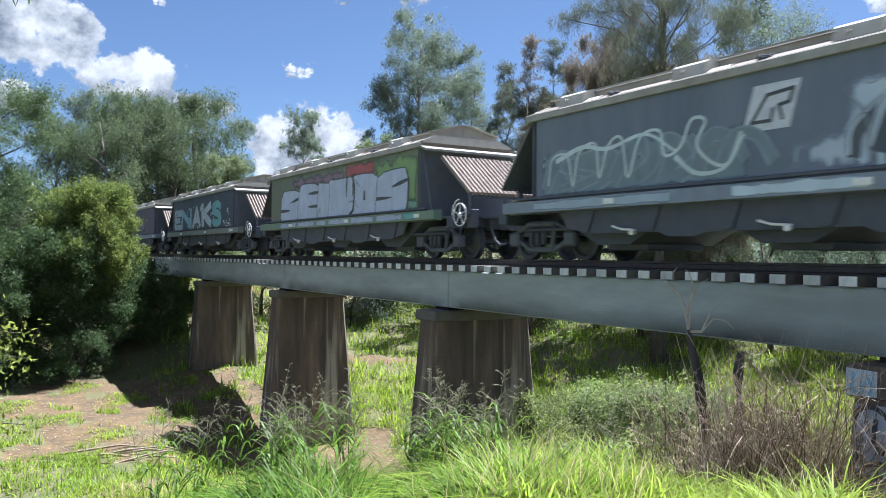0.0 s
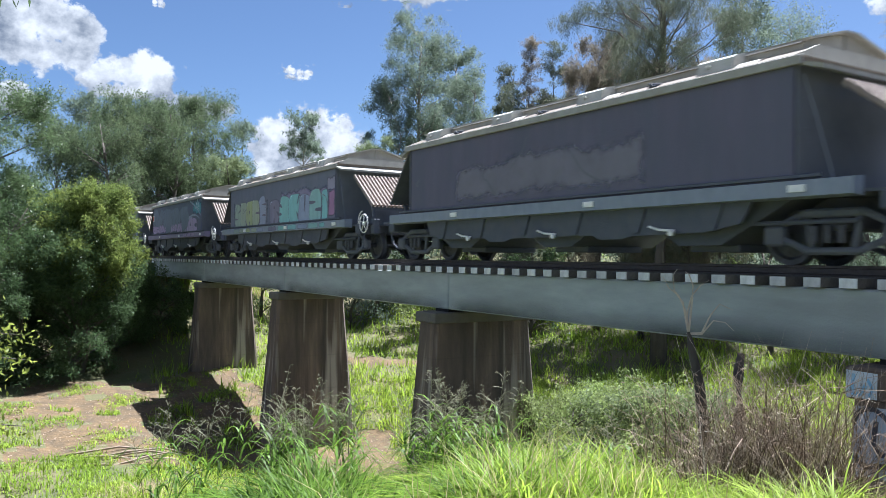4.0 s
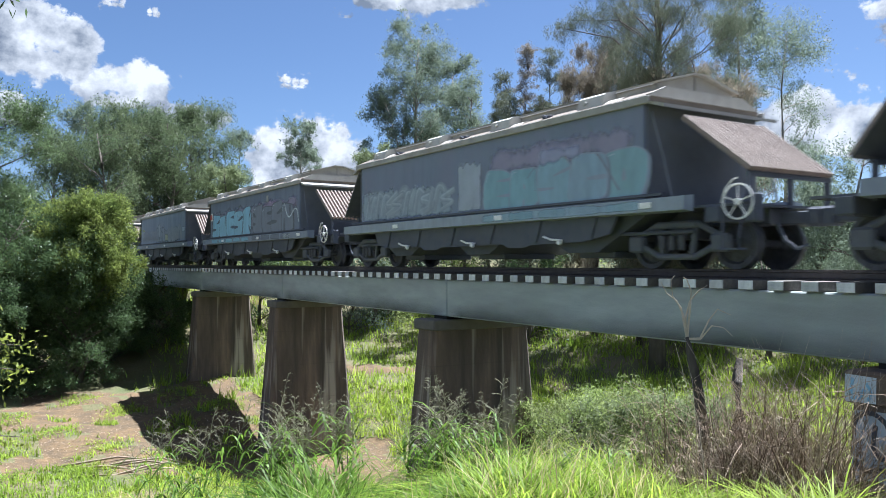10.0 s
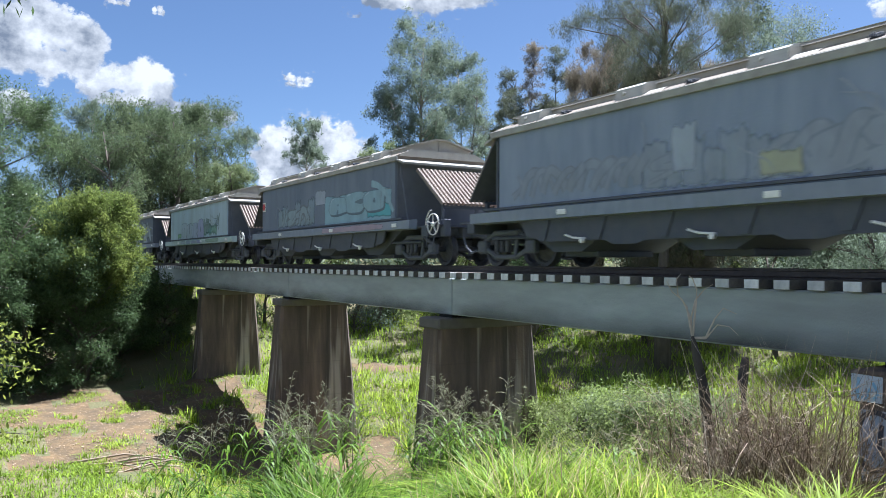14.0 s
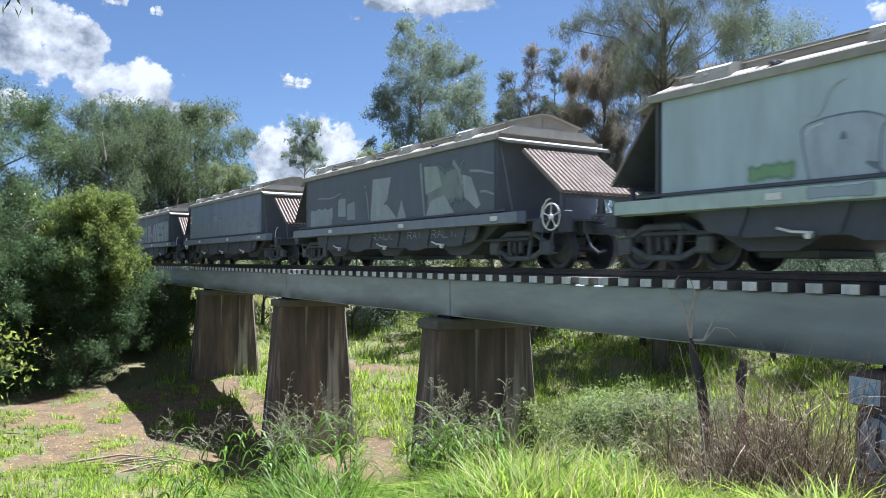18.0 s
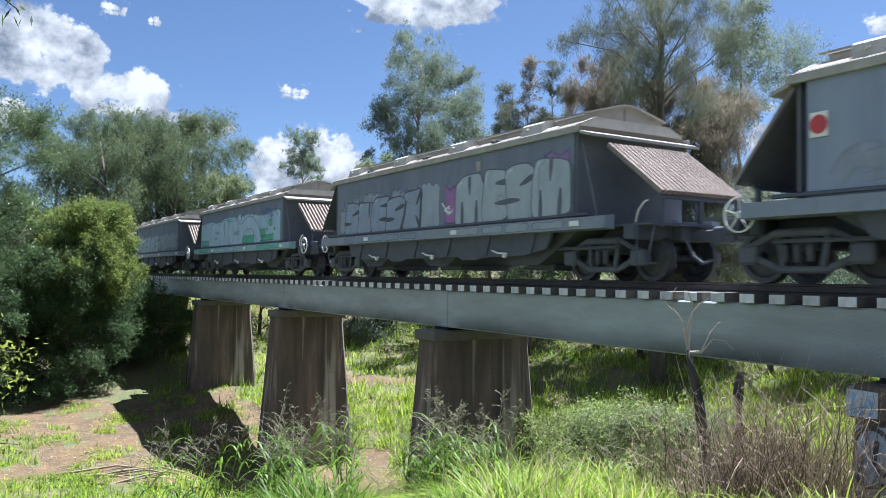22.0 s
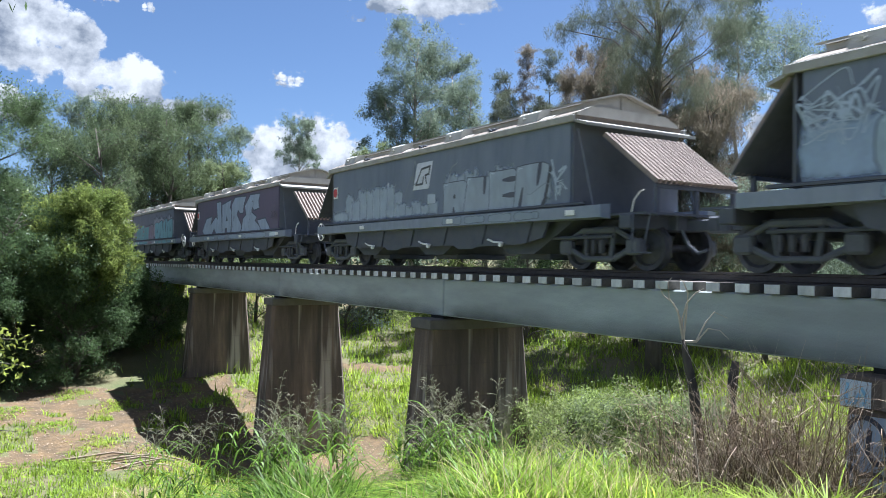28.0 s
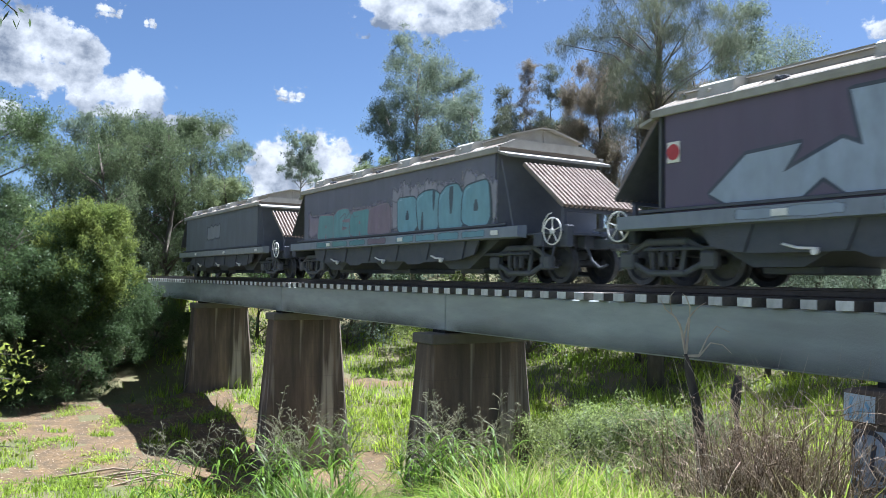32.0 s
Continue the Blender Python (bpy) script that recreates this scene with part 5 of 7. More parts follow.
for j, (hw, off) in enumerate(((0.27, 0.0125), (0.215, 0.0132))):
    arch = ([], [])
    ribbon(arch, curve([Vector((x0 - 1.15, 1.24)), Vector((x0 - 0.95, 1.72)), Vector((x0 - 0.35, 2.05)), Vector((x0 + 0.4, 2.02)), Vector((x0 + 1.0, 1.65)), Vector((x0 + 1.25, 1.24))]), hw, off)
    ribbon(arch, curve([Vector((x0 - 1.1, 1.24)), Vector((x0 - 1.15, 1.9)), Vector((x0 - 1.35, 2.42))]), hw * 0.9, off + 0.0002)
    part("graffiti_outline" if j == 0 else "graffiti_letter", arch, spray((0.22, 0.29, 0.33) if j == 0 else (0.37, 0.48, 0.52)), w)
wash(w, 0.28, 0.42, 1.22, 1.62, (0.10, 0.34, 0.20), 0.0095, 0.1, seed=38)
for u, z, r in ((0.115, 1.98, 0.020), (0.145, 1.72, 0.010), (0.075, 1.70, 0.011)):
    wash(w, u - r, u + r, z - r * 9, z + r * 9, (0.13, 0.36, 0.20), 0.006, 0.08, seed=33)
wisps(w, 0.03, 0.22, 2.15, 2.38, (0.12, 0.16, 0.30), 11, 35, 0.012)
sill_paint(w, 0.0, 0.24, (0.12, 0.36, 0.26), 3)
sill_paint(w, 0.85, 1.0, (0.14, 0.34, 0.28), 4)
w = make(15, "dark", DARK, "dark hopper wagon with light blue lettering")
wash(w, 0.45, 0.995, 1.21, 2.15, (0.27, 0.32, 0.38), seed=35, soft=0.2)
wisps(w, 0.89, 0.985, 1.85, 2.5, (0.38, 0.42, 0.46), 26, 36, 0.012)
block(w, "GEKAS", 0.42, 0.89, 1.20, 2.15, 2.2, (0.30, 0.34, 0.37), (0.11, 0.13, 0.16), 0.1, 0.03, 0.05, (0.46, 0.50, 0.52), 0.5, fills=((0.29, 0.34, 0.36), (0.28, 0.36, 0.33), (0.30, 0.34, 0.38)))
wild(w, 0.05, 0.4, 1.26, 2.2, (0.24, 0.27, 0.29), (0.13, 0.14, 0.16), 5, 73, None, 0.2)
w = make(16, "dark", DARK, "dark hopper wagon with silver graffiti and a square badge", -1)
silver16 = (0.31, 0.335, 0.355)
haze_top(w, 0.60, 0.90, 1.2, 2.15, silver16, 36)
haze_top(w, 0.44, 0.62, 1.2, 1.75, silver16, 50)
wash(w, 0.88, 0.99, 1.2, 1.65, silver16, 0.004, 0.2, seed=39)
haze_top(w, 0.06, 0.40, 1.3, 2.18, (0.29, 0.312, 0.33), 60)
block(w, "ALEN", 0.07, 0.41, 1.20, 1.92, 2.12, (0.30, 0.322, 0.342), (0.06, 0.065, 0.08), 0.12, 0.022, 0.05, (0.48, 0.51, 0.53), 0.28)
wash(w, 0.44, 0.48, 1.5, 1.8, (0.40, 0.42, 0.43), 0.012, 0.04, seed=37)
wisps(w, 0.02, 0.07, 1.4, 2.05, (0.40, 0.43, 0.45), 6, 38, 0.02)
rail_logo(w, 0.50)
target_plate(w)
w = make(17, "maroon", ((0.165, 0.115, 0.15), (0.13, 0.09, 0.118), (0.14, 0.11, 0.135)), "maroon hopper wagon with huge silver letters", -1)
silver17, ink17 = (0.31, 0.35, 0.41), (0.05, 0.06, 0.085)
glyphs = ((((0.905, 1.42), (0.845, 1.95), (0.765, 2.0), (0.79, 1.62), (0.71, 1.98), (0.685, 1.85), (0.70, 2.6), (0.645, 2.6), (0.625, 1.21), (0.70, 1.21), (0.735, 1.5), (0.77, 1.21), (0.87, 1.21)), ()),
          (((0.62, 1.21), (0.625, 2.45), (0.51, 2.6), (0.525, 2.3), (0.505, 2.1), (0.515, 1.21), (0.555, 1.21), (0.56, 1.45), (0.585, 1.45), (0.59, 1.21)), (((0.575, 1.75), (0.565, 1.98), (0.55, 1.75)),)),
          (((0.50, 1.21), (0.50, 2.4), (0.46, 2.66), (0.335, 2.62), (0.36, 2.3), (0.365, 2.0), (0.40, 2.0), (0.425, 2.15), (0.44, 1.95), (0.41, 1.72), (0.38, 1.45), (0.40, 1.21)), ()),
          (((0.385, 1.21), (0.365, 1.75), (0.33, 1.9), (0.345, 2.25), (0.285, 2.64), (0.185, 2.62), (0.20, 2.35), (0.19, 2.1), (0.245, 2.05), (0.265, 2.2), (0.27, 1.95), (0.215, 1.75), (0.235, 1.62), (0.17, 1.32), (0.17, 1.21)), ()),
          (((0.17, 1.3), (0.205, 1.62), (0.125, 1.66), (0.115, 1.55), (0.085, 1.32), (0.085, 1.21), (0.165, 1.21)), ()))
for i, (ring, holes) in enumerate(glyphs):
    pts = [Vector((side_x(u), z)) for u, z in ring]
    outer, inner = ([], []), ([], [])
    loop = []
    for a, b in zip(pts, pts[1:] + pts[:1]):
        loop += [a, a.lerp(b, 0.08), a.lerp(b, 0.92)]
    ribbon(outer, loop + loop[:2], 0.055, 0.008 + 0.0013 * (i % 3))
    plate(inner, pts, 0.0085 + 0.0013 * (i % 3))
    part("graffiti_outline", outer, spray(ink17), w)
    part("graffiti_letter", inner, spray(silver17), w)
    for hole in holes:
        gap = ([], [])
        plate(gap, [Vector((side_x(u), z)) for u, z in hole], 0.013)
        part("letter_cut", gap, spray(ink17), w)
for ua, ub in ((0.10, 0.52), (0.56, 0.66), (0.70, 0.86)):
    sill_paint(w, ua, ub, (0.27, 0.30, 0.34), 7)
word(w, "2018", 0.015, 0.075, 1.66, 1.90, (0.045, 0.03, 0.045), (0.16, 0.11, 0.145), 0.0, 0.06, rim=0.004, low=False)
sill_paint(w, 0.0, 0.07, (0.55, 0.57, 0.6), 8)
target_plate(w)
w = make(18, "lilac", ((0.225, 0.20, 0.22), (0.17, 0.152, 0.168), (0.155, 0.145, 0.158)), "dusty pink hopper wagon with turquoise lettering")
wash(w, 0.40, 0.96, 1.22, 2.2, (0.26, 0.21, 0.235), 0.003, 0.3, seed=70)
block(w, "AGAB", 0.44, 0.88, 1.20, 1.95, 2.1, (0.15, 0.28, 0.29), (0.24, 0.18, 0.20), 0.0, 0.03, 0.05, None, 0.5, fills=((0.14, 0.27, 0.27), (0.16, 0.30, 0.30), (0.13, 0.28, 0.29), (0.22, 0.16, 0.19)))
haze_top(w, 0.0, 0.42, 1.3, 2.5, (0.30, 0.27, 0.29), 72)
block(w, "ONUO", 0.02, 0.40, 1.20, 2.18, 2.26, (0.19, 0.345, 0.39), (0.05, 0.075, 0.10), 0.05, 0.04, 0.06, (0.36, 0.50, 0.54), 0.6)
w = make(19, "drab", ((0.21, 0.208, 0.20), (0.16, 0.158, 0.152), (0.14, 0.136, 0.128)), "plain drab grey hopper wagon, the last of the train", 1, lining=spray((0.27, 0.27, 0.255)))
wash(w, 0.45, 0.65, 1.6, 2.4, (0.25, 0.245, 0.235), 0.004, 0.2, seed=81)

# ---- plants ----
def spot(turn, dist):
    """A place on the plan by bearing (degrees from the y axis towards -x) and distance."""
    return -math.sin(radians(turn)) * dist, math.cos(radians(turn)) * dist


def unit(rng, n):
    v = rng.normal(size=(n, 3))
    return v / np.linalg.norm(v, axis=1, keepdims=True)


def leaf_quads(rng, pos, length, width, droop=0.3, far=False):
    """Pointed leaves, one kite of four corners at each place; far ones have three."""
    n = len(pos)
    d = unit(rng, n)
    d[:, 2] -= droop
    d /= np.linalg.norm(d, axis=1, keepdims=True)
    s = np.cross(d, unit(rng, n))
    s /= np.linalg.norm(s, axis=1, keepdims=True)
    l, w = length * rng.uniform(0.6, 1.4, (n, 1)), width * rng.uniform(0.6, 1.4, (n, 1))
    if far:
        v = np.stack([pos + s * w * 0.55 - d * l * 0.4, pos + d * l * 0.6, pos - s * w * 0.55 - d * l * 0.4], 1).reshape(-1, 3)
        return v, np.arange(3 * n).reshape(n, 3)
    v = np.stack([pos - d * l * 0.5, pos + s * w * 0.5 - d * l * 0.05, pos + d * l * 0.5, pos - s * w * 0.5 - d * l * 0.05], 1).reshape(-1, 3)
    return v, np.arange(4 * n).reshape(n, 4)


def clump_points(rng, centres, radii, n, hang=0.4):
    """Places in loose sprays: each clump breaks up into small tufts of uneven size, which hang a little."""
    per = 14
    sub = np.repeat(centres, per, 0) + rng.normal(size=(len(centres) * per, 3)) * np.repeat(radii, per)[:, None] * (0.55, 0.55, 0.42)
    sr = np.repeat(radii, per) * rng.uniform(0.10, 0.30, len(sub))
    wt = sr ** 1.6
    k = rng.choice(len(sub), n, p=wt / wt.sum())
    off = rng.normal(size=(n, 3)) * sr[k][:, None]
    off[:, 2] -= rng.exponential(1.0, n) * sr[k] * hang
    return sub[k] + off


def limbs(rng, base, crest, tips, r0, r_tip=0.025, sides=6, bend=0.25, leafy=False):
    """A tapering trunk up to the crest, and a limb that leaves it below each tip."""
    h = crest - base
    fr = (0.0, 0.2, 0.4, 0.6, 0.8, 1.0)
    sway = [Vector((rng.normal() * bend, rng.normal() * bend, 0)) * (0.0 if f == 0 else 1.0) for f in fr]
    mid = [base + h * f + s for f, s in zip(fr, sway)]
    shapes = [tube(mid, [r0 * (1.25 - 1.1 * f) for f in fr], sides + 2)]
    for tip in tips:
        hd = (Vector((tip.x, tip.y, 0)) - Vector((base.x, base.y, 0))).length
        f = min(max((tip.z - base.z - hd * rng.uniform(0.35, 0.9)) / max(h.z, 0.1), 0.08), 0.97)
        k = min(int(f * 5), 4)
        a = mid[k].lerp(mid[k + 1], f * 5 - k)
        d = tip - a
        b = a + d * 0.5 + Vector((rng.normal(), rng.normal(), abs(rng.normal()) * 0.8)) * d.length * 0.08
        r = max(r_tip, min(r0 * (1.1 - f) * 0.6, d.length * (0.012 if leafy else 0.018)))
        shapes.append(tube([a, a.lerp(b, 0.5) + Vector((0, 0, 0.03 * d.length)), b, tip], [r, r * 0.8, r * 0.6, r * 0.25], 5))
    return join(*shapes)


def tree(name, label, turn, dist, top, spread, seed, leaves, size, leaf_mat, bark, crown_from=0.35, clumps=26, clump_r=0.16, trunk_r=0.2, droop=0.3, cone=0.5, group="trees beyond the line", lean=0.0, extra=()):
    """A tree with a tapered trunk, limbs and a crown of many leaves in clumps; top is a height in the world."""
    rng = np.random.default_rng(seed)
    x, y = spot(turn, dist)
    g = float(ground_z(x, y))
    h = top - g
    cs, rs = [], []
    for i in range(clumps):
        f = crown_from + (1 - crown_from) * rng.uniform(0, 1) ** 0.85
        wide = spread * (1 - cone * max(0.0, (f - 0.55) / 0.45) ** 1.3) * (0.55 + 0.45 * min(1.0, (f - crown_from) / 0.12 + 0.4))
        a, r = rng.uniform(0, 2 * math.pi), wide * rng.uniform(0.15, 1.0) ** 0.6
        cr = clump_r * spread * 2 * rng.uniform(0.6, 1.25)
        cs.append((x + r * math.cos(a) + lean * f * h, y + r * math.sin(a), g + min(f * h, h - cr * 0.7)))
        rs.append(cr)
    for dx, dz, r in extra:
        px, py = spot(turn, dist)
        q = Vector((math.cos(radians(turn)), math.sin(radians(turn)), 0)) * dx
        cs.append((px + q.x, py + q.y, dz))
        rs.append(r)
    cs, rs = np.array(cs), np.array(rs)
    t = empty(name, pose(0, 0, 0), label, "tree" if "tree" in name else "bush", group)
    tips = [Vector(c) for c in cs]
    part("trunk", limbs(rng, Vector((x, y, g - 0.3)), Vector((x + lean * h, y, g + h * 0.93)), tips, trunk_r, leafy=leaf_mat == M_OAK), bark, t, smooth=True)
    fine = leaf_mat in (M_OAK, M_DRY)
    far = dist > 42
    n, size = int(leaves * (1.5 if fine else 1) * (1.25 if leaf_mat == M_GUM else 1.9 if far else 1.5)), size * (0.66 if far else 0.72)
    v, f = leaf_quads(rng, clump_points(rng, cs, rs, n, droop), size * (1.25 if fine else 1), size * (0.15 if fine else 0.36), droop, fine or dist > 37.5)
    part("crown", raw_mesh("crown", v, f, leaf_mat), None, t)
    return t


GUMTREE, OAKTREE = "slender gum tree with drooping grey-green leaves", "feathery she-oak with dark hanging foliage"
tree("gum_tree", "tall pale-trunked gum tree with an open crown", 60.2, 60, 18.5, 4.4, 1, 58000, 0.20, M_GUM, M_PALEBARK, 0.22, 70, 0.105, 0.24, 0.9, 0.62)
tree("gum_tree", "tall pale-trunked gum tree with an open crown", 57.6, 62, 16.4, 2.7, 2, 26000, 0.20, M_GUM, M_PALEBARK, 0.30, 36, 0.12, 0.18, 0.9, 0.5)
tree("gum_tree", GUMTREE, 62.2, 58, 12.8, 2.4, 3, 17000, 0.20, M_GUM, M_PALEBARK, 0.30, 26, 0.13, 0.14, 0.9, 0.4)
tree("gum_tree", "fresh green gum tree with a rounded crown", 56.4, 50, 11.8, 2.3, 4, 18000, 0.19, M_GUM, M_BARK, 0.3, 22, 0.17, 0.14, 0.7, 0.4)
tree("gum_tree", "small round gum sapling", 63.4, 54, 8.9, 1.8, 5, 9000, 0.20, M_FRESH, M_BARK, 0.25, 14, 0.2, 0.1, 0.7, 0.3)
tree("oak_tree", "thin sparse tree with brownish leaves", 54.0, 60, 14.6, 1.3, 6, 5200, 0.24, M_OAK, M_BARK, 0.3, 52, 0.16, 0.12, 0.4, 0.6)
tree("oak_tree", "thin sparse tree with brownish leaves", 52.1, 58, 16.0, 1.2, 7, 5200, 0.24, M_DRY, M_BARK, 0.35, 52, 0.16, 0.11, 0.4, 0.6)
tree("oak_tree", "thin sparse tree with brownish leaves", 50.5, 58, 16.4, 1.2, 22, 5200, 0.24, M_OAK, M_BARK, 0.35, 52, 0.16, 0.11, 0.4, 0.6)
tree("oak_tree", OAKTREE, 54.9, 62, 11.8, 2.4, 19, 12000, 0.30, M_OAK, M_BARK, 0.2, 26, 0.18, 0.16, 0.8, 0.35)
tree("oak_tree", OAKTREE, 50.0, 60, 12.2, 2.4, 18, 12000, 0.30, M_OAK, M_BARK, 0.2, 26, 0.18, 0.16, 0.8, 0.35)
tree("oak_tree", OAKTREE, 52.3, 56, 11.8, 2.6, 8, 14000, 0.30, M_OAK, M_BARK, 0.25, 26, 0.17, 0.16, 0.8, 0.35)
tree("oak_tree", "browned she-oak with dense hanging foliage", 47.4, 46, 13.0, 2.4, 9, 30000, 0.24, M_DRY, M_BARK, 0.25, 40, 0.16, 0.2, 1.2, 0.35)
tree("oak_tree", "large dark she-oak with long outspread boughs", 43.2, 40, 17.8, 4.1, 10, 40000, 0.17, M_OAK, M_BARK, 0.52, 56, 0.095, 0.34, 1.2, 0.2, extra=((-4.8, 12.0, 0.6), (-4.1, 12.3, 0.6), (-3.4, 12.5, 0.6), (-2.8, 12.2, 0.8), (-2.2, 12.4, 0.7), (3.6, 11.0, 1.0)))
tree("oak_tree", "browned she-oak with dense hanging foliage", 44.4, 44, 10.6, 2.2, 11, 15000, 0.26, M_DRY, M_BARK, 0.2, 28, 0.18, 0.2, 1.2, 0.35)
tree("oak_tree", "browned she-oak with dense hanging foliage", 41.6, 45, 11.0, 2.4, 23, 17000, 0.26, M_DRY, M_BARK, 0.2, 34, 0.17, 0.2, 1.2, 0.35)
tree("oak_tree", "browned she-oak with dense hanging foliage", 39.2, 44, 9.6, 2.4, 24, 15000, 0.26, M_DRY, M_BARK, 0.2, 34, 0.17, 0.2, 1.2, 0.35)
for i, (a, d, top) in enumerate(((52.8, 50, 6.2), (42.8, 45, 6.2))):
    tree("oak_tree", OAKTREE, a, d, top, 3.1, 24 + 41 * i, 13000, 0.28, M_OAK, M_BARK, 0.12, 30, 0.17, 0.18, 0.9, 0.3)
tree("gum_tree", GUMTREE, 34.9, 55, 16.2, 2.8, 12, 18000, 0.18, M_GUM, M_PALEBARK, 0.45, 32, 0.16, 0.16, 0.8, 0.4)
tree("gum_tree", GUMTREE, 37.7, 52, 17.4, 2.4, 13, 18000, 0.22, M_GUM, M_PALEBARK, 0.42, 30, 0.16, 0.16, 0.8, 0.4)
tree("oak_tree", OAKTREE, 40.3, 46, 12.2, 2.4, 14, 16000, 0.26, M_OAK, M_BARK, 0.25, 32, 0.17, 0.2, 1.0, 0.4)
tree("gum_tree", GUMTREE, 30.2, 39, 5.6, 2.8, 20, 16000, 0.17, M_GUM, M_BARK, 0.05, 24, 0.18, 0.16, 0.7, 0.3)
tree("gum_tree", GUMTREE, 36.0, 41, 4.8, 2.8, 21, 16000, 0.17, M_GUM, M_BARK, 0.05, 24, 0.18, 0.16, 0.7, 0.3)
tree("gum_tree", GUMTREE, 33.0, 42, 5.6, 2.8, 15, 14000, 0.18, M_GUM, M_BARK, 0.25, 16, 0.18, 0.16, 0.7, 0.3)
tree("gum_tree", "distant gum tree against the clouds", 68.6, 85, 15.2, 2.8, 16, 18000, 0.26, M_GUM, M_PALEBARK, 0.3, 40, 0.12, 0.16, 0.8, 0.4)
for i, (a, d, top, sp, n) in enumerate(((79.4, 68, 12.9, 3.4, 15000), (75.9, 70, 13.4, 3.0, 15000), (77.4, 64, 11.6, 3.6, 15000), (81.8, 60, 9.8, 3.4, 13000), (74.6, 68, 10.4, 2.6, 9000), (71.2, 72, 6.2, 3.4, 8000), (84.4, 62, 9.6, 3.2, 9000), (78.3, 72, 13.2, 2.4, 10000), (80.9, 66, 11.4, 2.6, 10000))):
    tree("oak_tree", OAKTREE, a, d, top, sp, 30 + i, int(n * 1.5), 0.24, M_WOOD, M_BARK, 0.12, 44, 0.16, 0.22, 0.9, 0.3, "trees behind the cutting")
tree("gum_tree", GUMTREE, 82.6, 74, 14.6, 2.0, 40, 8000, 0.26, M_GUM, M_PALEBARK, 0.5, 20, 0.18, 0.14, 0.8, 0.3, "trees behind the cutting")
tree("gum_tree", GUMTREE, 73.0, 76, 12.6, 1.3, 41, 5000, 0.26, M_GUM, M_PALEBARK, 0.55, 14, 0.26, 0.12, 0.8, 0.3, "trees behind the cutting")
tree("gum_tree", "round bright green tree beside the line", 73.8, 64, 8.5, 1.9, 42, 14000, 0.22, M_FRESH, M_BARK, 0.2, 24, 0.2, 0.15, 0.4, 0.3, "trees behind the cutting")
tree("bush_tree", "large dark-leaved tree on the creek bank", 88.6, 43, 8.0, 3.4, 50, 60000, 0.17, M_BANKTREE, M_BARK, 0.03, 76, 0.13, 0.25, 0.4, 0.35, "creek bank bushes")
tree("bush_tree", "large dark-leaved tree on the creek bank", 92.5, 37, 7.0, 3.4, 51, 34000, 0.16, M_BANKTREE, M_BARK, 0.1, 40, 0.15, 0.25, 0.4, 0.35, "creek bank bushes")
# one bush with its light painted in: sunlit leaf colour above, darker below
tree("bush", "bush top with leaves coloured as if sunlit, over the sand bar", 83.0, 40.6, 3.3, 2.7, 52, 60000, 0.17, M_SUNLIT_SHRUB, M_BARK, 0.5, 64, 0.13, 0.12, 0.3, 0.45, "creek bank bushes")
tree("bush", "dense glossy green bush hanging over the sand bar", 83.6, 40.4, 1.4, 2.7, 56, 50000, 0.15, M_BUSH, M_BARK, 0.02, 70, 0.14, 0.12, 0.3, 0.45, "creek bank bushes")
tree("bush", "dense glossy green bush hanging over the sand bar", 86.6, 40.0, 2.6, 3.2, 53, 50000, 0.15, M_BUSH, M_BARK, 0.02, 64, 0.14, 0.12, 0.3, 0.35, "creek bank bushes")
tree("bush", "dense glossy green bush hanging over the sand bar", 84.6, 45, 2.8, 2.8, 54, 30000, 0.16, M_BUSH, M_BARK, 0.02, 40, 0.16, 0.1, 0.3, 0.3, "creek bank bushes")
tree("bush", "dense glossy green bush hanging over the sand bar", 89.4, 39.5, 1.0, 3.2, 55, 40000, 0.15, M_BUSH, M_BARK, 0.02, 46, 0.16, 0.1, 0.3, 0.3, "creek bank bushes")
tree("bush", "dense glossy green bush hanging over the sand bar", 80.8, 44, 0.4, 2.0, 58, 24000, 0.16, M_BUSH, M_BARK, 0.02, 40, 0.16, 0.1, 0.3, 0.3, "creek bank bushes")
# this added bush stands in for the deep shade before the abutment
tree("bush", "dark bush added for the shade at the foot of the abutment", 77.9, 45.5, -1.45, 1.7, 57, 12000, 0.16, M_BUSH, M_BARK, 0.02, 30, 0.18, 0.06, 0.3, 0.2, "creek bank bushes")
hedge = np.random.default_rng(77)
for i in range(13):
    a = 33 + 3.2 * i
    tree("bush", "leafy bush in the shade behind the bridge", a, 45 + 8 * hedge.random() + (4 if a > 60 else 0), 1.4 + 2.2 * hedge.random(), 2.6, 80 + i, 3600, 0.30, (M_BUSH, M_GUM, M_WEED)[i % 3], M_BARK, 0.05, 18, 0.18, 0.1, 0.3, 0.2, "bushes behind the bridge")


def far_woods():
    """The wooded skyline all round, low and uneven."""
    rg = np.random.default_rng(404)
    n = 340
    a, d = np.radians(rg.uniform(22, 100, n)), rg.uniform(75, 130, n)
    top = 2.5 + 2.5 * np.sin(a * 17) * np.sin(a * 41 + 1) + rg.uniform(-1.0, 2.0, n)
    c = np.stack([-np.sin(a) * d, np.cos(a) * d, rg.uniform(-2, 1, n) * 0.5 + rg.uniform(0, 1, n) * top], 1)
    v, f = leaf_quads(rg, clump_points(rg, c, rg.uniform(1.6, 3.2, n), 60000, 0.4), 0.75, 0.32, 0.4, True)
    tagged(new("far_woods", raw_mesh("far_woods", v, f, M_GUM)), "distant wooded skyline of gum trees", "woods", kind="stuff")


far_woods()


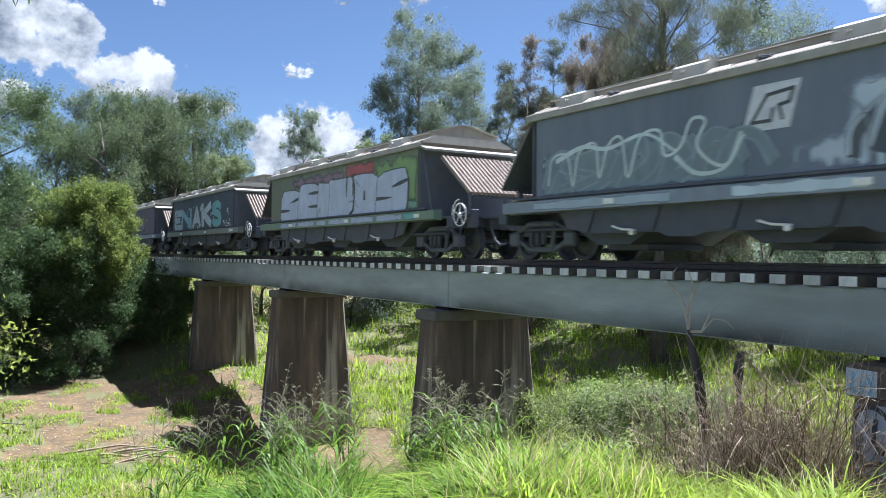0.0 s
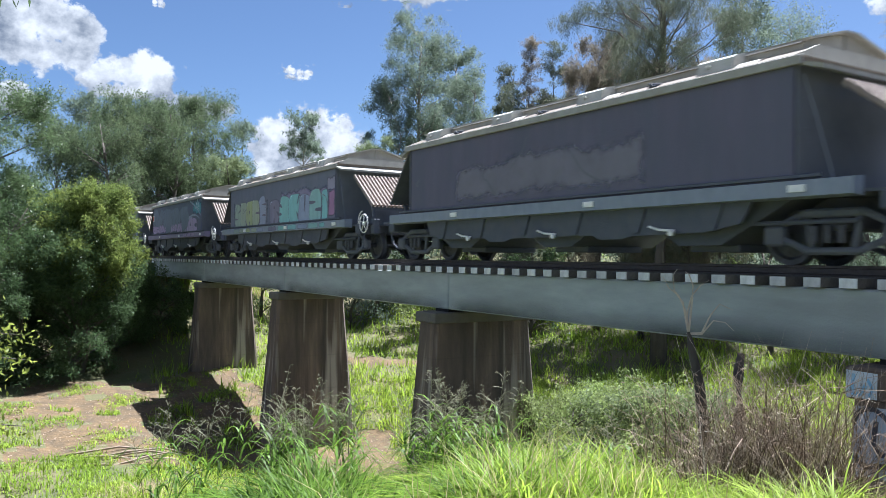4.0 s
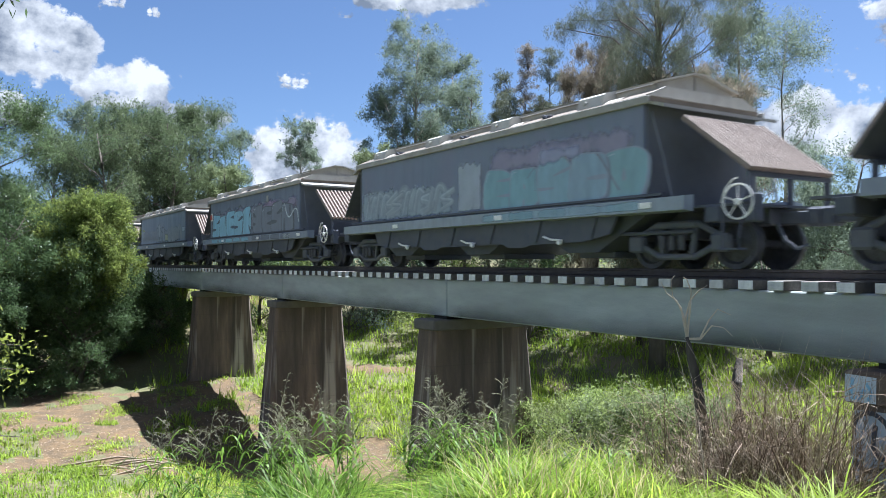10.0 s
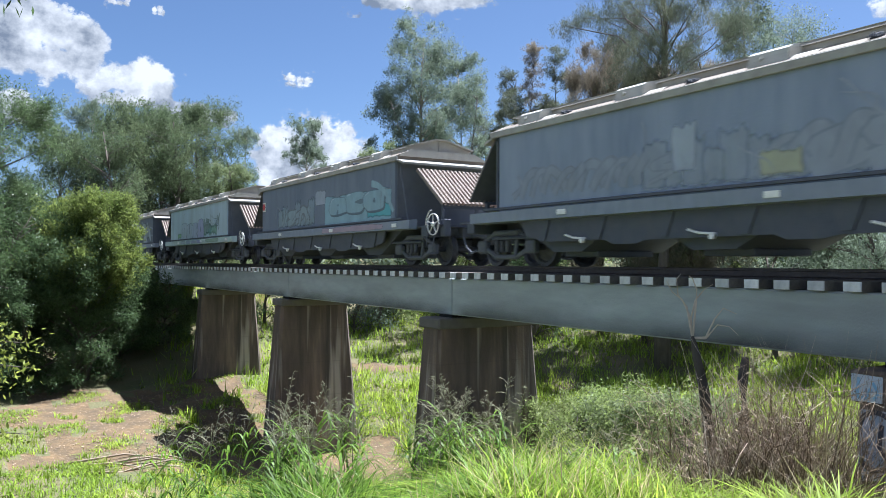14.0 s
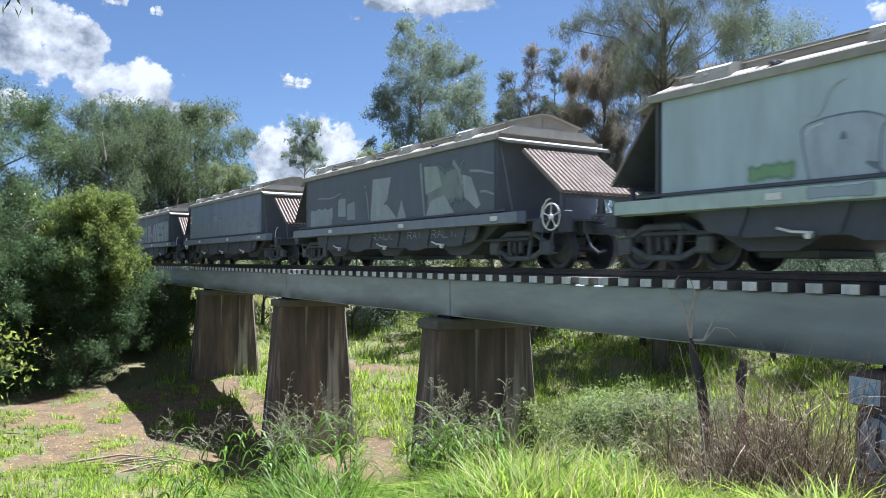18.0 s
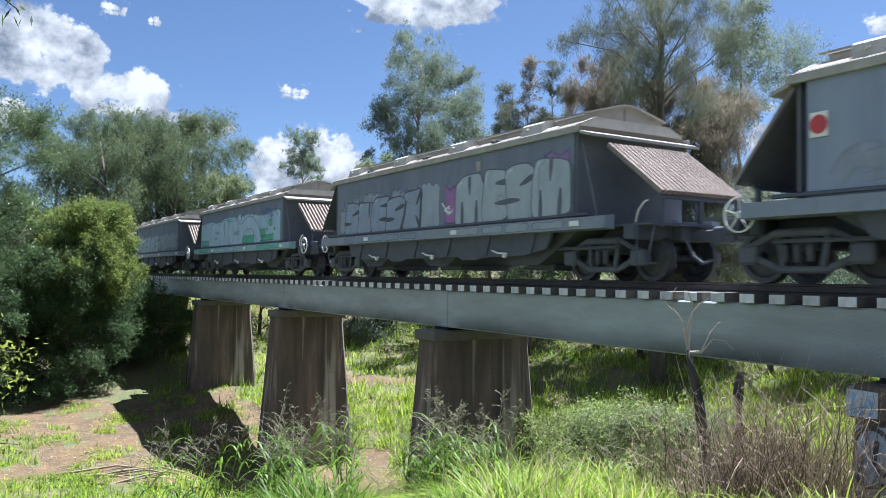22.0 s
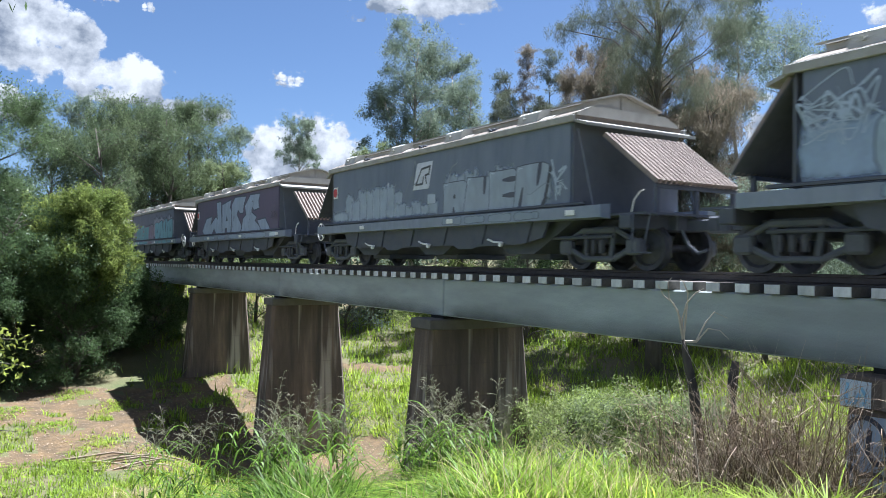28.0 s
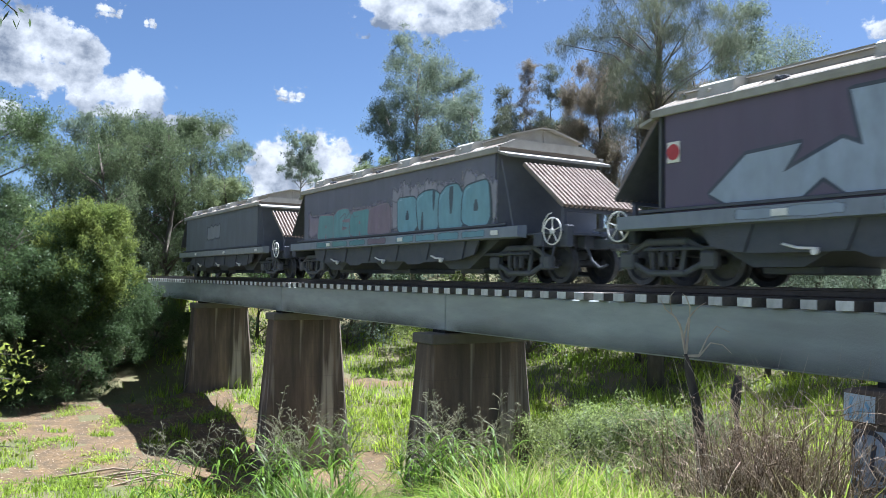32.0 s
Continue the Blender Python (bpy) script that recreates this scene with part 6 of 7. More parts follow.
# grasses and weeds
def blades(rng, xy, height, width, bend, mat, name, label, segs=3, category="grass", lumpy=0.35):
    """Bent grass blades, rooted on the ground, as one sheet of stuff."""
    n = len(xy)
    z = ground_z(xy[:, 0], xy[:, 1])
    h = height * rng.uniform(0.45, 1.25, n) * (1 + lumpy * (np.sin(2.1 * xy[:, 0] + 1.3 * np.sin(1.7 * xy[:, 1])) * np.sin(1.9 * xy[:, 1] - 0.9 * xy[:, 0] + 1.0)))
    a = rng.uniform(0, 2 * math.pi, n)
    out, side = np.stack([np.cos(a), np.sin(a)], 1), np.stack([-np.sin(a), np.cos(a)], 1)
    b = bend * h * rng.uniform(0.3, 1.6, n)
    w = width * rng.uniform(0.6, 1.4, n)
    rows = []
    for k in range(segs + 1):
        f = k / segs
        cx = xy + out * (b * f ** 2)[:, None]
        cz = z - 0.03 + h * (f - 0.46 * (b / h) * f ** 3)
        ww = w * (1 - f ** 2 * 0.92)
        for s in (-0.5, 0.5):
            rows.append(np.concatenate([cx + side * (s * ww)[:, None], cz[:, None]], 1))
    v = np.stack(rows, 1).reshape(-1, 3)
    m = 2 * (segs + 1)
    base = np.arange(n)[:, None, None] * m
    q = np.array([[2 * k, 2 * k + 1, 2 * k + 3, 2 * k + 2] for k in range(segs)])[None]
    ob = new(name, raw_mesh(name, v, (base + q).reshape(-1, 4), mat))
    return tagged(ob, label, category, kind="stuff")


def patch(rng, n, turn0, turn1, d0, d1, tufts=0.0):
    """Scattered places in a sector of the plan, gathered into tufts."""
    a, d = rng.uniform(turn0, turn1, n), np.sqrt(rng.uniform(d0 * d0, d1 * d1, n))
    xy = np.stack([-np.sin(np.radians(a)) * d, np.cos(np.radians(a)) * d], 1)
    if tufts:
        k = rng.integers(0, max(2, n // 30), n)
        xy = xy[k] + rng.normal(size=(n, 2)) * tufts
    return xy[~is_sand(xy[:, 0], xy[:, 1])]


rng = np.random.default_rng(5)
blades(rng, patch(rng, 15000, 50, 66, 6.0, 11.0, 0.10), 0.74, 0.030, 1.3, M_GRASS, "tall_grass", "tall lush bright green grass on the near bank", 4)
blades(rng, patch(rng, 15000, 30, 52, 5.6, 10.5, 0.10), 0.70, 0.026, 1.2, M_GRASS, "tall_grass", "lush bright green grass on the near bank", 4)
blades(rng, patch(rng, 9000, 33, 66, 6.5, 11.5, 0.22), 0.66, 0.026, 1.1, M_GRASS, "tall_grass", "broad arching green grass blades on the near bank")
blades(rng, patch(rng, 7000, 64, 72.5, 7.0, 9.0, 0.12), 0.9, 0.032, 1.2, M_DEEPGRASS, "tall_grass", "dense clump of tall dark green grass on the bank", 5)
blades(rng, patch(rng, 6000, 55, 62, 6.8, 9.0, 0.13), 0.74, 0.032, 1.3, M_DEEPGRASS, "tall_grass", "clump of broad fresh green grass on the near bank", 5)
blades(rng, patch(rng, 6000, 36, 54, 6.2, 9.0, 0.13), 0.74, 0.026, 0.9, M_GRASS, "tall_grass", "clump of broad fresh green grass on the near bank", 5)
blades(rng, patch(rng, 5000, 66, 90, 6.2, 9.5, 0.14), 0.5, 0.03, 1.1, M_WEED, "tall_grass", "clump of broad fresh green grass on the near bank", 5)
blades(rng, patch(rng, 8000, 31, 46, 6.0, 7.8, 0.14), 0.84, 0.022, 1.1, M_LIMEGRASS, "tall_grass", "tall bright green grass before the dead tangle", 5)
blades(rng, patch(rng, 9000, 43, 56, 7.4, 10.4, 0.16), 0.86, 0.022, 1.0, M_LIMEGRASS, "tall_grass", "thick yellow-green grass on the near bank", 4)
blades(rng, patch(rng, 1600, 32, 64, 5.8, 9.5, 0.4), 1.0, 0.009, 0.5, M_STRAW, "dry_grass", "thin dry grass stalks among the green")
blades(rng, patch(rng, 20000, 62, 93, 5.5, 15, 0.16), 0.56, 0.017, 0.6, M_GRASS, "tall_grass", "bright green grass on the near bank", 2)
blades(rng, patch(rng, 4000, 40, 92, 7, 20, 0.3), 0.5, 0.014, 0.7, M_STRAW, "dry_grass", "dry straw-coloured grass among the green")
blades(rng, patch(rng, 40000, 28, 76, 17, 38, 0.5), 0.46, 0.034, 0.7, M_LIMEGRASS, "field_grass", "bright green grass behind the bridge", 2, lumpy=0.75)
blades(rng, patch(rng, 34000, 28, 78, 30, 56, 0.9), 0.5, 0.06, 0.5, M_GRASS, "field_grass", "bright green grass on the far slope", 1, lumpy=0.75)
blades(rng, patch(rng, 14000, 76, 92, 15, 34, 0.3), 0.28, 0.03, 0.7, M_GRASS, "bank_grass", "green grass and creepers on the sand bar", 2)
sx = np.stack([rng.uniform(-40, -22, 40000), rng.uniform(1.0, 14.0, 40000)], 1)
sx = sx[is_sand(sx[:, 0], sx[:, 1])]
grown = np.sin(sx[:, 0] * 1.1 + 0.5) * np.sin(sx[:, 1] * 1.5 + 0.4 * sx[:, 0]) + rng.normal(size=len(sx)) * 0.25
blades(rng, sx[grown > 0.45], 0.2, 0.03, 1.2, M_GRASS, "bank_grass", "low creeping green plants on the sand bar", 2)
lit = sx[rng.random(len(sx)) < 0.16]
v, f = leaf_quads(rng, np.column_stack([lit, ground_z(lit[:, 0], lit[:, 1]) + 0.025]), 0.13, 0.03, 0.0)
v[:, 2] = ground_z(v[:, 0], v[:, 1]) + 0.03
tagged(new("leaf_litter", raw_mesh("leaf_litter", v, f, M_DEAD)), "dry leaves and twigs strewn over the sand", "litter", kind="stuff")
turf = rng.normal(size=(9000, 2)) * 2.6
blades(rng, turf[np.hypot(turf[:, 0], turf[:, 1]) < 5.6], 0.14, 0.012, 0.6, M_GRASS, "turf", "short green grass where the bank flattens out", 1)
emb = np.stack([rng.uniform(-75, -50, 5000), rng.choice([-1, 1], 5000) * rng.uniform(2.3, 6, 5000) + YC], 1)
blades(rng, emb, 0.7, 0.05, 0.4, M_STRAW, "dry_grass", "dry yellow grass on the railway embankment")


# light in the sky: clouds far off, and unseen ones added for fill
def cloud(turn, lift, width, height, seed, puffs, drift=(0, 0), vapour=None, nx=84, nz=52):
    """A far cumulus: a soft-edged sheet high above the land; lift, width and height in degrees; puffs: how many heaps it is built of."""
    d = 2600.0
    rg = np.random.default_rng(seed)
    U, W = np.meshgrid(np.linspace(-1, 1, nx), np.linspace(-1, 1, nz), indexing="ij")
    keep = np.zeros(U.shape)
    for i in range(puffs):
        cx = -0.68 + 1.36 * (i + rg.uniform(0.2, 0.8)) / puffs
        r = rg.uniform(0.24, 0.36) * (1.25 - abs(cx) * 0.7)
        cz = -0.45 + r * 1.5 + rg.uniform(-0.08, 0.12)
        keep = np.maximum(keep, np.clip(1.25 - np.hypot((U - cx) / r, (W - cz) / (r * 1.5)), 0, 1))
        keep = np.maximum(keep, np.clip(1.1 - np.hypot((U - cx * 0.9) / (r * 1.1), (W + 0.42) / 0.36), 0, 1))
    keep *= np.clip((1 - np.abs(U)) * 8, 0, 1) * np.clip((1 - np.abs(W)) * 8, 0, 1)
    ang, el = np.radians(turn - U * width / 2), np.radians(lift + W * height / 2)
    v = np.stack([-np.sin(ang) * np.cos(el) * d, np.cos(ang) * np.cos(el) * d, np.sin(el) * d], -1).reshape(-1, 3)
    i = (np.arange(nx - 1)[:, None] * nz + np.arange(nz - 1)[None, :]).ravel()
    me = raw_mesh("cloud", v, np.stack([i, i + nz, i + nz + 1, i + 1], 1), vapour or M_CLOUD)
    at = me.attributes.new("heap", "FLOAT", "POINT")
    at.data.foreach_set("value", keep.ravel().astype(np.float32))
    at = me.attributes.new("depth", "FLOAT", "POINT")
    at.data.foreach_set("value", np.clip(0.5 + 0.5 * W, 0, 1).ravel().astype(np.float32))
    ob = tagged(new("cloud", me), "white fair-weather cumulus cloud, in view or added for fill light", "cloud", "clouds", "structure")
    ob.visible_shadow = False
    CLOUDS.append((ob, drift))
    return ob


CLOUDS = []


def cloud_vapour(name, grain):
    """Bright vapour, ragged at its edges, with its glow and its greyer, shaded bases painted in; grain sets the size of
    the heaps.
    """
    m = bpy.data.materials.new(name)
    m.use_nodes = True
    ct = m.node_tree
    ct.nodes.remove(ct.nodes["Principled BSDF"])
    at, dp, em, trn, mx, ad, dm, ms = (ct.nodes.new("ShaderNode" + n) for n in ("Attribute", "Attribute", "Emission", "BsdfTransparent", "MixShader", "Math", "Math", "MapRange"))
    at.attribute_name, dp.attribute_name = "heap", "depth"
    ct.links.new(at.outputs["Fac"], ad.inputs[0])
    ct.links.new(noise_mix(ct, 0.014 * grain, -0.62, 0.28, 10.0, "Object", (1, 1, 1.2), 0.6), ad.inputs[1])
    ms.interpolation_type = "SMOOTHSTEP"
    ms.inputs[1].default_value, ms.inputs[2].default_value = -0.02, 0.30 if grain < 2 else 0.6
    ct.links.new(ad.outputs[0], ms.inputs[0])
    dm.operation, dm.use_clamp = "MULTIPLY_ADD", True
    dm.inputs[1].default_value = -0.5
    ct.links.new(dp.outputs["Fac"], dm.inputs[0])
    ct.links.new(noise_mix(ct, 0.009 * grain, 0.0, 1.35, 8.0, "Object", (1, 1, 1.2), 0.6), dm.inputs[2])
    ct.links.new(mixed(ct, dm.outputs[0], (1.0, 1.0, 1.0), (0.25, 0.29, 0.36)), em.inputs[0])
    em.inputs[1].default_value = 0.235
    ct.links.new(ms.outputs[0], mx.inputs[0])
    ct.links.new(trn.outputs[0], mx.inputs[1])
    ct.links.new(em.outputs[0], mx.inputs[2])
    ct.links.new(mx.outputs[0], ct.nodes["Material Output"].inputs[0])
    return m


M_CLOUD, M_WISP = cloud_vapour("cloud_vapour", 1.0), cloud_vapour("cloud_wisp_vapour", 3.5)
cloud(86.4, 14.4, 10.5, 6.6, 1, 16, (0.3, -0.1))
cloud(80.0, 11.9, 7.0, 4.6, 12, 9, (-0.6, 0.0))
cloud(87.2, 9.8, 5.5, 3.0, 3, 8, (-0.4, 0.0))
cloud(61.0, 19.6, 12, 4.4, 4, 14, (1.6, -0.6))
cloud(69.0, 12.9, 2.6, 1.5, 5, 4, (-0.5, -0.1), M_WISP)
cloud(68.0, 7.4, 10.0, 7.6, 6, 22, (0.0, -0.2))
cloud(32.6, 9.0, 11, 6.0, 7, 14, (0.2, 0.0))
cloud(78.3, 16.7, 1.2, 0.9, 8, 3, (-0.6, 0.0), M_WISP)
cloud(81.0, 17.2, 2.2, 1.3, 13, 4, (-0.6, 0.0), M_WISP)
cloud(76.5, 10.0, 7, 2.2, 9, 8, (0.0, 0.0))
rg = np.random.default_rng(88)
# unseen glowing clouds, added behind the viewpoint to brighten the shaded sides
for i in range(28):
    cloud(115 + 11 * i + rg.uniform(-5, 5), (18, 36, 26, 58)[i % 4] + rg.uniform(-4, 4), rg.uniform(26, 40), rg.uniform(14, 22), 60 + i, 14, (0.3, 0.0), M_CLOUD, 40, 24)


# ---- near bank: weeds, dead wood, seed heads ----
for i, (a, d, top, sp) in enumerate(((50.2, 20.5, -3.5, 1.3), (48.0, 19.5, -3.3, 1.3), (45.6, 19.0, -3.1, 1.3), (43.2, 18.5, -2.9, 1.2), (46.6, 21.0, -3.2, 1.3), (41.0, 18.5, -2.8, 1.2), (53.0, 9.6, -2.9, 0.5), (44.0, 9.5, -2.2, 0.5), (48.0, 9.8, -2.4, 0.6))):
    tree("bush", "leafy green weed thicket at the foot of the bridge", a, d, top, sp, 120 + i, 7500, 0.11, (M_WEED, M_WEED, M_FRESH)[i % 3], M_BARK, 0.02, 26, 0.17, 0.03, 0.3, 0.25, "weed thickets")


def twigs(rng, n, root, spread, lift, reach, r=0.0048, arch=0.5):
    """Thin bent dead stems from a tangle of roots."""
    shapes = []
    for _ in range(n):
        a, s = rng.uniform(0, 2 * math.pi), reach * rng.uniform(0.35, 1.0)
        b = Vector(root) + Vector((rng.normal() * spread, rng.normal() * spread, 0))
        b.z = float(ground_z(b.x, b.y)) - 0.05
        tip = b + Vector((math.cos(a) * s, math.sin(a) * s, lift * rng.uniform(0.12, 1.0)))
        rr, bow = r * rng.uniform(0.5, 1.5), arch * s * rng.uniform(0.1, 0.9)
        pts = [b.lerp(tip, f) + Vector(rng.normal(size=3) * 0.07 * min(1.0, 3 * f)) + Vector((0, 0, bow * 4 * f * (1 - f) * 0.5)) for f in (0, 0.2, 0.4, 0.6, 0.8, 1.0)]
        pts[-1].z -= 0.25 * bow
        shapes.append(tube(pts, [rr, rr * 0.9, rr * 0.8, rr * 0.65, rr * 0.5, rr * 0.25], 4))
        for q in pts[2:5]:
            o = Vector(rng.normal(size=3)) * 0.16
            shapes.append(tube([q, q + o * 0.5 + Vector((0, 0, 0.03)), q + o], [rr * 0.55, rr * 0.4, rr * 0.2], 3))
    return join(*shapes)


rng = np.random.default_rng(31)
for a, d, n, sp, lf, rc in ((36.9, 8.6, 950, 0.36, 2.0, 0.66), (34.4, 8.8, 950, 0.36, 2.3, 0.66), (38.6, 8.9, 320, 0.24, 1.5, 0.45)):
    x, y = spot(a, d)
    bush = empty("dead_bush", pose(0, 0, 0), "tangle of dead brown stems and twigs by the pier", "dead bush", "dead bushes")
    tagged(part("stem", twigs(rng, int(n * 0.55), (x, y, 0), sp, lf * 0.98, rc * 1.3, 0.0048, 0.9), M_DEAD, bush), kind="stuff")
    tagged(part("dark_stem", twigs(rng, int(n * 0.45), (x, y, 0), sp, lf * 0.93, rc * 1.3, 0.0048, 0.9), M_BROWNSTEM, bush), kind="stuff")
    tagged(part("pale_twig", twigs(rng, int(n * 0.05), (x, y, 0), sp, lf * 1.15, rc, 0.0035), M_TWIG, bush), kind="stuff")
    v, f = leaf_quads(rng, np.array([x, y, float(ground_z(x, y)) + 0.8]) + rng.normal(size=(900, 3)) * (0.4, 0.4, 0.40), 0.06, 0.012, 0.5)
    tagged(part("dry_leaf", raw_mesh("dry_leaf", v, f, M_DEAD), None, bush), kind="stuff")

x, y = spot(40.35, 12.0)
g = float(ground_z(x, y))
stump = empty("dead_tree", pose(0, 0, 0), "dark dead sapling trunk with bare pale twigs", "dead tree")
part("trunk", tube([(x + 0.05, y + 0.08, g - 0.2), (x + 0.03, y + 0.04, -2.5), (x - 0.02, y - 0.02, -1.8), (x - 0.10, y - 0.1, -1.25), (x - 0.13, y - 0.12, -1.05)], [0.10, 0.085, 0.075, 0.055, 0.022], 9), M_DARKBARK, stump, smooth=True)
q = Vector((math.cos(radians(40)), math.sin(radians(40)), 0))
tip = Vector((x - 0.13, y - 0.12, -1.08))
for pts in (((-0.05, 0.35), (-0.14, 0.55), (-0.28, 0.66), (-0.36, 0.82)), ((-0.02, 0.3), (0.04, 0.55), (0.16, 0.70), (0.28, 0.78)), ((-0.08, 0.45), (-0.2, 0.62), (-0.22, 0.85), (-0.16, 0.93)), ((0.05, 0.52), (0.06, 0.70), (0.0, 0.86), (-0.05, 0.90)),
            ((0.18, 0.02), (0.30, 0.28), (0.42, 0.44), (0.60, 0.36)), ((0.18, 0.0), (0.34, 0.2), (0.5, 0.18), (0.62, 0.06))):
    part("twig", tube([tip] + [tip + q * u + Vector((0, 0, w)) for u, w in pts], [0.018, 0.014, 0.011, 0.008, 0.004], 5), M_TWIG, stump)
x, y = spot(37.9, 11.9)
g = float(ground_z(x, y))
stub = empty("tree_stub", pose(0, 0, 0), "short dark dead trunk beside the tangle", "dead tree")
part("trunk", tube([(x, y, g - 0.2), (x + 0.02, y, -2.2), (x - 0.02, y, -1.65), (x + 0.03, y, -1.32)], [0.10, 0.085, 0.075, 0.05], 8), M_DARKBARK, stub, smooth=True)

for i, (a, d, l, tw) in enumerate(((79.5, 24.5, 2.6, 12), (78.6, 25.2, 3.4, 4), (81.2, 25.6, 3.0, -8), (77.4, 25.0, 2.8, 7), (80.2, 24.8, 2.2, -4), (76.4, 24.4, 2.0, 10), (48.9, 19.0, 2.4, 60))):
    x, y = spot(a, d)
    dx, dy = math.sin(radians(a + tw + 90)) * l / 2, math.cos(radians(a + tw + 90)) * l / 2
    pts = [(x + dx * f, y - dy * f, float(ground_z(x + dx * f, y - dy * f)) + 0.05 + 0.08 * math.sin(3 * f + i)) for f in (-1, -0.4, 0.2, 0.7, 1)]
    log = tagged(new("fallen_branch", mesh_of("fallen_branch", *tube(pts, [0.03, 0.036, 0.03, 0.022, 0.01], 7), M_DEAD, True)), "pale dry fallen branch lying on the ground", "branch", "fallen branches")


def seed_plants(name, places, height, label):
    """Tall grass plants: a stem, long arching leaves and a feathery seed head each."""
    stems, lv, hv = [], [], []
    for x, y, h in places:
        g = float(ground_z(x, y))
        h = h * height
        lean = rng.normal(size=2) * 0.12
        pts = [Vector((x + lean[0] * f * f * h, y + lean[1] * f * f * h, g + h * f)) for f in (0, 0.35, 0.7, 1.0)]
        stems.append(tube(pts, [0.006, 0.005, 0.004, 0.002], 4))
        for _ in range(20):
            f = rng.uniform(0.0, 1.0)
            base = pts[2].lerp(pts[3], f)
            a, l = rng.uniform(0, 2 * math.pi), (1.15 - f) * 0.22 * rng.uniform(0.6, 1.3)
            tp = base + Vector((math.cos(a) * l, math.sin(a) * l, l * rng.uniform(0.1, 0.9)))
            stems.append(tube([base, base.lerp(tp, 0.5) + Vector((0, 0, 0.01)), tp], [0.0028, 0.0024, 0.0016], 3))
            for k in (0.45, 0.6, 0.75, 0.9, 1.0):
                hv.append(base.lerp(tp, k) + Vector(rng.normal(size=3) * 0.006))
        for _ in range(16):
            f = rng.uniform(0.05, 0.75)
            base = pts[0].lerp(pts[3], f)
            lv.append((base, rng.uniform(0, 2 * math.pi), rng.uniform(0.35, 0.6)))
    ob = empty(name, pose(0, 0, 0), label, "grass", "seeding grass clumps")
    tagged(part("stem", join(*stems), M_SEED, ob), kind="stuff")
    v, f = leaf_quads(rng, np.array(hv), 0.024, 0.007, 0.2)
    tagged(part("seed_head", raw_mesh("seed_head", v, f, M_SEED), None, ob), kind="stuff")
    vs, fs = [], []
    for b, a, l in lv:
        o, s = Vector((math.cos(a), math.sin(a), 0)), Vector((-math.sin(a), math.cos(a), 0)) * 0.013
        k = len(vs)
        for fr, up, wd in ((0, 0, 0.8), (0.18, 0.14, 1.0), (0.38, 0.23, 1.0), (0.58, 0.24, 0.85), (0.8, 0.16, 0.55), (1.0, 0.0, 0.08)):
            c = b + o * l * fr + Vector((0, 0, l * up * 1.4))
            vs += [c - s * wd, c + s * wd]
        fs += [(k + 2 * j, k + 2 * j + 1, k + 2 * j + 3, k + 2 * j + 2) for j in range(5)]
    tagged(part("blade", (vs, fs), M_DEEPGRASS, ob), kind="stuff")


def clump_places(a0, a1, d0, d1, n, low, high):
    out = []
    for _ in range(n):
        a, d = rng.uniform(a0, a1), rng.uniform(d0, d1)
        out.append((*spot(a, d), rng.uniform(low, high)))
    return out


SEEDING = "tall grass gone to feathery brown seed heads"
seed_plants("seeding_grass", clump_places(64.5, 71.5, 9.0, 10.6, 24, 0.75, 1.05), 1.95, SEEDING)
seed_plants("seeding_grass", clump_places(53.0, 60.5, 9.0, 10.6, 34, 0.72, 1.1), 1.8, SEEDING)
seed_plants("seeding_grass", clump_places(73.5, 79.0, 10.0, 11.5, 9, 0.8, 1.0), 1.9, SEEDING)
seed_plants("seeding_grass", clump_places(37.0, 50.0, 8.5, 10.0, 16, 0.7, 1.0), 1.3, SEEDING)

# leafy twig that reaches in beside the camera
twig = empty("leafy_sapling", pose(0, 0, 0), "young sapling with bright yellow-green leaves", "sapling")
x, y = spot(90.3, 6.2)
g = float(ground_z(x, y))
pts = [(x, y, g - 0.1), (x + 0.05, y, -1.6), (x + 0.1, y + 0.12, -1.0), (x + 0.15, y + 0.2, -0.45)]
part("stem", tube(pts, [0.02, 0.016, 0.012, 0.005], 6), M_BARK, twig)
lp = []
for b0, a1, l in ((-1.2, 0.6, 0.36), (-0.95, -0.3, 0.42), (-0.75, 0.3, 0.42), (-0.6, 0.9, 0.34), (-0.5, -0.1, 0.3)):
    o = Vector((math.cos(a1 + 0.6), math.sin(a1 + 0.6), 0.12))
    b = Vector((x + 0.1, y + 0.1, b0))
    part("branchlet", tube([b, b + o * l * 0.5 + Vector((0, 0, 0.04)), b + o * l], [0.007, 0.005, 0.002], 5), M_BARK, twig)
    lp += [b + o * l * f + Vector(rng.normal(size=3) * 0.06) for f in np.linspace(0.15, 1.05, 110)]
v, f = leaf_quads(rng, np.array(lp), 0.040, 0.017, 0.2)
tagged(part("leaf", raw_mesh("leaf", v, f, M_LIME), None, twig), kind="stuff")

# branch that arches in from beside the camera
bough = empty("overhanging_branch", pose(0, 0, 0), "thin arching branch with narrow hanging leaves", "branch")
ends = [(*spot(100.0, 5.2), -1.9), (*spot(98.0, 5.1), 0.4), (*spot(94.0, 4.9), 1.5), (*spot(90.0, 4.7), 1.55), (*spot(87.0, 4.6), 1.34)]
part("stem", tube(ends, [0.03, 0.022, 0.014, 0.008, 0.003], 6), M_DARKBARK, bough, smooth=True)
tip = Vector(ends[-1])
lp = np.array(tip) + np.stack([rng.uniform(-0.1, 0.06, 16), rng.uniform(-0.1, 0.1, 16), rng.uniform(-0.05, 0.14, 16)], 1)
v, f = leaf_quads(rng, lp, 0.075, 0.012, 1.2)
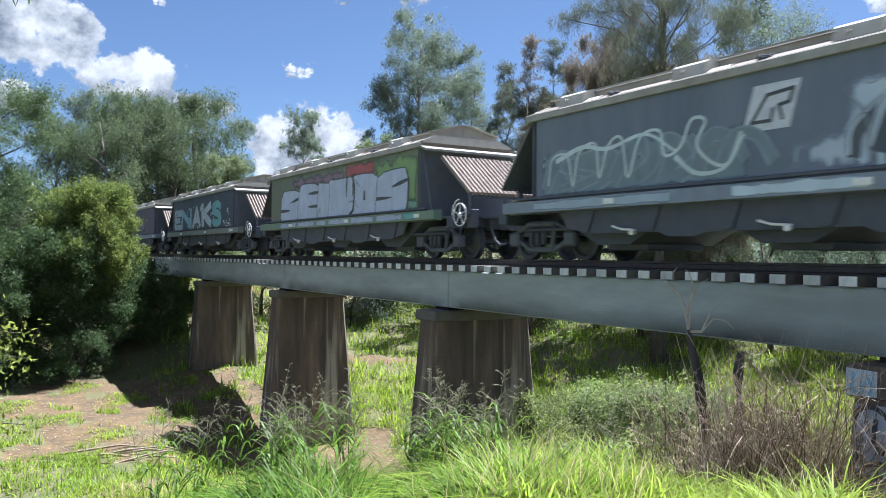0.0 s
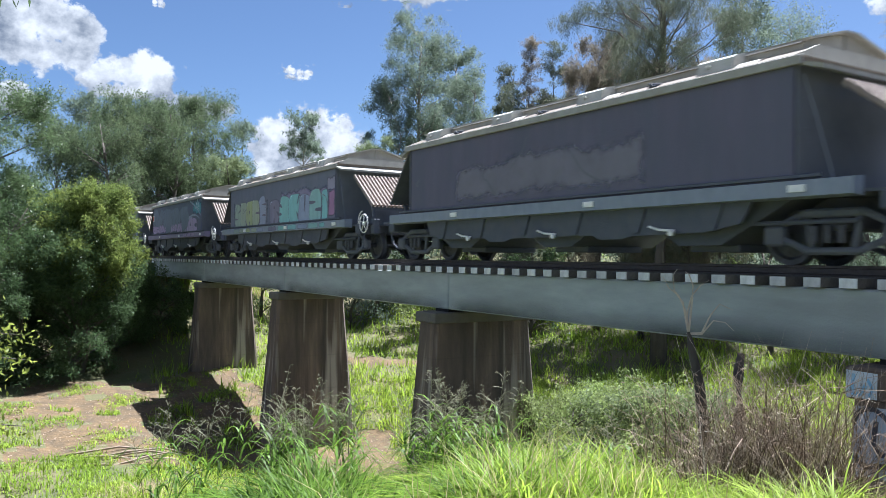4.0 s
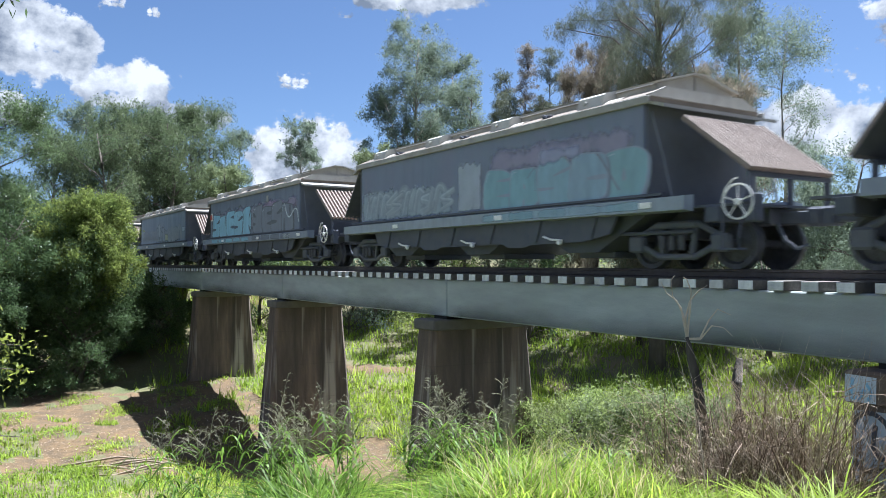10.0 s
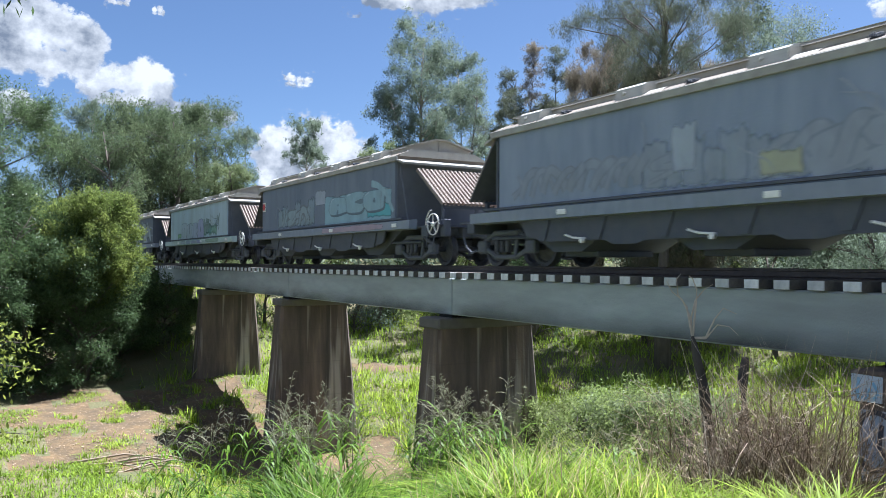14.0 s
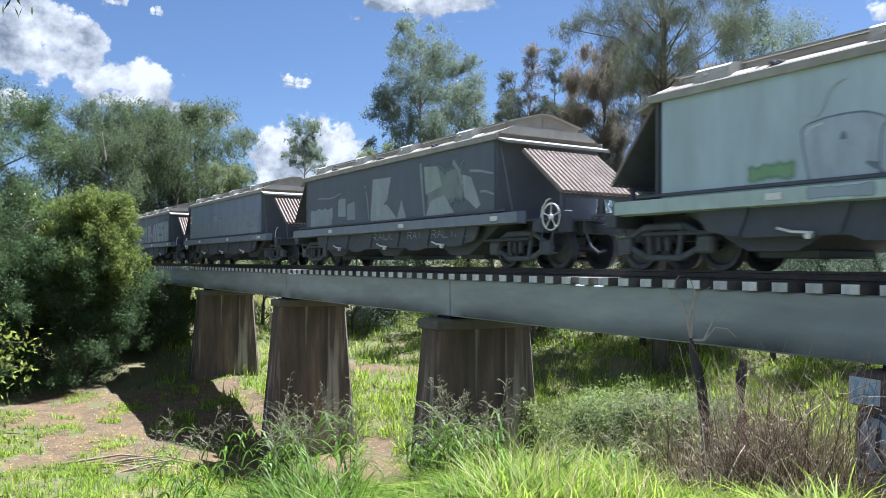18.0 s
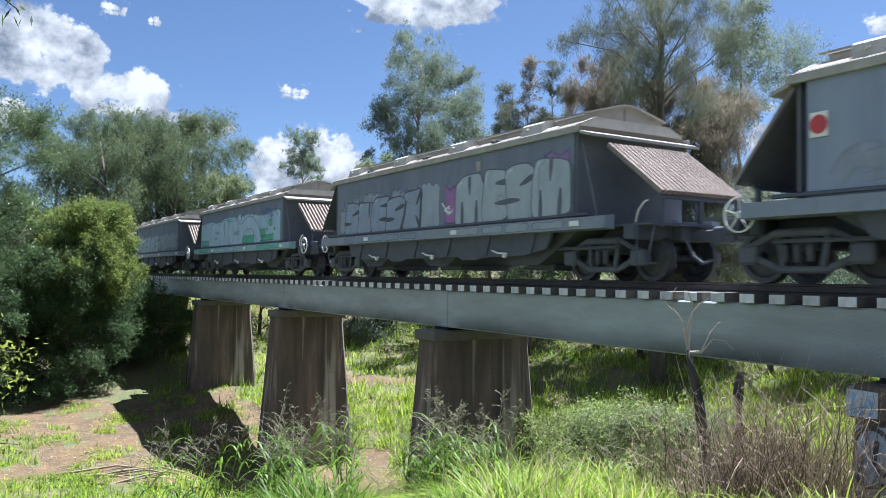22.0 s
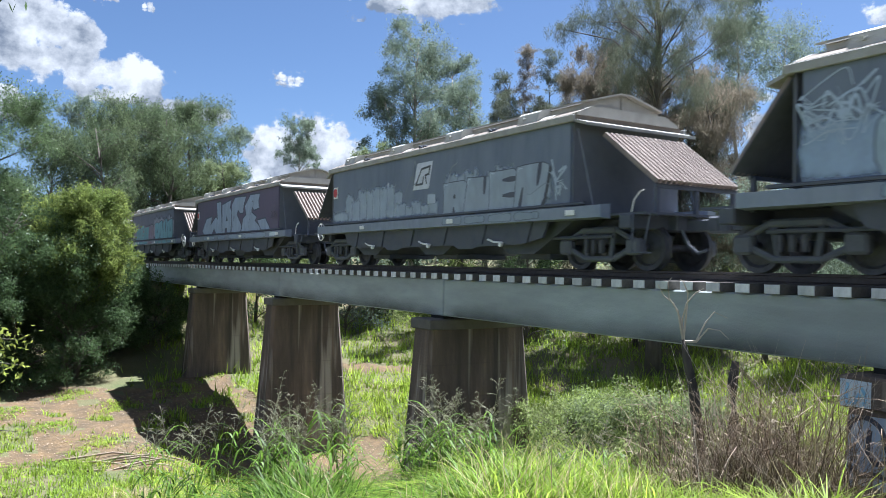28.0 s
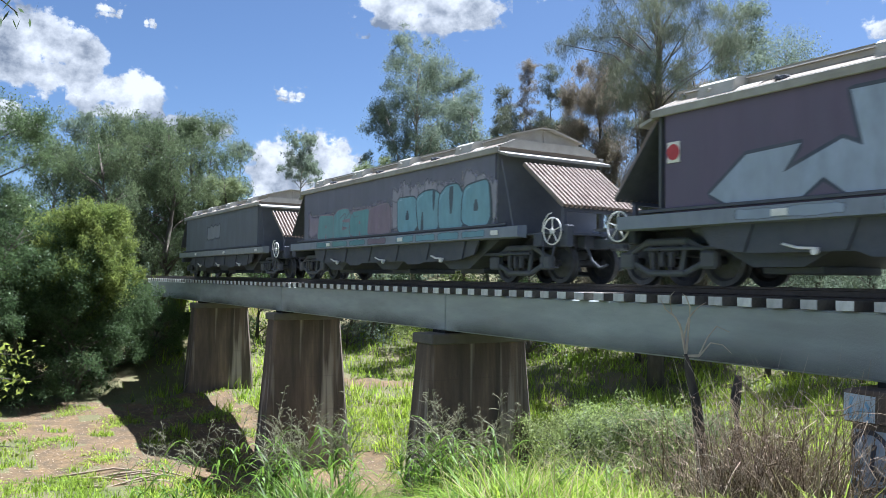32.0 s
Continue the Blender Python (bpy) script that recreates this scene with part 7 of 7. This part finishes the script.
tagged(part("leaf", raw_mesh("leaf", v, f, M_BUSH), None, bough), kind="stuff")

# sprayed marks on the near pier
near = bpy.data.objects["pier"]


def pier_paint(name, pts, col, off, hw=0.0):
    """A painted shape, or with a half width a painted line, on the near pier's leaning face."""
    face = lambda z: (9.84 if z > -1.78 else 9.9 - 0.075 * (-1.62 - z)) - off
    if not hw:
        return part(name, ([(x, face(z), z) for x, z in pts], [tuple(range(len(pts)))]), spray(col), near)
    vs = []
    line = curve([Vector(p) for p in pts], 6)
    for k, p in enumerate(line):
        d = (line[min(k + 1, len(line) - 1)] - line[max(k - 1, 0)]).normalized() * hw
        vs += [(p.x - d.y, face(p.y) - 0.0001 * k, p.y + d.x), (p.x + d.y, face(p.y) - 0.0001 * k, p.y - d.x)]
    return part(name, (vs, [(2 * k, 2 * k + 2, 2 * k + 3, 2 * k + 1) for k in range(len(line) - 1)]), spray(col), near)


pier_paint("pale_paint", ((-0.47, -1.76), (-0.06, -1.75), (-0.05, -1.42), (-0.46, -1.41)), (0.50, 0.52, 0.50), 0.004)
pier_paint("blue_paint", ((-0.36, -1.45), (-0.38, -1.68), (-0.28, -1.70), (-0.20, -1.58)), (0.22, 0.40, 0.50), 0.008, 0.025)
pier_paint("blue_paint", ((-0.18, -1.5), (-0.12, -1.62), (-0.16, -1.72)), (0.22, 0.40, 0.50), 0.008, 0.02)
pier_paint("silver_paint", ((-0.36, -1.86), (0.40, -1.84), (0.43, -2.60), (0.30, -2.78), (-0.05, -2.70), (-0.30, -2.76), (-0.38, -2.5)), (0.33, 0.345, 0.345), 0.006)
for pts in (((-0.38, -2.1), (-0.30, -1.93), (-0.12, -1.88), (0.05, -1.98), (0.10, -2.12)), ((0.10, -2.12), (0.22, -1.95), (0.36, -1.92), (0.42, -2.05)), ((-0.08, -2.02), (-0.10, -2.3), (0.0, -2.42), (0.15, -2.38)), ((0.10, -2.12), (0.18, -2.3), (0.3, -2.36), (0.42, -2.3)), ((-0.34, -2.5), (-0.2, -2.6), (0.05, -2.56), (0.3, -2.66))):
    pier_paint("sprayed_line", pts, (0.035, 0.035, 0.04), 0.010, 0.032)


# dark films along the girders' lower edges
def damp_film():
    """A thin dark film, broken up a little, that thins out upwards."""
    m = material("dark_edge_film", (0.10, 0.10, 0.095), (0.075, 0.075, 0.07), 3.0, 0.85, bump=0)
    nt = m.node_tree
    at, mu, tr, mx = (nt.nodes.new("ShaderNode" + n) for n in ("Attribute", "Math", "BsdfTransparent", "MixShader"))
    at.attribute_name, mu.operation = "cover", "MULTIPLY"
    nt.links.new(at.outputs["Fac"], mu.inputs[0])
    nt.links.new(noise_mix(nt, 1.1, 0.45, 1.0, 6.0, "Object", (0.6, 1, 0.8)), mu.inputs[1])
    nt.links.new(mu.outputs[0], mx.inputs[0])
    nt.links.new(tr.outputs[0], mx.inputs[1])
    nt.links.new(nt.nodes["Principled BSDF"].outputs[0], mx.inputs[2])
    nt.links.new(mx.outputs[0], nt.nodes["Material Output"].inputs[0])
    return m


M_EDGE_FILM = damp_film()


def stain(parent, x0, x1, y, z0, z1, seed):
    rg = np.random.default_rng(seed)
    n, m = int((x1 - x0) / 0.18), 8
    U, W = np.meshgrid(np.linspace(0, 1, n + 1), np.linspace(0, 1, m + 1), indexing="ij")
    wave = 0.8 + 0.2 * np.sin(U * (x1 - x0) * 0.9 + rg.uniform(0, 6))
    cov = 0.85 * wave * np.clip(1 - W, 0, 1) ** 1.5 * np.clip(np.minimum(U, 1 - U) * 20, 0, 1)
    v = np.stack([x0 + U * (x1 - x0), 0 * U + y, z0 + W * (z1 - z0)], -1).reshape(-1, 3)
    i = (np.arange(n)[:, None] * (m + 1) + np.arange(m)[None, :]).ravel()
    me = raw_mesh("stain", v, np.stack([i, i + m + 1, i + m + 2, i + 1], 1), M_EDGE_FILM)
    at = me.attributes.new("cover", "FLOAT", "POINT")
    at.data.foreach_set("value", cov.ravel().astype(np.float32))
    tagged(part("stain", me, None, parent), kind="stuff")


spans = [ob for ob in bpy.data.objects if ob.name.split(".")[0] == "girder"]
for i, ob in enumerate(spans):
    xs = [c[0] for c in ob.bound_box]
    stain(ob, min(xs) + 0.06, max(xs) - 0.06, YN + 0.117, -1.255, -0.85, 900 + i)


# ---- movement ----
def motions():
    """The train rolls over the bridge from the far bank, slowing down; the clouds drift."""
    for k, w in WAGONS.items():
        x0 = -17.29 - HALF - PITCH * k
        walk(w, [(t, pose(x0 + travelled(t), YC, RAIL)) for t in [0.5 * i for i in range(65)]])
    for k, wheels, x in WHEELS:
        x0 = -17.29 - HALF - PITCH * k
        times = [t for t in [i / 15 for i in range(481)] if -66 < x0 + travelled(t) < 16]
        if len(times) < 2:
            continue
        # one turn of the wheel for every 2.64 m of way
        rows = [(t, pose(x, 0, 0.42, 0, math.degrees((x0 + travelled(t)) / 0.42), 0)) for t in times]
        if times[0] > 0:
            rows.insert(0, (0, rows[0][1]))
        if times[-1] < 32:
            rows.append((32, rows[-1][1]))
        walk(wheels, rows)
    for ob, (dx, dz) in CLOUDS:
        walk(ob, [(0, pose(0, 0, 0)), (32, pose(0, 0, dz * 45, 0, 0, -dx))])


motions()
